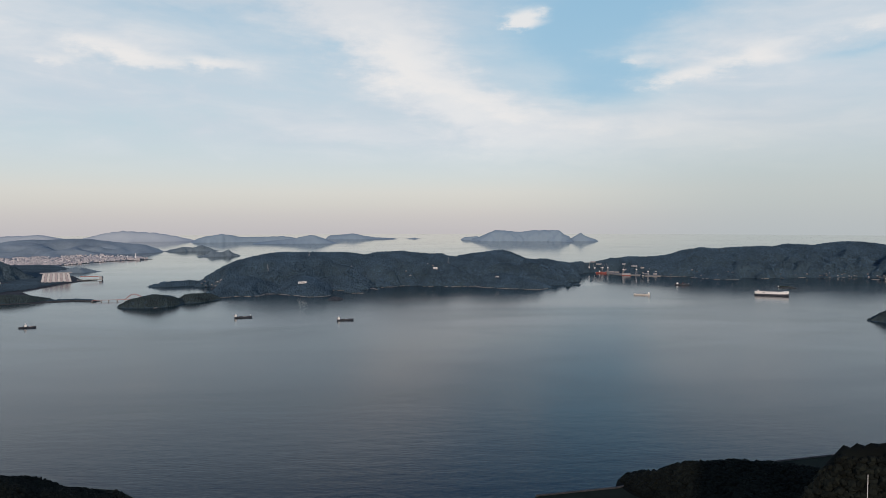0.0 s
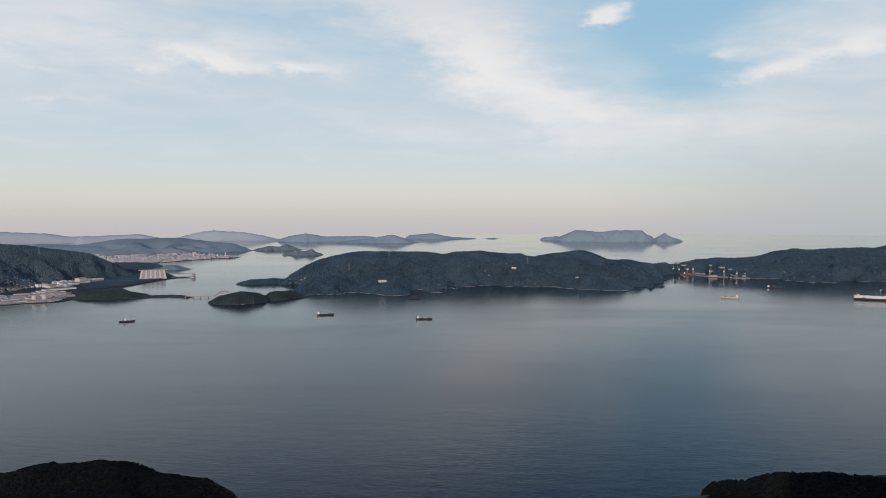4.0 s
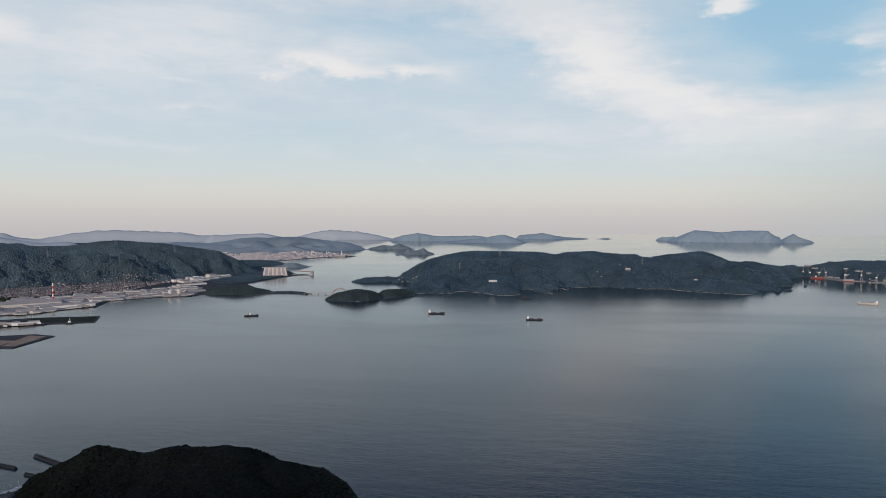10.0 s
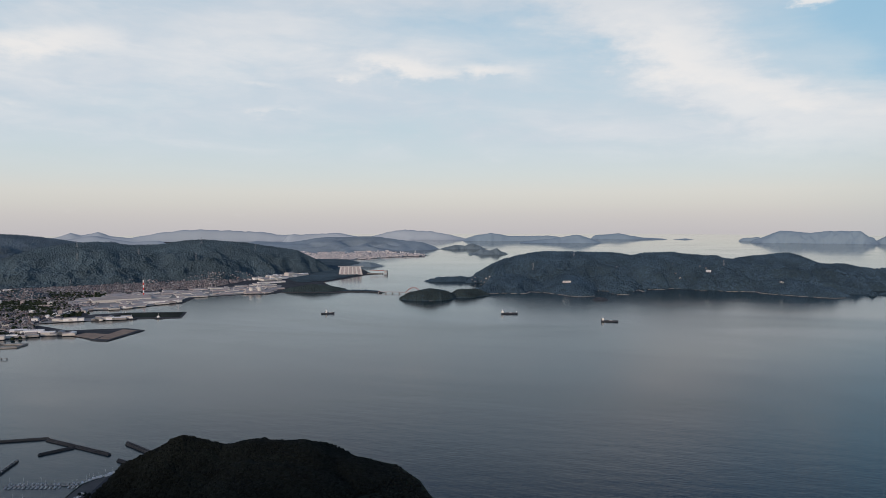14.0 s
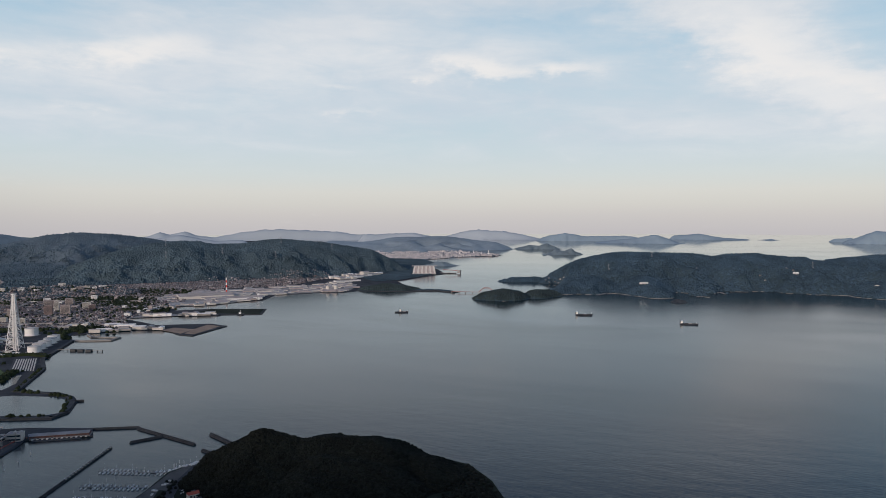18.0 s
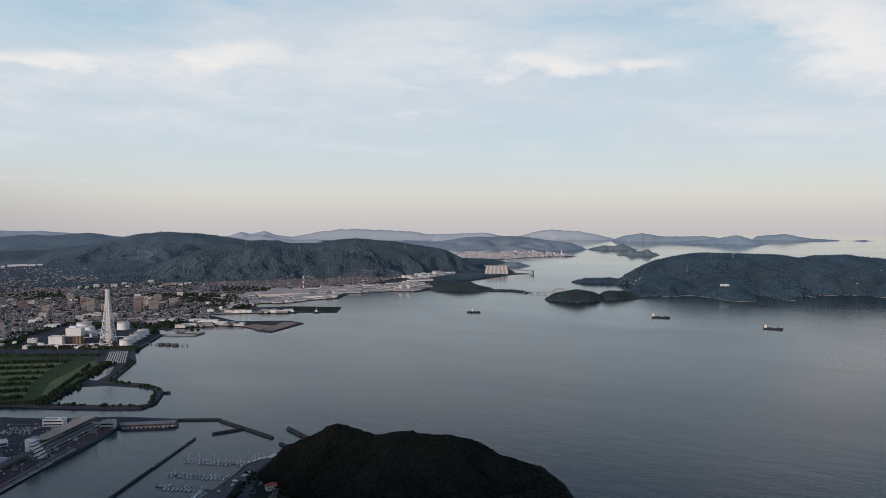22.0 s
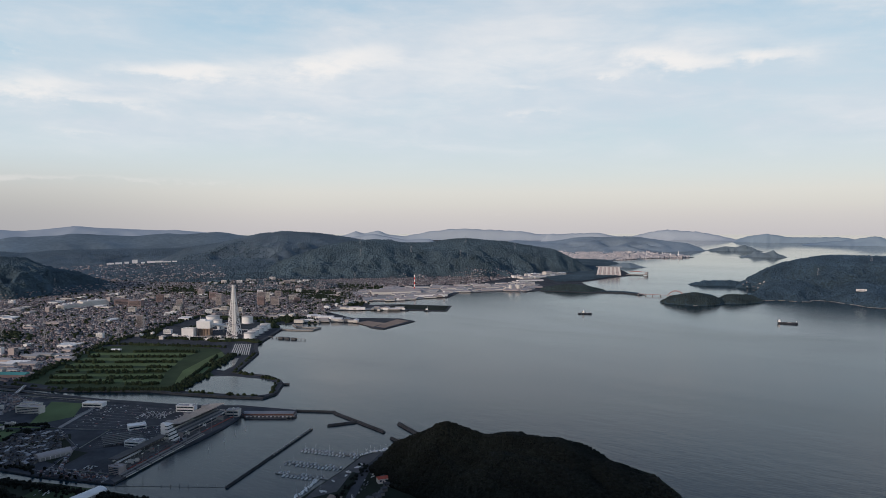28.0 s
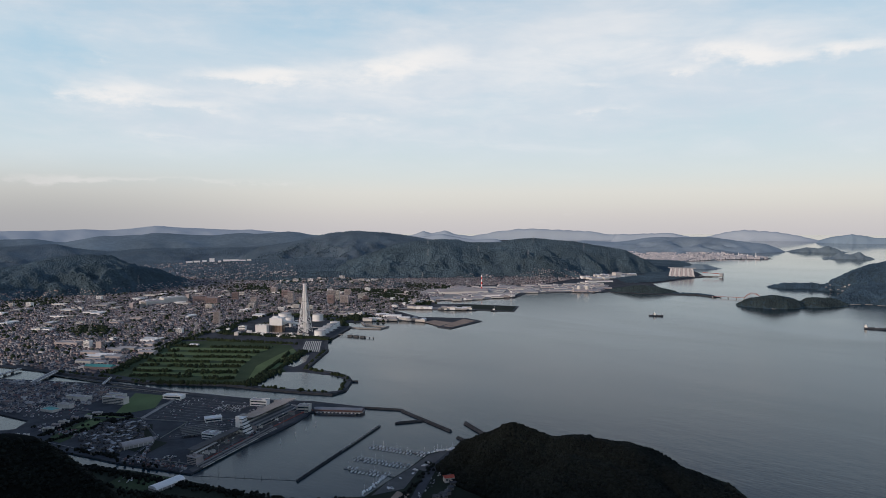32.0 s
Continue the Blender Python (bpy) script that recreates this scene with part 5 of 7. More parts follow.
part("roof", Solid().add([(-8.2, -0.9, 2.95), (8.2, -0.9, 2.95), (8.2, 2.6, 2.6), (-8.2, 2.6, 2.6), (-8.2, -0.9, 3.05), (8.2, -0.9, 3.05), (8.2, 2.6, 2.7), (-8.2, 2.6, 2.7)],
                         [(4, 5, 6, 7), (3, 2, 1, 0), (0, 1, 5, 4), (1, 2, 6, 5), (2, 3, 7, 6), (3, 0, 4, 7)]), STAND_GREY, stand)
for i in range(17):
    part("roof_rib", Solid().add([(-8.0 + i - 0.06, -1.1, 3.0), (-8.0 + i + 0.06, -1.1, 3.0), (-8.0 + i + 0.06, 2.7, 2.62), (-8.0 + i - 0.06, 2.7, 2.62), (-8.0 + i - 0.06, -1.1, 3.26), (-8.0 + i + 0.06, -1.1, 3.26), (-8.0 + i + 0.06, 2.7, 2.88), (-8.0 + i - 0.06, 2.7, 2.88)],
                                 [(4, 5, 6, 7), (0, 1, 5, 4), (1, 2, 6, 5), (2, 3, 7, 6), (3, 0, 4, 7)]), GREY_ROOF, stand)
for i in range(9):
    part("column", Solid().tube((-7.6 + i * 1.9, 2.0, 0), (-7.6 + i * 1.9, 2.0, 2.7), 0.1), CONCRETE, stand)
part("back_wall", Solid().box(0, 2.3, 0, 16, 0.12, 2.6), PALE, stand)
for i in range(3):
    part("stair_tower", Solid().box(-6.5 + i * 6.5, 2.9, 0, 1.3, 1.1, 2.9), CONCRETE, stand)
part("front_rail", Solid().box(0, -3.1, 0, 17, 0.08, 0.25), RUST, stand, "rust-red front rail")
low = thing("grandstand", "older low open stand along the quay", "grandstand", "", (-126.6, 68.4, G), math.degrees(math.atan2(16.3, -7.5)))
for i in range(5):
    part("terrace_step", Solid().box(0, -1.2 + i * 0.6, 0, 15.5, 0.6, 0.22 + i * 0.2), DARK_CONCRETE, low)
part("roof", Solid().box(0, 0.9, 1.75, 15.5, 1.9, 0.1), DARK_CONCRETE, low)
for i in range(8):
    part("column", Solid().tube((-7 + i * 2, 1.6, 0.3), (-7 + i * 2, 1.6, 1.76), 0.08), CONCRETE, low)
part("front_rail", Solid().box(0, -1.9, 0, 16, 0.07, 0.22), RUST, low, "rust-red front rail")
tower = thing("judging_tower", "white stepped control tower over the pool", "tower", "", (-131.2, 76.4, G), 113)
for i, (w, z) in enumerate(((3.4, 0.0), (3.0, 0.75), (2.6, 1.5), (2.2, 2.2), (1.7, 2.9))):
    part("storey", Solid().box(-0.25 * i, 0, z, w, 2.0 - 0.12 * i, 0.5), WHITE, tower)
    part("window_band", Solid().box(-0.25 * i, 0, z + 0.5, w * 0.94, 1.9 - 0.12 * i, 0.22), GLASS_DARK, tower)
part("stair_shaft", Solid().box(-1.6, 0.3, 0, 0.8, 0.9, 4.1), WHITE, tower)
part("roof", Solid().box(-1.0, 0, 3.62, 2.0, 1.7, 0.1), WHITE, tower)
for (xa, ya), (xb, yb), z, w in (((-127.4, 67.6), (-130.0, 73.6), 1.5, 0.5), ((-132.4, 77.8), (-135.4, 84.4), 1.9, 0.55), ((-123.4, 61.4), (-126.4, 67.4), 1.25, 0.6)):
    k = thing("covered_walkway", "white-roofed walkway between the stands", "walkway", "walkways of the stadium", (0, 0, 0))
    mx, my, L, ang = along((xa, ya), (xb, yb))
    part("roof", Solid().box(mx, my, G + z, L, w, 0.07, ang), WHITE, k)
    for i in range(6):
        t = (i + 0.5) / 6
        part("post", Solid().box(xa + t * (xb - xa), ya + t * (yb - ya), G, 0.09, 0.09, z), CONCRETE, k)
for i in range(7):
    k = thing("spectator_terrace", "stepped concrete terrace along the pool edge", "terrace", "pool terraces", (-119.6 - 1.62 * i, 61.6 + 3.3 * i, G), math.degrees(math.atan2(16.3, -7.5)))
    for q in range(4):
        part("step", Solid().box(0, -0.5 + q * 0.32, 0, 3.3, 0.32, 0.1 + q * 0.11), CONCRETE if q % 2 else DARK_CONCRETE, k)
    part("handrail", Solid().box(0, -0.72, 0, 3.3, 0.04, 0.16), PALE, k)
for i in range(9):
    t = i / 8
    k = thing("lamp_mast", "tall grey floodlight mast beside the pool", "lamp", "floodlight masts", (-118.6 - 15.6 * t, 60.6 + 33.0 * t, G), 113)
    part("mast", Solid().tube((0, 0, 0), (0, 0, 2.6), 0.05, 0.035, 6), CONCRETE, k)
    part("lamp_head", Solid().box(0, 0, 2.6, 0.5, 0.12, 0.12), WHITE, k)
building("stadium_office", "beige concrete block at the end of the stands", "office", -121.6, 60.6, 2.2, 1.8, 1.3, 20, BEIGE, PALE_ROOF, 4, units=3)
building("ticket_hall", "white ticket hall with a pale roof", "hall", -133.6, 70.2, 3.2, 2.2, 1.1, 25, WHITE, PALE_ROOF, 2, units=2)
building("stadium_hall", "long white hall by the canal", "hall", -148.8, 90.9, 4.4, 1.8, 1.4, 32, WHITE, GREY_ROOF, 2)
building("canal_store", "long low white store beside the lawn", "store", -170.4, 79.6, 5.0, 2.2, 0.9, 33, WHITE, WHITE, 1)
building("kiosk_building", "small pale pavilion in the car park", "pavilion", -144.9, 76.6, 3.6, 2.2, 0.8, 68, WHITE, WHITE, 1)
building("school_building", "long pale school block by the lawn", "school", -176.5, 67.6, 6.4, 1.8, 1.5, 28, PALE, PALE_ROOF, 4)
building("school_building", "second school wing with a grey roof", "school", -180.2, 69.3, 5.0, 1.5, 1.3, 28, PALE, GREY_ROOF, 4)
building("gym_hall", "low gym hall with a green roof", "hall", -180.4, 54.2, 4.2, 2.4, 0.5, 20, PALE, TEAL_ROOF, 0, units=0)
building("warehouse", "long pale warehouse by the channel", "warehouse", -186.2, 62.4, 6.4, 1.8, 1.0, 26, PALE, PALE_ROOF)
building("warehouse", "low cream warehouse near the channel", "warehouse", -180.8, 57.6, 3.6, 1.6, 0.9, 26, PALE, PALE_ROOF)
vault("sports_hall", "pale vaulted sports hall", "hall", -139.5, 57.3, 6.0, 2.1, 1.3, 86, PALE_ROOF)
vault("boat_shed", "white vaulted boat shed beside the channel", "shed", -114.6, 52.0, 5.8, 2.2, 0.95, 104, WHITE)
sheet("grass", [(-122.8, 44.9), (-125.5, 49.8), (-117.8, 54.4), (-114.5, 51.4), (-115.5, 47.1)], G + 0.03, GOLF_ROUGH, "open grass yard on the channel shore", "grass")
canopy = thing("solar_canopy", "rows of low dark canopies behind the stands", "canopy", "", (-139.4, 70.6, G), 68)
for i in range(6):
    part("canopy_roof", Solid().box(0, -3.2 + i * 1.25, 0.45, 7.6, 0.7, 0.06), DARK_STEEL, canopy)
    for q in (-3.5, 0, 3.5):
        part("post", Solid().box(q, -3.2 + i * 1.25, 0, 0.08, 0.08, 0.46), CONCRETE, canopy)
PIT_WALL = mat("dark_red_brown_sheet", (0.11, 0.06, 0.052), 0.7, 0.25, 0.5, 4.0)
pit = thing("boat_pit", "dark roofed boat pits on the end of the quay", "boat pits", "", (0, 0, 0))
mx, my, L, ang = along((-135, 97.6), (-126, 104.6))
part("deck", Solid().box(mx, my, -0.4, L, 2.6, 0.8, ang), CONCRETE, pit)
for i in range(5):
    t = -L * 0.42 + i * L * 0.2
    x, y = mx + t * math.cos(radians(ang)), my + t * math.sin(radians(ang))
    part("pit_roof", Solid().gable(x, y, 0.4, L * 0.19, 2.2, 0.4, 0.16, ang, 0, 1), [PIT_WALL, STAND_GREY], pit)
for i in range(12):
    t = -L * 0.44 + i * L * 0.08
    part("boat_rack", Solid().box(mx + t * math.cos(radians(ang)) + 0.95, my + t * math.sin(radians(ang)) - 1.3, 0.2, 0.34, 0.5, 0.16, ang), PALE if i % 3 else WHITE, pit)
part("slipway", Solid().box(mx + 0.9, my - 1.9, -0.3, L * 0.8, 1.0, 0.45, ang), DARK_STEEL, pit)
building("race_control", "cream two-storey control building by the pits", "building", -136.4, 95.2, 2.8, 2.0, 1.5, 35, PALE, PALE_ROOF, 2, units=2)
building("race_store", "small store with a red-brown roof", "store", -139.2, 93.6, 2.4, 1.6, 1.0, 35, PALE, RUST)
for i in range(26):
    t = rng.random()
    x, y = -120.5 - 16 * t - rng.uniform(1.5, 5.5), 60 + 36 * t + rng.uniform(-1, 1)
    building("stadium_annex", "small grey service building behind the stands", "annex", x, y, rng.uniform(0.8, 2.2), rng.uniform(0.7, 1.4), rng.uniform(0.4, 1.0), 66, rng.choice([PALE, WHITE, CONCRETE, BEIGE]), rng.choice([GREY_ROOF, PALE_ROOF, RUST]), group="service buildings of the stadium")
sheet("roof_terrace", [(-131.8, 73), (-134, 74), (-133, 77), (-131, 76)], G + 0.1, FAIRWAY, "small lawn beside the tower", "lawn")


def car(paint, label):
    b = tagged(part("car", Solid().box(0, 0, 0.04, 0.44, 0.18, 0.07).box(-0.02, 0, 0.165, 0.19, 0.13, 0.008), paint), label, "car", "parked cars")
    part("cabin", Solid().box(-0.02, 0, 0.11, 0.25, 0.165, 0.055, top=0.8), GLASS_DARK, b)
    for sx in (-0.14, 0.14):
        for sy in (-0.085, 0.085):
            part("wheel", Solid().tube((sx, sy - 0.012, 0.035), (sx, sy + 0.012, 0.035), 0.035, 0.035, 8), DARK_STEEL, b)
    return b


CARS = [car(WHITE, "small white car parked on asphalt"), car(GREY_ROOF, "silver-grey car parked on asphalt"), car(DARK_STEEL, "dark car parked on worn asphalt")]
n_car = 0
for x0, y0, rows, cols, full in ((-152.5, 80.5, 7, 26, 0.62), (-140, 84.5, 3, 14, 0.6), (-160, 72, 3, 16, 0.2), (-128.6, 58, 2, 8, 0.6), (-186, 52, 4, 18, 0.3), (-122.5, 47, 3, 10, 0.4), (-166, 77, 5, 22, 0.16)):
    for row, i in ((r, c) for r in range(rows) for c in range(cols)):
        if rng.random() < full:
            x, y = x0 + 0.22 * i - 0.5 * row, y0 + 0.14 * i + 0.72 * row
            m = pose(x + rng.uniform(-0.05, 0.05), y, G + 0.035, 0, 0, 122 + rng.choice([0, 180]))
            k = rng.choice([0, 0, 1, 2])
            if n_car < 3:
                k = n_car
                CARS[k].matrix_basis = m
            else:
                copy_thing(CARS[k], m)
            n_car += 1

# ---- lines, patches and clutter on the stadium grounds ----
PAINT = mat("worn_road_paint", (0.24, 0.24, 0.24), 0.8, 0.3, 1.0, 6.0)
for i in range(9):
    t = i / 8
    a, b = (-158.5 - 11 * t, 69.2 + 12.4 * t), (-148 - 1.5 * t, 75 + 15.5 * t)
    tagged(part("parking_line", Solid().wall([a, b], 0.07, G + 0.028, G + 0.04), PAINT), "worn white line of the car park", "road marking", kind="structure")
for i in range(7):
    a, b = (-146.5 + 1.1 * i, 71 - 1.0 * i), (-141.6 + 1.3 * i, 82 - 1.1 * i)
    tagged(part("parking_line", Solid().wall([a, b], 0.06, G + 0.03, G + 0.044), PAINT), "worn white line of the forecourt", "road marking", kind="structure")
for pts, m, label in (([(-170, 58), (-163, 62.5), (-158, 66), (-163, 63.5), (-172, 59.5)], FAIRWAY, "strip of grass between the lots"),
                      ([(-133, 56), (-140, 55), (-143, 60.5), (-137, 62.5)], FIELD, "weedy yard behind the stands"), ([(-200, 58), (-193, 62), (-195, 64.5), (-203, 60)], ASPHALT, "asphalt lorry yard")):
    sheet("ground_patch", pts, G + 0.022, m, label, "ground")
for a, b in (((-172, 82), (-200, 70)), ((-159, 66), (-180, 58)), ((-142, 62.4), (-159, 66)), ((-133, 52.5), (-165, 42.5)), ((-180, 58), (-190, 71)), ((-142, 62.4), (-133, 53))):
    tagged(part("road", Solid().wall([a, b], 0.5, G + 0.0, G + 0.05), ASPHALT), "narrow asphalt lane through the quarter", "road", kind="structure")
    tagged(part("kerb", Solid().wall([(a[0] + 0.25, a[1] + 0.25), (b[0] + 0.25, b[1] + 0.25)], 0.06, G, G + 0.08), CONCRETE), "pale kerb along the lane", "kerb", kind="structure")
clutter = Solid()
for i in range(900):
    t, w = rng.random(), rng.gauss(0, 1.6)
    a, b = rng.choice([((-122, 61), (-137, 94)), ((-126, 62), (-138, 88)), ((-130, 54), (-142, 62)), ((-136, 96), (-126, 104)), ((-150, 54), (-168, 48)), ((-120, 58), (-134, 53))])
    x, y = a[0] + t * (b[0] - a[0]) + w * 0.6, a[1] + t * (b[1] - a[1]) - w * 0.5
    if inside(x, y, STADIUM):
        clutter.box(x, y, G + 0.02, rng.uniform(0.15, 0.7), rng.uniform(0.12, 0.4), rng.uniform(0.08, 0.35), rng.uniform(0, 180))
CRATE = mat("mixed_crates_and_covers", (0.2, 0.2, 0.2), 0.8, island=1.0, spread=[(0.06, 0.062, 0.07), (0.3, 0.3, 0.31), (0.1, 0.09, 0.085), (0.45, 0.45, 0.46), (0.05, 0.06, 0.08), (0.2, 0.1, 0.08), (0.08, 0.08, 0.085)])
tagged(part("crates_and_covers", clutter, CRATE), "crates, covers and plant scattered behind the stands", "clutter", kind="stuff")

CAR_PAINT = mat("mixed_car_paint", (0.2, 0.2, 0.2), 0.4, island=1.0, spread=[(0.6, 0.6, 0.6), (0.05, 0.05, 0.06), (0.35, 0.36, 0.38), (0.7, 0.7, 0.7), (0.12, 0.13, 0.16), (0.3, 0.05, 0.04), (0.5, 0.5, 0.52)])
fleet = Solid()
for lot, n in (([(-157.5, 67.4), (-170.9, 82.6), (-149, 92), (-141.5, 84), (-148, 73)], 60), ([(-147.5, 72.5), (-142.5, 83), (-134, 89), (-131.5, 80), (-134, 72), (-139, 63)], 110), ([(-190.3, 48.9), (-183.0, 61.6), (-172.2, 60.2), (-173, 50.5)], 110),
               ([(-231, 53), (-200, 72), (-190, 74), (-178, 62), (-186, 47)], 260), ([(-153.3, 50.6), (-159.5, 58.5), (-155, 65.9), (-141.5, 58.5), (-137.8, 53)], 120)):
    k = 0
    while k < n:
        x, y = rng.uniform(min(p[0] for p in lot), max(p[0] for p in lot)), rng.uniform(min(p[1] for p in lot), max(p[1] for p in lot))
        if inside(x, y, lot):
            k += 1
            u = round((x * 0.53 + y * 0.85) / 0.75) * 0.75
            v = x * 0.85 - y * 0.53
            x, y, a = u * 0.53 + v * 0.85, u * 0.85 - v * 0.53, rng.choice([57.5, 57.5, 147.5])
            fleet.box(x, y, G + 0.06, 0.43, 0.18, 0.07, a).box(x, y, G + 0.13, 0.24, 0.16, 0.05, a, top=0.8)
tagged(part("parked_cars", fleet, CAR_PAINT), "rows of parked cars across the lots and lanes", "cars", kind="stuff")
for a, b in (((-158, 66), (-148, 72.4)), ((-148, 72.6), (-141, 83.6)), ((-165, 72.3), (-171, 82)), ((-141, 62.6), (-148, 72)), ((-196, 72.6), (-172, 84)), ((-180, 57.2), (-172, 61)), ((-134, 54), (-122, 59.5))):
    tagged(part("verge", Solid().wall([a, b], 0.35, G, G + 0.06), GOLF_ROUGH), "narrow planted verge between the lots", "verge", kind="structure")
    tagged(part("fence", Solid().wall([(a[0] + 0.3, a[1]), (b[0] + 0.3, b[1])], 0.05, G, G + 0.22), PAINT), "pale low fence beside the verge", "fence", kind="structure")

# ---- pool, breakwaters, marina ----
def breakwater(label, pts, w, top, blocks=0, material=CONCRETE):
    b = thing("breakwater", label, "breakwater", "harbour breakwaters", (0, 0, 0))
    part("mound", Solid().wall(pts, w * 1.5, -0.8, 0.12), DARK_STONE, b)
    part("crest", Solid().wall(pts, w, -0.2, top), material, b)
    part("parapet", Solid().wall([(x - 0.3 * w * 0.9, y + 0.3 * w * 0.9) for x, y in pts], w * 0.3, top - 0.02, top + 0.14), material, b)
    if blocks:
        (xa, ya), (xb, yb) = pts[0], pts[-1]
        for i in range(blocks):
            t = (i + 0.5) / blocks
            part("block", Solid().box(xa + t * (xb - xa), ya + t * (yb - ya), top, 0.35, 0.4, 0.12, along(pts[0], pts[-1])[3]), PALE, b)
    return b


breakwater("thin outer wall from the boat pits", [(-128.8, 107.2), (-120.6, 112.2)], 0.22, 0.3, material=DARK_STONE)
breakwater("broad dark outer breakwater with a lit parapet", [(-120, 111.4), (-101.2, 107.8)], 0.5, 0.36, material=DARK_STONE)
breakwater("short inner arm of the outer breakwater", [(-111, 109), (-113.9, 103.6)], 0.36, 0.3, material=DARK_STONE)
breakwater("stone breakwater below the headland", [(-102.5, 114.2), (-92, 110)], 0.6, 0.45, material=DARK_STONE)
breakwater("short pier below the headland", [(-97, 105.6), (-91, 104)], 0.4, 0.35, material=DARK_STONE)
breakwater("long straight mole with pale blocks along its crest", [(-114.9, 99.8), (-107.4, 83.4)], 0.26, 0.28, 16, DARK_STONE)
breakwater("end of the straight mole", [(-107.4, 83.4), (-100.8, 68.8)], 0.26, 0.28, 0, DARK_STONE)
fence = thing("pile_fence", "line of thin piles across the pool mouth", "fence", "", (0, 0, 0))
for i in range(13):
    t = i / 12
    x, y = -116.4 + t * 15.2, 57.6 + t * 11.2
    part("pile", Solid().tube((x, y, -0.5), (x, y, 0.55), 0.035, 0.035, 6), DARK_STONE, fence)
part("boom", Solid().wall([(-116.4, 57.6), (-101.2, 68.8)], 0.04, 0.02, 0.05), DARK_STONE, fence)
for x, y in ((-120.8, 78.4), (-122.6, 83.2), (-124.4, 87.2), (-125.6, 90.6)):
    b = thing("turn_marker", "slim race marker standing in the pool", "marker", "race markers", (x, y, 0))
    part("float", Solid().tube((0, 0, -0.1), (0, 0, 0.12), 0.16, 0.12, 10), WHITE, b)
    part("pole", Solid().tube((0, 0, 0.1), (0, 0, 1.1), 0.035, 0.02, 6), WHITE, b)
BOATS = [gull_boat("motor_boat", "small white motor boat moored at a jetty", False, 0.8), gull_boat("yacht", "white yacht with a bare mast at a jetty", True, 0.95), gull_boat("motor_boat", "white cabin cruiser moored at a jetty", False, 1.05)]
n_boat = 0


def moor(x, y, turn, z=0.0):
    global n_boat
    k = n_boat % 3 if n_boat < 3 else rng.choice([0, 0, 1, 2])
    m = pose(x, y, z, 0, 0, turn)
    if n_boat < 3:
        BOATS[k].matrix_basis = m
    else:
        copy_thing(BOATS[k], m)
    n_boat += 1


for a, b in (((-106.1, 89.4), (-93.5, 93.9)), ((-102.9, 82.8), (-92.2, 87.0)), ((-99.9, 78.2), (-90.3, 81.8))):
    j = thing("jetty", "floating timber jetty lined with boats", "jetty", "marina jetties", (0, 0, 0))
    mx, my, L, ang = along(a, b)
    part("deck", Solid().box(mx, my, 0.02, L, 0.28, 0.12, ang), CONCRETE, j)
    c, s = math.cos(radians(ang)), math.sin(radians(ang))
    for i in range(int(L / 0.75)):
        t = 0.4 + i * 0.75
        px, py = a[0] + t * c, a[1] + t * s
        part("pile", Solid().tube((px, py, -0.4), (px, py, 0.6), 0.04, 0.04, 5), DARK_STEEL, j)
        for side in (-1, 1):
            if rng.random() < 0.84:
                moor(px + 0.2 * c - side * 0.72 * s, py + 0.2 * s + side * 0.72 * c, ang + 90 * side + rng.uniform(-6, 6) + (180 if rng.random() < 0.4 else 0))
for i in range(22):
    t = i / 22
    moor(-94.6 + 2.6 * t + rng.uniform(-0.3, 0.3), 94.5 + 6.4 * t, 160 + rng.uniform(-15, 15), G if t > 0.3 else 0.02)
for i in range(14):
    t = i / 14
    moor(-91.8 + 4.2 * t + rng.uniform(-0.4, 0.4), 80.5 - 8.5 * t, 150 + rng.uniform(-15, 15), 0.0)
sheet("road", [(-93.2, 100), (-91.6, 99.6), (-86.4, 88), (-79.5, 77.5), (-75, 70), (-76.6, 69.4), (-81, 77), (-88, 87.4)], G + 0.03, ASPHALT, "coast road behind the marina", "road")
sheet("boat_yard", [(-93.6, 93.8), (-92.6, 99), (-88.6, 89), (-84.5, 79), (-86.3, 73), (-88.6, 78.4), (-90.8, 86)], G + 0.025, DARK_CONCRETE, "stained concrete boat yard beside the jetties", "boat yard")
sheet("grass", [(-89, 86.6), (-87.6, 87), (-82.6, 78.4), (-84, 77.8)], G + 0.04, FIELD, "strip of grass by the marina road", "grass")
sheet("bare_ground", [(-84.6, 77.2), (-82.2, 77.8), (-79, 72), (-81.6, 71.4)], G + 0.04, EARTH, "pale bare ground by the marina", "bare ground")


def house(x, y, turn, w, d, h, wall, roof, label, z=G, group="houses by the marina"):
    b = thing("house", label, "house", group, (x, y, z), turn)
    body = part("body", Solid().box(0, 0, 0, w, d, h), wall, b)
    g = Solid()
    L, W, r = w / 2 + 0.07, d / 2 + 0.07, d * 0.24
    g.add([(-L, -W, 0), (L, -W, 0), (L, W, 0), (-L, W, 0), (-L, 0, r), (L, 0, r)], [(0, 1, 5, 4), (2, 3, 4, 5), (0, 4, 3), (1, 2, 5), (3, 2, 1, 0)])
    o = part("roof", g, roof, b)
    o.location = (0, 0, h)
    for sx in (-0.28, 0.28):
        part("window", Solid().box(sx * w, -d / 2 - 0.01, h * 0.45, w * 0.2, 0.03, h * 0.32), GLASS_DARK, body)
    part("door", Solid().box(0, -d / 2 - 0.01, 0, w * 0.12, 0.03, h * 0.6), DARK_STEEL, body)
    return b


DARK_TILE = mat("dark_roof_tiles", (0.07, 0.07, 0.075), 0.75, 0.3, 1.0, 6.0, objects=0.5)
DULL = mat("dull_mortar_wall", (0.2, 0.19, 0.18), 0.9, 0.25, 0.5, 4.0, objects=0.4)
RED_TILE = mat("red_roof_tiles", (0.36, 0.08, 0.05), 0.75, 0.2, 1.0, 6.0)
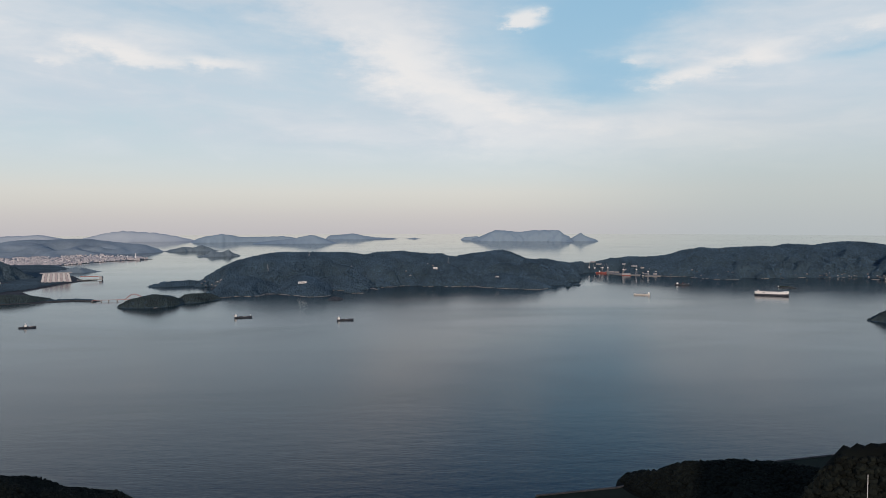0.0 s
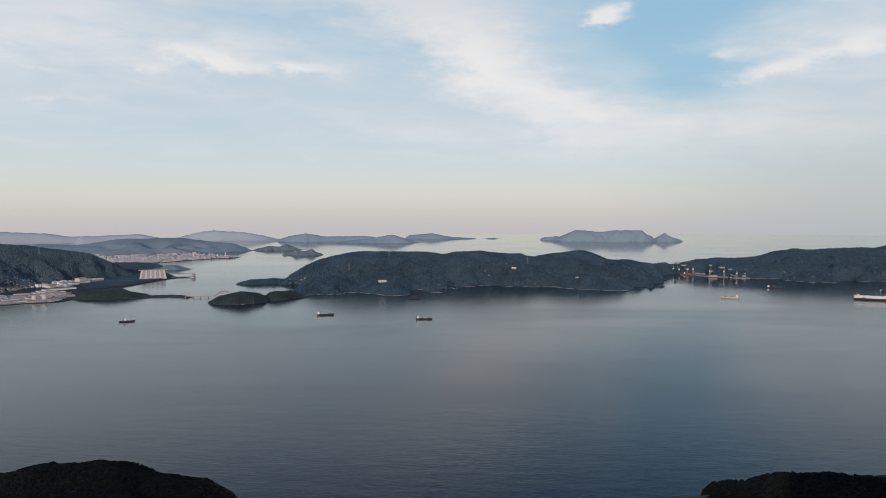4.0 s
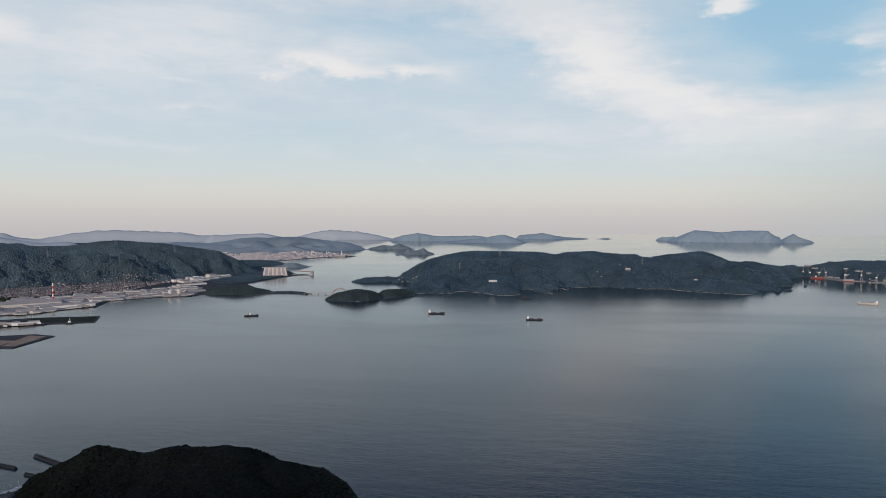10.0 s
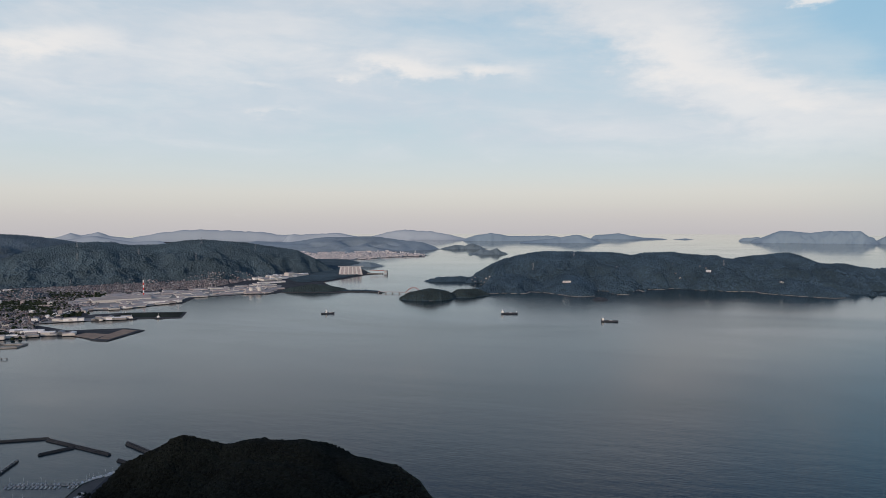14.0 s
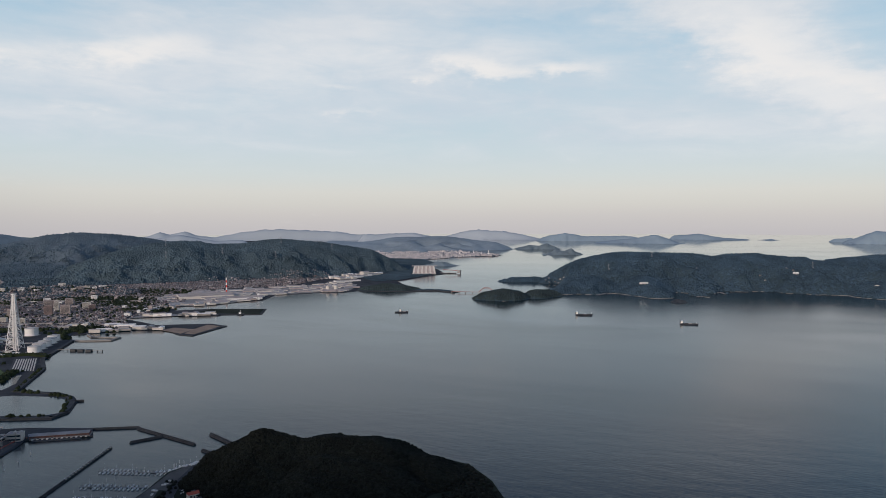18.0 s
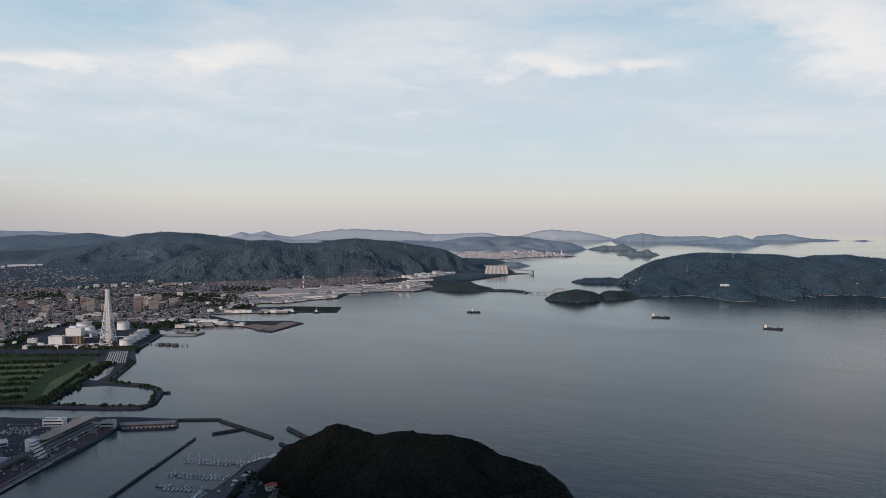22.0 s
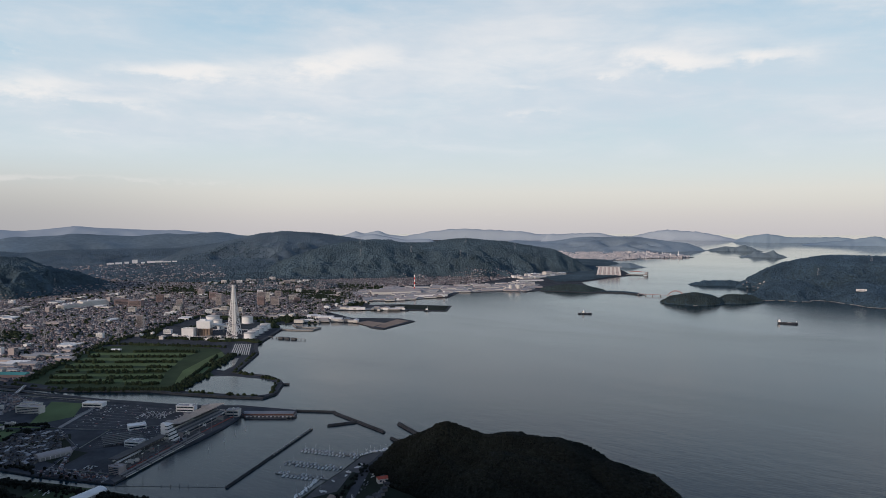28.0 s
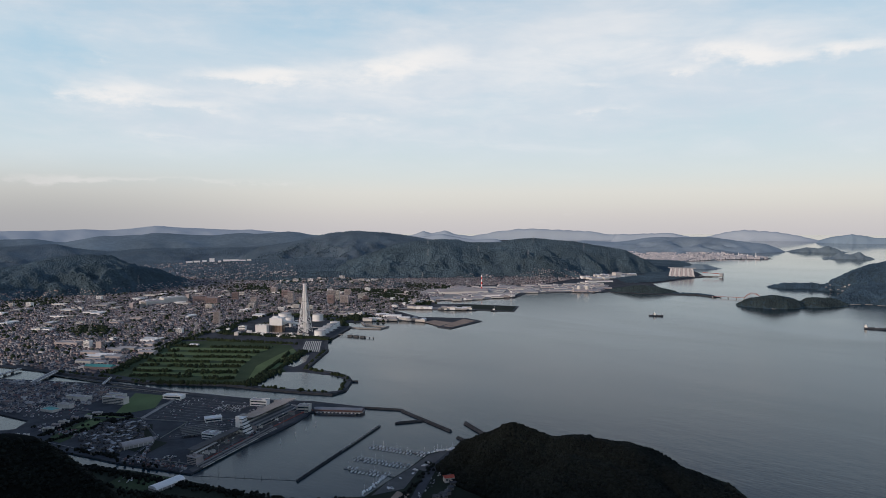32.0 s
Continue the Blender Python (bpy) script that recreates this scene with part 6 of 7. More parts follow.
house(-81.5, 86.4, 60, 1.7, 1.3, 0.8, PALE, RED_TILE, "pale house with a bright red tiled roof")
for i in range(40):
    t = rng.random()
    x, y = -85.5 + 9 * t + rng.uniform(-0.2, 2.6), 92 - 18 * t + rng.uniform(0, 2.6)
    if math.hypot(x + 81.5, y - 86.4) > 1.8:
        house(x, y, 60 + rng.choice([0, 90]), rng.uniform(0.7, 1.2), rng.uniform(0.6, 0.9), rng.uniform(0.4, 0.65), DULL, DARK_TILE, "small house at the foot of the wooded headland")
for i in range(520):
    x, y = rng.uniform(-162, -136), rng.uniform(48, 67)
    if inside(x, y, [(-153.3, 50.6), (-159.5, 58.5), (-155, 65.9), (-148.6, 64), (-141.5, 58.5), (-137.8, 53), (-141, 49)]):
        house(x, y, 28 + rng.choice([0, 90]), rng.uniform(0.5, 0.95), rng.uniform(0.45, 0.75), rng.uniform(0.32, 0.55), rng.choice([DULL, DULL, BEIGE]), rng.choice([DARK_TILE, DARK_TILE, DARK_TILE, GREY_ROOF]), "tiled house in the quarter behind the stadium", group="houses behind the stadium")
sheet("field", [(-157.2, 46.3), (-161.6, 50.7), (-167.2, 58.4), (-162.5, 61.6), (-158.6, 56.6), (-152.7, 47.4)], G + 0.03, GOLF_ROUGH, "allotments and grass beside the houses", "field")
sheet("field", [(-161.4, 53.2), (-165.2, 57.6), (-162.4, 59.6), (-159.6, 55.4)], G + 0.036, FAIRWAY, "patch of mown grass in the field", "grass")
sheet("parking_lot", [(-190.3, 48.9), (-183.0, 61.6), (-172.2, 60.2), (-173, 50.5)], G + 0.03, ASPHALT, "asphalt lorry park beside the inlet", "car park")
for x, y, w, k in ((-163.6, 48.6, 2.6, 0), (-165.2, 50.6, 2.0, 1), (-167.2, 52.8, 2.6, 0), (-168.9, 55.6, 1.8, 1), (-166.9, 57.8, 1.8, 0), (-168.6, 60.4, 2.6, 0), (-163.6, 42.6, 1.0, 0), (-162.2, 43.9, 1.4, 0)):
    building("roadside_building", "pale two-storey building along the lane" if k else "white flat-roofed building along the lane", "building", x, y, w * 0.8, 0.9, rng.uniform(0.4, 0.62), 52, BEIGE if k else PALE, GREY_ROOF if k else PALE_ROOF, 2, group="buildings along the lane")
hedge = []
for a, b, n in (((-155, 44.9), (-161.1, 65.4), 90), ((-160.6, 46.2), (-168.7, 60.2), 110), ((-168.7, 60.2), (-163, 65.6), 80), ((-158.6, 56.6), (-162.5, 61.6), 60), ((-136, 51.8), (-146, 48), 50)):
    hedge += [(a[0] + t * (b[0] - a[0]) + rng.gauss(0, 0.35), a[1] + t * (b[1] - a[1]) + rng.gauss(0, 0.35), G + 0.1) for t in (rng.random() for i in range(n))]
crowns("trees_and_shrubs", np.array(hedge), 0.3, LEAF_NEAR, "dark hedges and trees round the fields", 44, FULL, 0.3, tall=1.0)
shrubs = [(rng.uniform(-172, -112), 0, 0) for i in range(800)]
shrubs = [(x, y, G + 0.2) for x, y in ((x, rng.uniform(40, 70)) for x, q, z in shrubs) if inside(x, y, [(-166, 60), (-172, 47), (-150, 43.5), (-131, 51), (-119, 56.4), (-121, 58.4), (-140, 52.5), (-150, 60), (-164, 63)]) and rng.random() < 0.3]
for i in range(1100):
    t = rng.random()
    a, b = rng.choice([((-156, 37), (-140, 43.6)), ((-140, 43.6), (-128, 49)), ((-128, 49), (-110, 56)), ((-110, 56), (-92, 64)), ((-92, 64), (-86.5, 70)), ((-150, 38), (-120, 46)), ((-118, 46), (-96, 57))])
    shrubs.append((a[0] + t * (b[0] - a[0]) + rng.gauss(0, 0.8), a[1] + t * (b[1] - a[1]) - abs(rng.gauss(0, 1.2)), G + 0.2))
crowns("trees_and_shrubs", np.array(shrubs), 0.26, LEAF_NEAR, "dark scrub along the channel banks", 41, FULL, 0.3, tall=1.0)
for (a, b, w) in (((-226, 70), (-214, 60), 1.6), ((-237, 63), (-229, 53), 1.0), ((-205, 77.4), (-198, 72.5), 0.5)):
    k = thing("road_bridge", "low concrete road bridge over the canal", "bridge", "canal bridges", (0, 0, 0))
    part("deck", Solid().wall([a, b], w, 0.45, 0.7), CONCRETE, k)
    for e in (-1, 1):
        part("rail", Solid().wall([(a[0] + e * w * 0.4, a[1] + e * w * 0.3), (b[0] + e * w * 0.4, b[1] + e * w * 0.3)], 0.06, 0.7, 0.82), WHITE, k)
    for i in range(1, 4):
        part("pier", Solid().box(a[0] + (b[0] - a[0]) * i / 4, a[1] + (b[1] - a[1]) * i / 4, -0.6, w * 0.8, 0.3, 1.1, 45), CONCRETE, k)
sheet("water", [(-185.6, 45.3), (-174.6, 48.6), (-169.9, 45.4), (-169.6, 40), (-178, 34)], 0.02, POND, "inlet of still water beside the quarter", "inlet")
b = thing("pole", "thin white pole on the wooded slope", "pole", "", (43.7, 61.0, 8.0))
part("shaft", Solid().tube((0, 0, 0), (0, 0, 13.4), 0.035, 0.03, 8), WHITE, b)
part("cap", Solid().tube((0, 0, 13.4), (0, 0, 13.5), 0.05, 0.02, 8), GREY_ROOF, b)
tagged(part("sea_wall", Solid().wall([(23, 110.8), (37, 113.2), (55, 120.2), (71, 123.6), (82.5, 125.9), (110, 128.6)], 0.3, -0.4, 0.45), DARK_CONCRETE), "low concrete seawall along the coast road", "sea wall", kind="structure")
for i in range(34):
    t = rng.random()
    x, y = -91.2 + 11 * t + rng.uniform(-0.5, 0.3), 98 - 21 * t
    copy_thing(CARS[rng.randrange(3)], pose(x + rng.uniform(0.4, 1.2), y, G + 0.035, 0, 0, 118 + rng.choice([0, 180])))
for i in range(8):
    t = rng.random()
    moor(-91.6 + 5.5 * t + rng.uniform(-0.5, 0.8), 91.5 - 15 * t, rng.uniform(0, 360), G + 0.05)
scrub = [(-89.6 + 10 * t + rng.gauss(0, 0.5), 91 - 20 * t + rng.gauss(0, 0.5), G + 0.05) for t in (rng.random() for i in range(70))]
crowns("trees_and_shrubs", np.array(scrub), 0.28, LEAF_NEAR, "low scrub round the boat yard", 43, lump=0.35, tall=1.0)

# trees at the foot of the headland and round the power station
foot = []
while len(foot) < 1500:
    x, y = rng.uniform(-92, -30), rng.uniform(88, 124)
    if inside(x, y, [(-90, 106), (-78, 115.4), (-58, 120.4), (-46, 118), (-40, 112), (-36.4, 107), (-30, 99), (-40, 96), (-48, 108), (-58, 116), (-76, 110), (-86, 102)]):
        foot.append((x, y, max(G, float(heights(np.array([x]), np.array([y]), NEAR, 10, rough=1.0, wave=14, wig=0.12, spur=0.3)[0]))))
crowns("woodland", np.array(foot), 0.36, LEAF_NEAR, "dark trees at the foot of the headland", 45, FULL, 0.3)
belt = []
for a, b, n in (((-256, 139), (-236, 149), 130), ((-236, 149), (-222, 155), 90), ((-268, 152), (-256, 140), 90), ((-262, 160), (-275, 190), 110), ((-236, 186), (-252, 196), 80)):
    belt += [(a[0] + t * (b[0] - a[0]) + rng.gauss(0, 0.8), a[1] + t * (b[1] - a[1]) + rng.gauss(0, 0.8), G + 0.2) for t in (rng.random() for i in range(n))]
crowns("trees_and_shrubs", np.array(belt), 0.55, LEAF_PARK, "belt of dark trees round the power station", 46, lump=0.35, tall=1.0)


# ---- ships ----
HULL_DARK = mat("dark_hull_paint", (0.03, 0.035, 0.045), 0.5, 0.3, 0.5, 4.0)
HULL_PALE = mat("pale_hull_paint", (0.5, 0.47, 0.42), 0.55, 0.2, 0.5, 4.0)
HULL_RED = mat("red_hull_paint", (0.22, 0.06, 0.05), 0.6, 0.25, 0.5, 4.0)
cargo_ship("small dark coaster with a low white deckhouse", -154.5, 306, 6.6, 1.3, 0.55, False, HULL_DARK, 2, 0.1)
cargo_ship("dark coaster with a white deckhouse at the stern", -70, 330.5, 8.0, 1.4, 0.6, False, HULL_DARK, 3, 0.42)
cargo_ship("dark coaster with a tall white deckhouse", -22, 318, 7.6, 1.4, 0.55, False, HULL_DARK, 3, 0.38)
cargo_ship("pale coaster with a cream hull", 149, 411, 9.6, 1.6, 0.75, True, HULL_PALE, 3, 0.42)
cargo_ship("dark coaster with deck gear", 200, 473, 10.0, 1.6, 0.7, False, HULL_DARK, 3, 0.3, True)
carrier = thing("car_carrier", "large white-sided car carrier with a dark lower hull", "ship", "", (225, 402, 0), across(225, 402))
carrier.scale = (0.86, 0.86, 0.78)
part("hull", hull(Solid(), 22, 3.2, 1.3), HULL_DARK, carrier, "dark lower hull")
part("upper_side", hull(Solid(), 21.8, 3.2, 3.1, z=1.3), WHITE, carrier, "white upper side")
part("weather_deck", Solid().box(-0.8, 0, 3.1, 18.5, 2.7, 0.08), PALE_ROOF, carrier)
part("bridge", Solid().box(8.3, 0, 3.1, 1.6, 3.3, 0.6), WHITE, carrier)
part("bridge_glazing", Solid().box(8.34, 0, 3.4, 1.6, 3.1, 0.16), GLASS_DARK, carrier)
part("funnel", Solid().box(-8.4, 0.3, 3.1, 1.2, 0.9, 0.9), WHITE, carrier)
part("stern_ramp", Solid().box(-10.6, -0.6, 0.7, 0.3, 1.6, 2.4), GREY_ROOF, carrier)
part("emblem_bar", Solid().box(-5.0, -1.63, 1.8, 1.6, 0.03, 0.5), HULL_DARK, carrier)
for i in range(8):
    part("deck_vent", Solid().box(-7 + i * 1.9, 1.0 if i % 2 else -1.0, 3.15, 0.4, 0.4, 0.3), WHITE, carrier)
barge = thing("barge", "long flat green-grey barge", "barge", "", (261, 448, 0), across(261, 448))
part("hull", hull(Solid(), 11, 1.8, 0.5), HULL_DARK, barge)
part("deck_load", Solid().box(-0.5, 0, 0.5, 8.4, 1.4, 0.35), LEAF_PARK, barge)
part("deckhouse", Solid().box(-4.8, 0, 0.5, 0.8, 1.2, 0.6), WHITE, barge)

# ---- arch bridge and causeway ----
ab, ae = (-151.0, 405.0), (-142.2, 408.2)
arch = thing("arch_bridge", "red steel arch bridge between causeway and islet", "bridge", "", (0, 0, 0))
part("deck", Solid().wall([(-168, 402.4), ab, ae, (-138, 408)], 0.55, 0.85, 1.0), RUST, arch, "red steel deck")
for side in (-0.22, 0.22):
    for name, rise in (("arch_rib", 3.0), ("lower_chord", 2.5)):
        s, last = Solid(), None
        for i in range(17):
            t = i / 16
            p = (ab[0] + t * (ae[0] - ab[0]) - side * 0.34, ab[1] + t * (ae[1] - ab[1]) + side * 0.94, 0.95 + rise * 4 * t * (1 - t))
            if last:
                s.tube(last, p, 0.09, 0.09, 5)
            last = p
        part(name, s, RUST, arch)
    for i in range(1, 16, 2):
        t = i / 16
        x, y = ab[0] + t * (ae[0] - ab[0]) - side * 0.34, ab[1] + t * (ae[1] - ab[1]) + side * 0.94
        part("hanger", Solid().tube((x, y, 0.95), (x, y, 0.95 + 12 * t * (1 - t)), 0.03, 0.03, 4), RUST, arch)
for t in (0.0, 0.27, 0.5, 0.76):
    part("pier", Solid().box(-168 + 17 * t, 402.4 + 2.6 * t, -0.6, 0.5, 0.5, 1.5, 10), CONCRETE, arch)
for p in (ab, ae):
    part("pier", Solid().box(p[0], p[1], -0.6, 0.7, 0.8, 1.5, 20), CONCRETE, arch)
part("mast", Solid().tube((-156, 404.6, 0.9), (-156, 404.6, 5.2), 0.07, 0.04, 5), GREY_ROOF, arch)
tagged(part("causeway", Solid().wall([(-194, 402), (-180, 409), (-172, 406), (-167, 402.8)], 1.8, -0.6, 0.55), DARK_STONE), "narrow stone causeway with scrub", "causeway", kind="structure")
crowns("trees_and_shrubs", np.array([(-194 + 24 * t + rng.gauss(0, 0.6), 406 + 4 * math.sin(3 * t) + rng.gauss(0, 0.6), 0.55) for t in (rng.random() ** 0.8 for i in range(120))]), 0.6, LEAF_ISLE, "scrub along the causeway", 51)

# ---- beaches and buildings on the islands ----
def beach(pts, w=2.2):
    tagged(part("beach", Solid().wall(pts, w, -0.3, 0.12), SAND), "narrow pale sand beach under the trees", "beach", kind="structure")


def shore_beach(ridges, seed, a0, a1, steps, gap, w):
    """Sand along the waterline, where the ground rises from the sea, with breaks at the rocks."""
    run = []
    for i in range(steps + 1):
        a = radians(a0 + (a1 - a0) * i / steps)
        r = np.arange(330.0, 640.0, 0.5)
        z = heights(r * math.sin(a), r * math.cos(a), ridges, seed)
        hit = np.argmax(z > 0.1)
        p = (float(r[hit]) * math.sin(a), float(r[hit]) * math.cos(a))
        if run and (math.hypot(p[0] - run[-1][0], p[1] - run[-1][1]) > 12 or rng.random() < gap):
            if len(run) > 1:
                beach(run, w)
            run = []
        run.append(p)
    if len(run) > 1:
        beach(run, w)


shore_beach(MAIN, 1, -14.5, 12.5, 70, 0.12, 1.3)
shore_beach(EAST, 4, 19.5, 36.0, 40, 0.35, 1.2)
beach([(-215, 398.6), (-206, 402.6), (-197, 401), (-191, 404)], 1.6)
beach([(-124, 371.4), (-116, 388), (-108, 405)], 1.2)
beach([(203, 566), (228, 552)], 1.8)
def slope(x, y):
    return float(heights(np.array([x]), np.array([y]), MAIN, 1)[0]) - 0.1


building("island_hotel", "pale pink hotel on the island shore", "hotel", -57.1, 442.8, 5.0, 1.6, 1.0, across(-57, 443), WHITE, PALE_ROOF, 3, z=slope(-57.1, 442.8))
building("island_hall", "small white building in a clearing", "building", 29.6, 499.4, 3.2, 1.6, 0.9, 4, WHITE, PALE_ROOF, 1, z=slope(29.6, 499.4))
building("island_lodge", "white lodge above the eastern headland", "lodge", 99.5, 489.2, 2.2, 1.5, 1.4, across(100, 497), WHITE, PALE_ROOF, 2, z=slope(99.5, 489.2))
building("island_lodge", "low pale lodge on the island shore", "lodge", 71.6, 480.6, 2.2, 1.4, 0.8, across(92, 497), PALE, PALE_ROOF, 1, z=slope(71.6, 480.6))
for ridges, seed, x0, x1, y0, y1, n, low, high, label, group in (
        (MAIN, 1, -132, -110, 470, 498, 24, 0.3, 5.0, "house in a small fishing hamlet", "hamlet houses"), (EAST, 4, 300, 385, 500, 562, 44, 0.3, 3.0, "house in the village along the eastern shore", "village houses"),
        (EAST, 4, 200, 262, 520, 580, 18, 0.3, 5.0, "house at the foot of the eastern hills", "shore houses"), (MAIN, 1, 4, 34, 490, 514, 8, 5.0, 16.0, "house in a clearing on the island", "clearing houses")):
    made = 0
    for trial in range(4000):
        if made == n:
            break
        x, y = rng.uniform(x0, x1), rng.uniform(y0, y1)
        z = float(heights(np.array([x]), np.array([y]), ridges, seed)[0])
        if low < z < high:
            made += 1
            house(x, y, across(x, y) + rng.uniform(-30, 30), 1.1, 0.8, 0.7, rng.choice([PALE, DULL, DULL]), rng.choice([GREY_ROOF, DARK_TILE]), label, z=z - 0.1, group=group)

# ---- shipyard ----
tagged(part("quay", Solid().prism([(160, 608), (170, 596), (180, 586), (186, 565), (197, 560), (201, 551), (214, 548), (218, 566), (206, 582), (198, 600), (180, 612)], -1.0, 0.45), CONCRETE), "concrete shipyard quay", "quay", kind="structure")


def harbour_crane(x, y, h, turn, label, material, z=0.45):
    b = thing("harbour_crane", label, "crane", "shipyard cranes", (x, y, z), turn)
    for sx in (-0.6, 0.6):
        for sy in (-0.6, 0.6):
            part("leg", Solid().tube((sx, sy, 0), (sx * 0.4, sy * 0.4, h * 0.5), 0.13, 0.1, 5), material, b)
    part("cab", Solid().box(0, 0, h * 0.5, 1.2, 0.9, 0.9), WHITE, b)
    part("jib", Solid().tube((0.4, 0, h * 0.55), (h * 0.42, 0, h * 1.05), 0.14, 0.06, 5), material, b)
    part("stay", Solid().tube((-0.4, 0, h * 0.85), (h * 0.42, 0, h * 1.05), 0.04, 0.04, 4), material, b)
    part("post", Solid().tube((-0.3, 0, h * 0.5), (-0.4, 0, h * 0.85), 0.1, 0.08, 5), material, b)
    return b


for x, y, h, t in ((170, 599, 7, 70), (174, 596, 6, 110), (183, 588, 7.5, 100), (190, 568, 7, 50), (199, 562, 7.5, 60), (206, 554, 5.5, 40), (180, 593, 6.5, 20)):
    harbour_crane(x, y, h, t, "pale harbour crane with a raised jib", rng.choice([GREY_ROOF, GREY_ROOF, CONCRETE]))
cargo_ship("red-hulled ship fitting out at the shipyard", 176.5, 585, 9, 2.0, 1.1, False, HULL_RED, 2, 0.15, True)
dock = thing("floating_dock", "red floating dock with grey side walls", "dock", "", (190, 560.5, 0), across(190, 560.5))
part("pontoon", Solid().box(0, 0, -0.3, 7, 3.0, 0.8), HULL_RED, dock)
for sy in (-1.4, 1.4):
    part("wing_wall", Solid().box(0, sy, 0.5, 6.6, 0.4, 1.2), GREY_ROOF, dock)
for i in range(11):
    t = i / 10
    x, y = 172 + 38 * t + rng.uniform(0, 5), 602 - 48 * t + rng.uniform(0, 7)
    shed("pale workshop beside the shipyard quay", x, y, rng.uniform(2.5, 5), rng.uniform(2, 3.5), rng.uniform(0.6, 1.3), across(175, 590) + rng.uniform(-20, 20), rng.choice([PALE_ROOF, GREY_ROOF, GREY_ROOF]), rng.choice([GREY_ROOF, CONCRETE, CONCRETE]), 1, "shipyard workshops", max(0.45, float(heights(np.array([x]), np.array([y]), EAST, 4)[0]) - 0.2), "workshop", "workshop")

# ---- factories ----
FLAT = math.degrees(math.atan2(36, 30))
stack = thing("striped_chimney", "slim chimney with red and white bands", "chimney", "", (-289, 337, G))
for i in range(7):
    part("band", Solid().tube((0, 0, i * 1.5), (0, 0, (i + 1) * 1.5), 0.46 - 0.02 * i, 0.44 - 0.02 * i, 14), WHITE if i % 2 == 0 else RED_PAINT, stack)
part("cap", Solid().tube((0, 0, 10.5), (0, 0, 10.8), 0.34, 0.34, 14), DARK_STEEL, stack)
part("base", Solid().box(0, 0, 0, 2.2, 2.2, 0.8), CONCRETE, stack)
FACTORY = [(-276, 282), (-262, 290), (-256, 318), (-264, 346), (-246, 371), (-233, 378), (-236, 396), (-252, 430), (-272, 434), (-284, 400), (-318, 345), (-316, 308)]
sheet("works_yard", FACTORY, G + 0.02, CONCRETE, "pale concrete yard between the works sheds", "yard")
made = 0
for i in range(900):
    x, y = rng.uniform(-318, -234), rng.uniform(282, 434)
    if made < 170 and inside(x, y, FACTORY) and math.hypot(x + 289, y - 337) > 5:
        made += 1
        w, d = rng.uniform(3, 10), rng.uniform(2, 5.5)
        shed("long pale factory shed with a ribbed roof", x, y, w, d, rng.uniform(0.32, 0.62) + made * 0.002, FLAT + rng.choice([0, 0, 90]), rng.choice([PALE_ROOF, PALE_ROOF, GREY_ROOF, GREY_ROOF]), rng.choice([PALE, PALE, BEIGE]), rng.choice([1, 2, 3]))
shed("wide pale rolling mill at the water's edge", -264, 322, 20, 8, 1.2, FLAT, PALE_ROOF, WHITE, 3)
shed("broad pale sheet-roofed mill", -292, 322, 30, 16, 1.5, FLAT, PALE_ROOF, PALE, 5)
shed("bright long shed behind the cape", -270, 446, 20, 5, 0.9, 58, PALE_ROOF, WHITE, 2)
for x, y in ((-245, 381), (-241, 384), (-243.5, 386)):
    tagged(part("silo", Solid().tube((x, y, G), (x, y, 3.4), 1.3, 1.3, 14).tube((x, y, 3.4), (x, y, 3.9), 1.3, 0.2, 14), PALE), "pale concrete silo on the quay", "silo", "quay silos")
for i in range(26):
    x, y = -288 + rng.uniform(-9, 12), 490 + rng.uniform(-28, 34)
    shed("pale works building under the hill", x, y, rng.uniform(3, 8), rng.uniform(2, 4), rng.uniform(0.8, 2.0), 70, rng.choice([PALE_ROOF, WHITE, GREY_ROOF]), rng.choice([PALE, WHITE]), 1, "works under the hill")
shed("tall cream works hall under the hill", -284, 496, 6, 5, 3.4, 70, PALE_ROOF, PALE, 1, "works under the hill")
hall = thing("striped_store", "huge sloped store with pale and red-brown stripes", "store", "", (-250, 538, G), across(-250, 538))
for i in range(11):
    u = -10 + i * 20 / 11
    v = u + 20 / 11 * 0.92
    s = Solid()
    s.add([(u, -7, 0), (v, -7, 0), (v * 0.86, -1.2, 6.2), (u * 0.86, -1.2, 6.2), (u * 0.86, 1.2, 6.2), (v * 0.86, 1.2, 6.2), (v, 7, 0), (u, 7, 0)],
          [(0, 1, 2, 3), (3, 2, 5, 4), (4, 5, 6, 7), (0, 3, 4, 7), (1, 6, 5, 2)])
    part("roof_panel", s, BEIGE if i % 2 else PALE, hall)
part("conveyor", Solid().box(0, 0, 6.2, 21, 1.0, 0.7), GREY_ROOF, hall)
part("base_wall", Solid().box(0, 0, 0, 19.6, 13.6, 0.5), CONCRETE, hall)
pier = thing("loading_pier", "loading pier with a conveyor tower", "pier", "", (0, 0, 0))
part("deck", Solid().wall([(-238, 545), (-222, 551)], 1.2, 0.5, 0.9), CONCRETE, pier)
for i in range(5):
    part("pile", Solid().box(-238 + 4 * i, 545 + 1.5 * i, -0.6, 0.6, 0.6, 1.2), DARK_STONE, pier)
part("loader", Solid().box(-223, 550.6, 0.9, 2.6, 2.0, 2.2), GREY_ROOF, pier)
part("boom", Solid().tube((-236, 545.6, 3.4), (-223, 550.6, 2.8), 0.25, 0.25, 5), RUST, pier)
beach([(-236, 462), (-235.4, 492), (-234, 530)], 2.0)

# ---- port spits ----
sheet("grass", [(-246, 263), (-215, 274), (-224, 289), (-249, 278)], G + 0.03, FIELD, "grassed reclaimed spit", "grass")
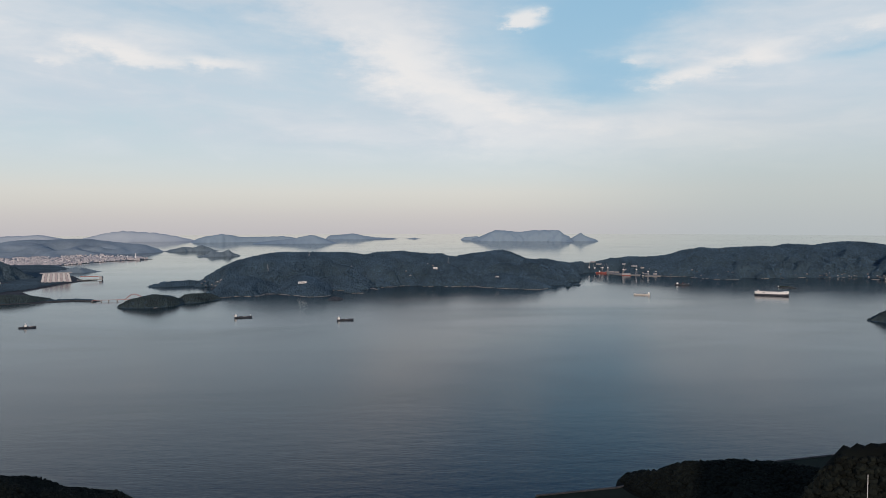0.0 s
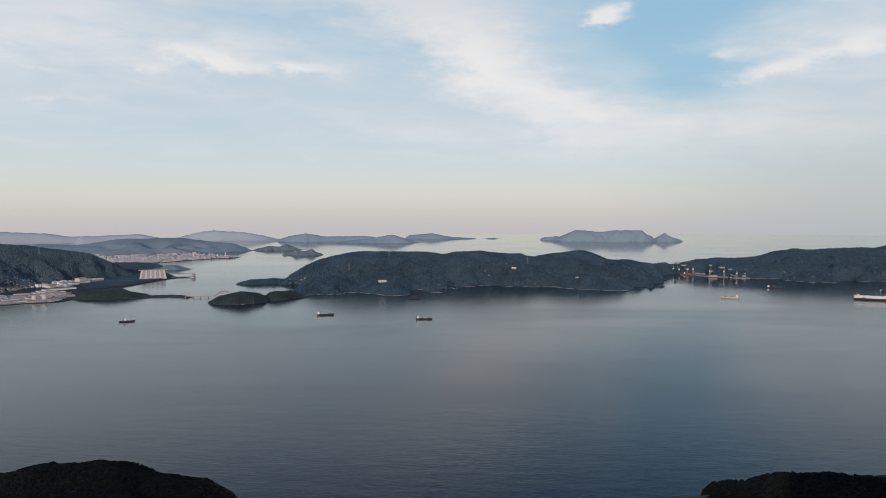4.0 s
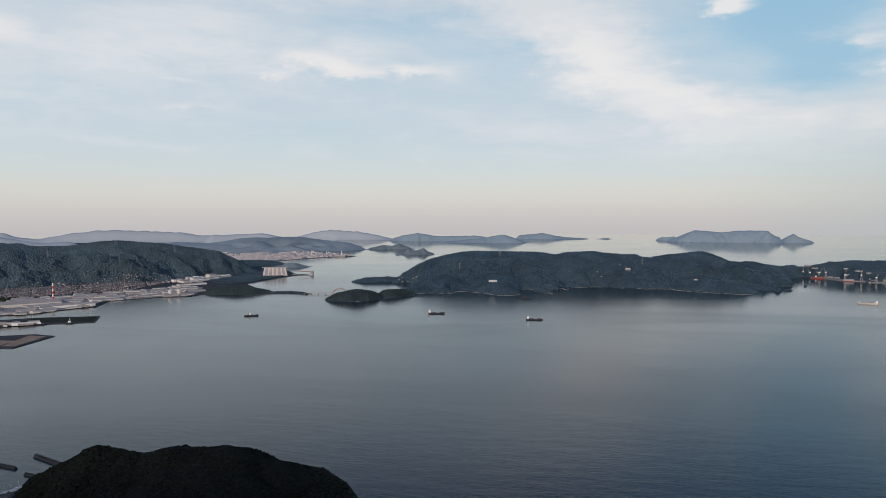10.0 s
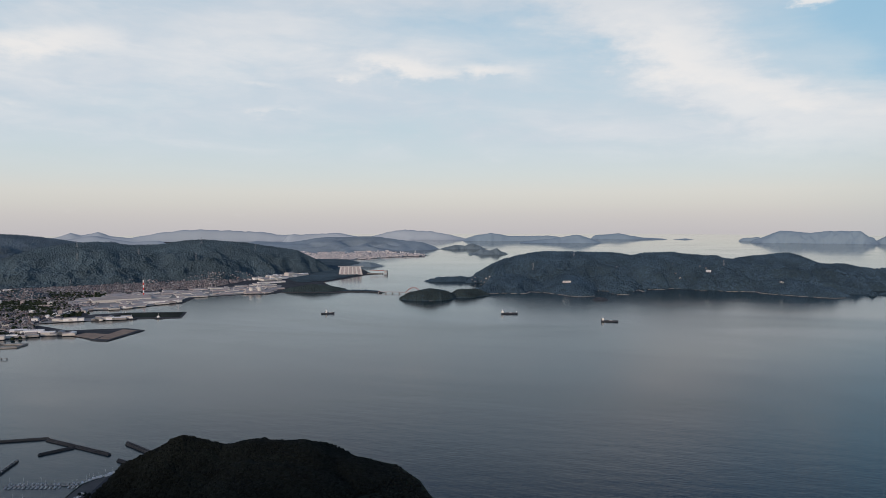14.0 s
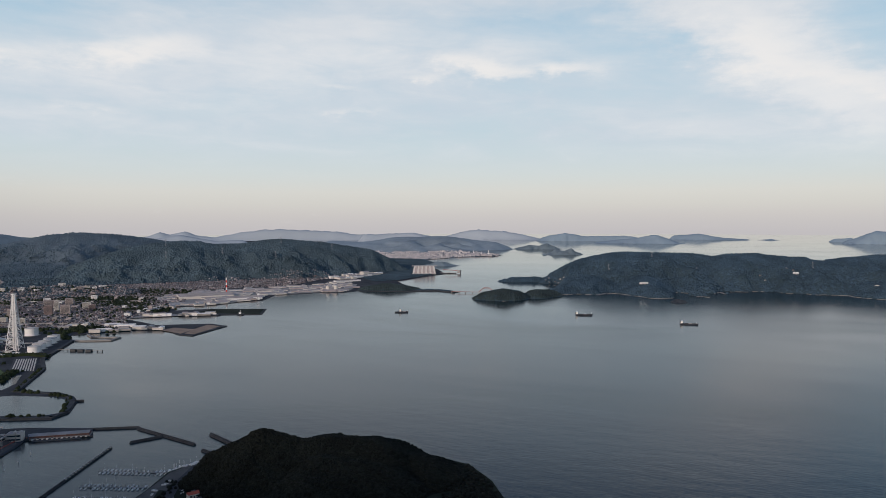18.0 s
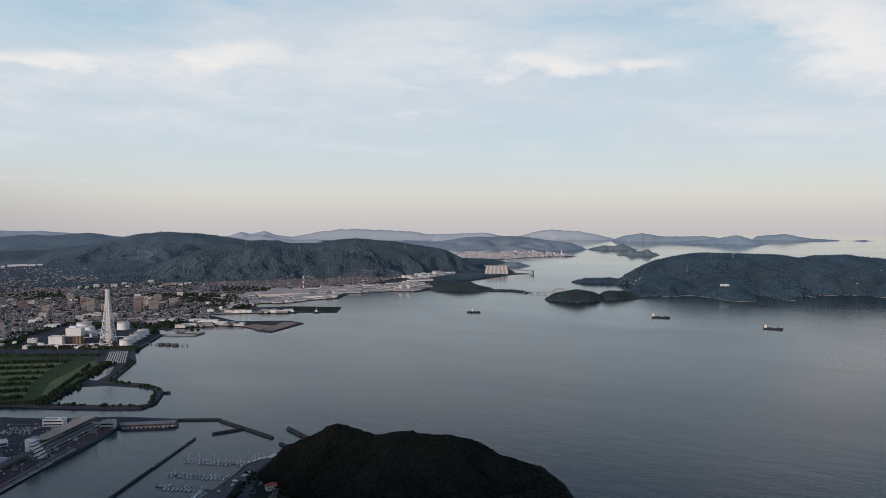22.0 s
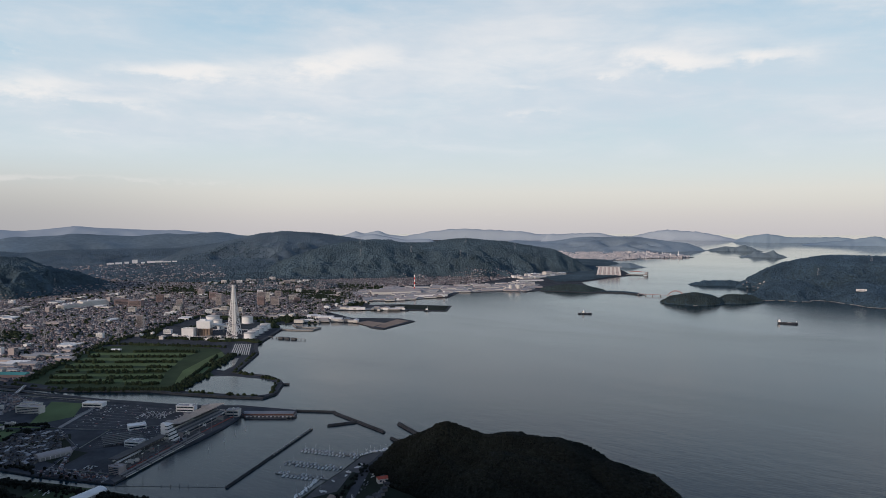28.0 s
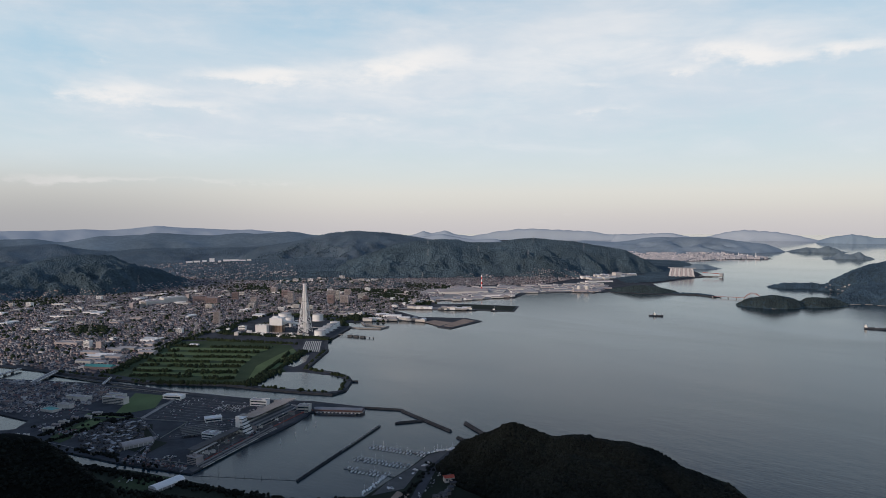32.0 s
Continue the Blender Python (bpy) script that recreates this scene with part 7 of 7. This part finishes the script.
sheet("bare_ground", [(-221, 217), (-206, 213), (-209, 224), (-220, 224)], G + 0.03, EARTH, "bare brown earth on the spit", "bare ground")
sheet("bare_ground", [(-205, 214), (-200, 214), (-205, 235), (-213, 236), (-210, 226)], G + 0.03, EARTH, "bare brown earth on the spit", "bare ground")
sheet("paving", [(-262, 238), (-238, 259), (-246, 263), (-264, 248)], G + 0.03, CONCRETE, "pale paved quay", "quay")
for i in range(46):
    t = rng.random()
    a, b = rng.choice([((-262, 244), (-238, 262)), ((-243, 200), (-222, 222)), ((-262, 206), (-240, 222)), ((-268, 240), (-275, 280))])
    shed("low grey port shed", a[0] + t * (b[0] - a[0]) + rng.uniform(-3, 3), a[1] + t * (b[1] - a[1]) + rng.uniform(-3, 3), rng.uniform(2, 6), rng.uniform(1.4, 3), rng.uniform(0.6, 1.3), rng.choice([35, 125]), rng.choice([PALE_ROOF, GREY_ROOF, WHITE]), rng.choice([PALE, CONCRETE, WHITE]), 1, "port sheds", G, "port_shed", "shed")
for x, y, L in ((-232, 262.5, 4.5), (-222, 268.5, 3.5), (-253, 322, 4.0)):
    b = thing("tug", "small white harbour tug at the quay", "boat", "harbour tugs", (x, y, 0), 30)
    part("hull", hull(Solid(), L, L * 0.3, 0.5), HULL_DARK, b)
    part("deckhouse", Solid().box(-0.2, 0, 0.5, L * 0.3, L * 0.18, 0.7), WHITE, b)
    part("mast", Solid().tube((0, 0, 1.2), (0, 0, 2.4), 0.06, 0.04, 5), WHITE, b)
for x, y in ((-255, 324), (-250, 278)):
    harbour_crane(x, y, 5, 40, "green-grey crane on the quay", GREY_ROOF, G)

# ---- larger buildings in the town ----
BLOCKS = [(-281, 151, 2.6, 2.0, 5.2, BEIGE), (-321, 216, 3.0, 2.4, 6.4, BEIGE), (-312, 218, 4.4, 2.0, 4.0, BEIGE), (-326, 247, 4.4, 2.2, 4.4, BEIGE), (-315, 243, 2.0, 2.0, 5.4, PALE), (-304, 230, 3.4, 2.2, 4.6, BRICK), (-300, 236, 4.2, 2.2, 4.4, BEIGE),
          (-336, 236, 2.6, 2.0, 4.6, BRICK), (-350, 232, 4.4, 2.4, 4.0, BRICK), (-330, 262, 3.6, 2.2, 3.6, BEIGE), (-288, 205, 3.0, 1.8, 2.6, PALE), (-360, 205, 3.6, 2.4, 4.2, BRICK), (-352, 187, 6.4, 4.0, 3.4, BRICK), (-310, 256, 4.0, 2.2, 3.0, PALE),
          (-340, 205, 3.2, 1.8, 3.0, BEIGE), (-300, 205, 3.2, 2.0, 2.2, PALE), (-375, 240, 3.6, 2.2, 3.4, BEIGE), (-318, 190, 3.0, 2.0, 2.4, PALE), (-333, 175, 3.4, 2.2, 2.2, PALE), (-299, 250, 3.0, 2.0, 3.0, BRICK)]
for x, y, w, d, h, m in BLOCKS:
    building("apartment_building", "mid-rise apartment block with balcony rows", "apartment building", x, y, w, d, h, 42 + rng.uniform(-8, 8), m, GREY_ROOF, max(4, int(h / 0.42)), group="apartment blocks of the town", balconies=True)
for i in range(115):
    x, y = rng.uniform(-420, -250), rng.uniform(80, 300)
    if inside(x, y, TOWN) and math.hypot(x, y) > 235:
        h = rng.choice([0.9, 1.0, 1.2, 1.4, 2.0, 2.6])
        big = rng.random() < 0.4
        building("town_building", rng.choice(["pale flat-roofed shop building", "grey-roofed warehouse in the town", "white flat-roofed town building"]), "building", x, y, rng.uniform(4, 9) if big else rng.uniform(2, 3.6), rng.uniform(2.5, 5) if big else rng.uniform(1.4, 2.4),
                 0.9 if big else h, 36 + rng.choice([0, 90]) + rng.uniform(-5, 5), rng.choice([PALE, WHITE, BEIGE, CONCRETE]), rng.choice([GREY_ROOF, PALE_ROOF, PALE_ROOF, WHITE]), 0 if big else max(2, int(h / 0.4)), group="larger town buildings")
mall = thing("shopping_centre", "long cream shopping centre among the houses", "shopping centre", "", (-372, 169, G), 92)
part("main_hall", Solid().box(0, 0, 0, 24, 7, 2.2), PALE, mall)
part("upper_hall", Solid().box(5, 0, 2.2, 13, 6, 1.0), PALE, mall)
part("roof_deck", Solid().box(-7, 0, 2.2, 9.4, 6.4, 0.1), PALE_ROOF, mall)
for i in range(5):
    part("roof_unit", Solid().box(-9 + i * 4.2, 1.2, 2.3 if i < 2 else 3.2, 1.4, 1.2, 0.5), WHITE, mall)
part("sign_panel", Solid().box(4, 3.54, 2.4, 3.0, 0.08, 0.6), RUST, mall)
hotel = building("red_brick_hall", "large red-brown civic building", "building", -365, 186, 7, 5, 3.4, 60, BRICK, GREY_ROOF, 5, units=3)
works = thing("brick_works", "long brick-red mill with a green roof by the canal", "mill", "", (-219, 79.5, G), 33)
part("body", Solid().box(0, 0, 0, 9, 2.6, 1.3), BRICK, works)
part("roof", Solid().gable(0, 0, 1.3, 8.9, 2.5, 0.05, 0.5, 0, 0, 0), TEAL_ROOF, works)
part("annex", Solid().box(-5.8, 0.4, 0, 2.6, 2.0, 1.0), PALE, works)
for i in range(14):
    x, y = -228 - rng.uniform(0, 26), 74 + rng.uniform(0, 34)
    if inside(x, y, TOWN):
        shed("grey-roofed workshop near the canal", x, y, rng.uniform(3, 7), rng.uniform(1.8, 3), rng.uniform(0.7, 1.2), 33, rng.choice([GREY_ROOF, PALE_ROOF, GREY_ROOF, WHITE]), rng.choice([PALE, CONCRETE, BEIGE]), rng.choice([1, 2]), "workshops near the canal")
tank(-262, 96, 1.4, 1.6, "pale round gas holder among the workshops", "")
def ground_height(x, y):
    z = G
    for ridges, seed, kw in ((HILL_M, 6, {"spur": 0.35, "wig": 0.2, "rough": 1.2}), (HILL_BACK, 7, {"wave": 60, "spur": 0.5}), (HILL_W, 8, {}), (EAST, 4, {}), (MAIN, 1, {})):
        z = max(z, float(heights(np.array([x]), np.array([y]), ridges, seed, **kw)[0]))
    return z


# hillside blocks and the white plant far inland
grove = []
for i in range(16):
    t = i / 15
    x, y = -397 + 38 * t + rng.gauss(0, 4), 264 + 45 * t + rng.gauss(0, 4)
    building("hillside_apartment_block", "cream apartment block on the hillside", "apartment building", x, y, rng.uniform(1.6, 4.4), 1.6, rng.uniform(1.0, 2.2), across(x, y) + rng.uniform(-25, 25), rng.choice([PALE, PALE, WHITE, BEIGE]), PALE_ROOF, 4, z=ground_height(x, y) - 0.1, group="hillside apartment blocks")
    for k in range(14):
        u, v = x + rng.gauss(0, 3), y + rng.gauss(0, 3)
        grove.append((u, v, ground_height(u, v)))
crowns("trees_and_shrubs", np.array(grove), 0.7, LEAF_PARK, "dark trees round the hillside blocks", 63, lump=0.35, tall=1.0)
for i in range(9):
    t = i / 8
    x, y = -646 + 27 * t, 319 + 49 * t
    building("inland_plant", "long white plant on a wooded plateau", "factory", x, y, rng.uniform(3, 9), 3, rng.uniform(0.7, 1.6) + (2.0 if i == 3 else 0), across(x, y), WHITE, WHITE, 0, z=ground_height(x, y) + 0.8, group="inland plant halls", units=0)


for x, y, h in ((-393, 454, 6), (-378, 372, 6), (-340, 398, 6), (-369, 500, 6), (-420, 420, 6), (-440, 440, 6), (-330, 520, 6), (-352, 470, 6), (-455, 190, 6), (-425, 210, 5), (-60, 505, 5), (-85, 480, 5), (-30, 500, 5), (40, 510, 5)):
    pylon(x, y, ground_height(x, y) - 0.2, h)
for x, y, h in ((-300, 100, 5.2), (-296, 104, 5.2), (-262, 132, 5), (-277, 150, 5), (-318, 128, 5), (-268, 108, 6.2)):
    pylon(x, y, G, h, "grey lattice pylon standing in the town", GREY_ROOF, "town pylons")
tagged(part("viaduct", Solid().wall([(-360, 262), (-300, 196), (-264, 214), (-250, 234)], 0.9, 0.9, 1.15), CONCRETE), "raised concrete rail viaduct through the town", "viaduct", kind="structure")

# ---- woods in the town and the far towns ----
parks = []
for cx, cy, sx, sy, n in ((-300, 106, 9, 4, 220), (-330, 290, 12, 6, 320), (-275, 262, 6, 4, 160), (-400, 250, 20, 9, 420), (-366, 278, 16, 7, 380), (-305, 275, 9, 5, 200), (-430, 120, 16, 8, 240), (-250, 205, 6, 4, 120), (-340, 330, 12, 10, 260)):
    parks += [(cx + rng.gauss(0, sx), cy + rng.gauss(0, sy), G + 0.3) for i in range(n)]
for i in range(2600):
    x, y = rng.uniform(-560, -240), rng.uniform(60, 330)
    if inside(x, y, TOWN):
        parks.append((x, y, G + 0.25))
crowns("trees_and_shrubs", np.array(parks), 0.75, LEAF_PARK, "scattered dark trees between the houses", 61, lump=0.35, tall=1.0)
fields = Solid().prism([(-300, 97), (-318, 101), (-316, 112), (-298, 107)], G - 0.02, G + 0.04)
tagged(part("grass", fields, FIELD), "open grass field among the houses", "field", kind="structure")
town("houses", [(-336, 740), (-320, 800), (-290, 845), (-330, 900), (-400, 900), (-430, 790), (-400, 730)], 2.5, 0.3, 71, "far town on the next bay, paled with painted haze", (1.0, 2.4), (0.5, 1.3), fill=0.6, top=6.0, mats=(FAR_WALL, FAR_ROOF))
town("houses", [(-430, 800), (-330, 905), (-390, 960), (-560, 960), (-560, 800)], 3.6, 0.3, 72, "far town along the coast, paled with painted haze", (1.2, 3.0), (0.6, 1.5), fill=0.45, top=6.0, mats=(FAR_WALL, FAR_ROOF))
sheet("far_land", [(-282, 662), (-302, 672), (-340, 737), (-320, 804), (-287, 848), (-329, 909), (-387, 958), (-372, 1078), (-480, 1150), (-900, 1100), (-560, 760), (-400, 690)], G + 0.03, FAR_LAND, "low land round the next bay, haze in its colour", "land")
sheet("far_land", [(-420, 680), (-560, 760), (-900, 1100), (-1480, 1470), (-1680, 320), (-760, 300), (-720, 560), (-560, 620)], G + 0.04, FAR_LAND, "low land behind the hills, haze in its colour", "land")
for i in range(60):
    x, y = -290 - rng.uniform(0, 70), 846 + rng.gauss(0, 14)
    if inside(x, y, [(-336, 740), (-320, 800), (-288, 848), (-330, 905), (-420, 900), (-430, 790)]):
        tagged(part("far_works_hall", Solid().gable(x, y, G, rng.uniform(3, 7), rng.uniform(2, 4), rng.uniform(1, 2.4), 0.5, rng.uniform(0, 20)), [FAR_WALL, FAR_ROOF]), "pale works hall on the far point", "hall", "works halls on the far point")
for x, y, h in ((-304, 850, 7), (-312, 846, 5), (-325, 852, 6), (-340, 840, 5)):
    tagged(part("far_chimney", Solid().tube((x, y, G), (x, y, h), 0.5, 0.35, 10), WHITE), "slim white chimney on the far point", "chimney", "far chimneys")
town("houses", [(-480, 262), (-660, 225), (-660, 330), (-560, 380), (-480, 330)], 2.6, 0.5, 73, "scattered houses in the inland valley", (0.8, 1.7), (0.45, 0.9), fill=0.34, top=9.0)
town("houses", [(-335, 235), (-300, 262), (-285, 300), (-330, 345), (-300, 440), (-292, 500), (-330, 460), (-400, 360), (-420, 290)], 1.6, 0.7, 74, "tiled houses climbing the foot of the hill", fill=0.75, top=7.0)
foothill = [(-660, 330), (-560, 268), (-500, 262), (-440, 296), (-405, 356), (-335, 430), (-300, 462), (-300, 500), (-345, 480), (-430, 440), (-500, 430), (-660, 470)]
X, Y = np.random.default_rng(64).uniform((-660, 262), (-300, 500), (17000, 2)).T
keep = inside(X, Y, foothill)
X, Y = X[keep], Y[keep]
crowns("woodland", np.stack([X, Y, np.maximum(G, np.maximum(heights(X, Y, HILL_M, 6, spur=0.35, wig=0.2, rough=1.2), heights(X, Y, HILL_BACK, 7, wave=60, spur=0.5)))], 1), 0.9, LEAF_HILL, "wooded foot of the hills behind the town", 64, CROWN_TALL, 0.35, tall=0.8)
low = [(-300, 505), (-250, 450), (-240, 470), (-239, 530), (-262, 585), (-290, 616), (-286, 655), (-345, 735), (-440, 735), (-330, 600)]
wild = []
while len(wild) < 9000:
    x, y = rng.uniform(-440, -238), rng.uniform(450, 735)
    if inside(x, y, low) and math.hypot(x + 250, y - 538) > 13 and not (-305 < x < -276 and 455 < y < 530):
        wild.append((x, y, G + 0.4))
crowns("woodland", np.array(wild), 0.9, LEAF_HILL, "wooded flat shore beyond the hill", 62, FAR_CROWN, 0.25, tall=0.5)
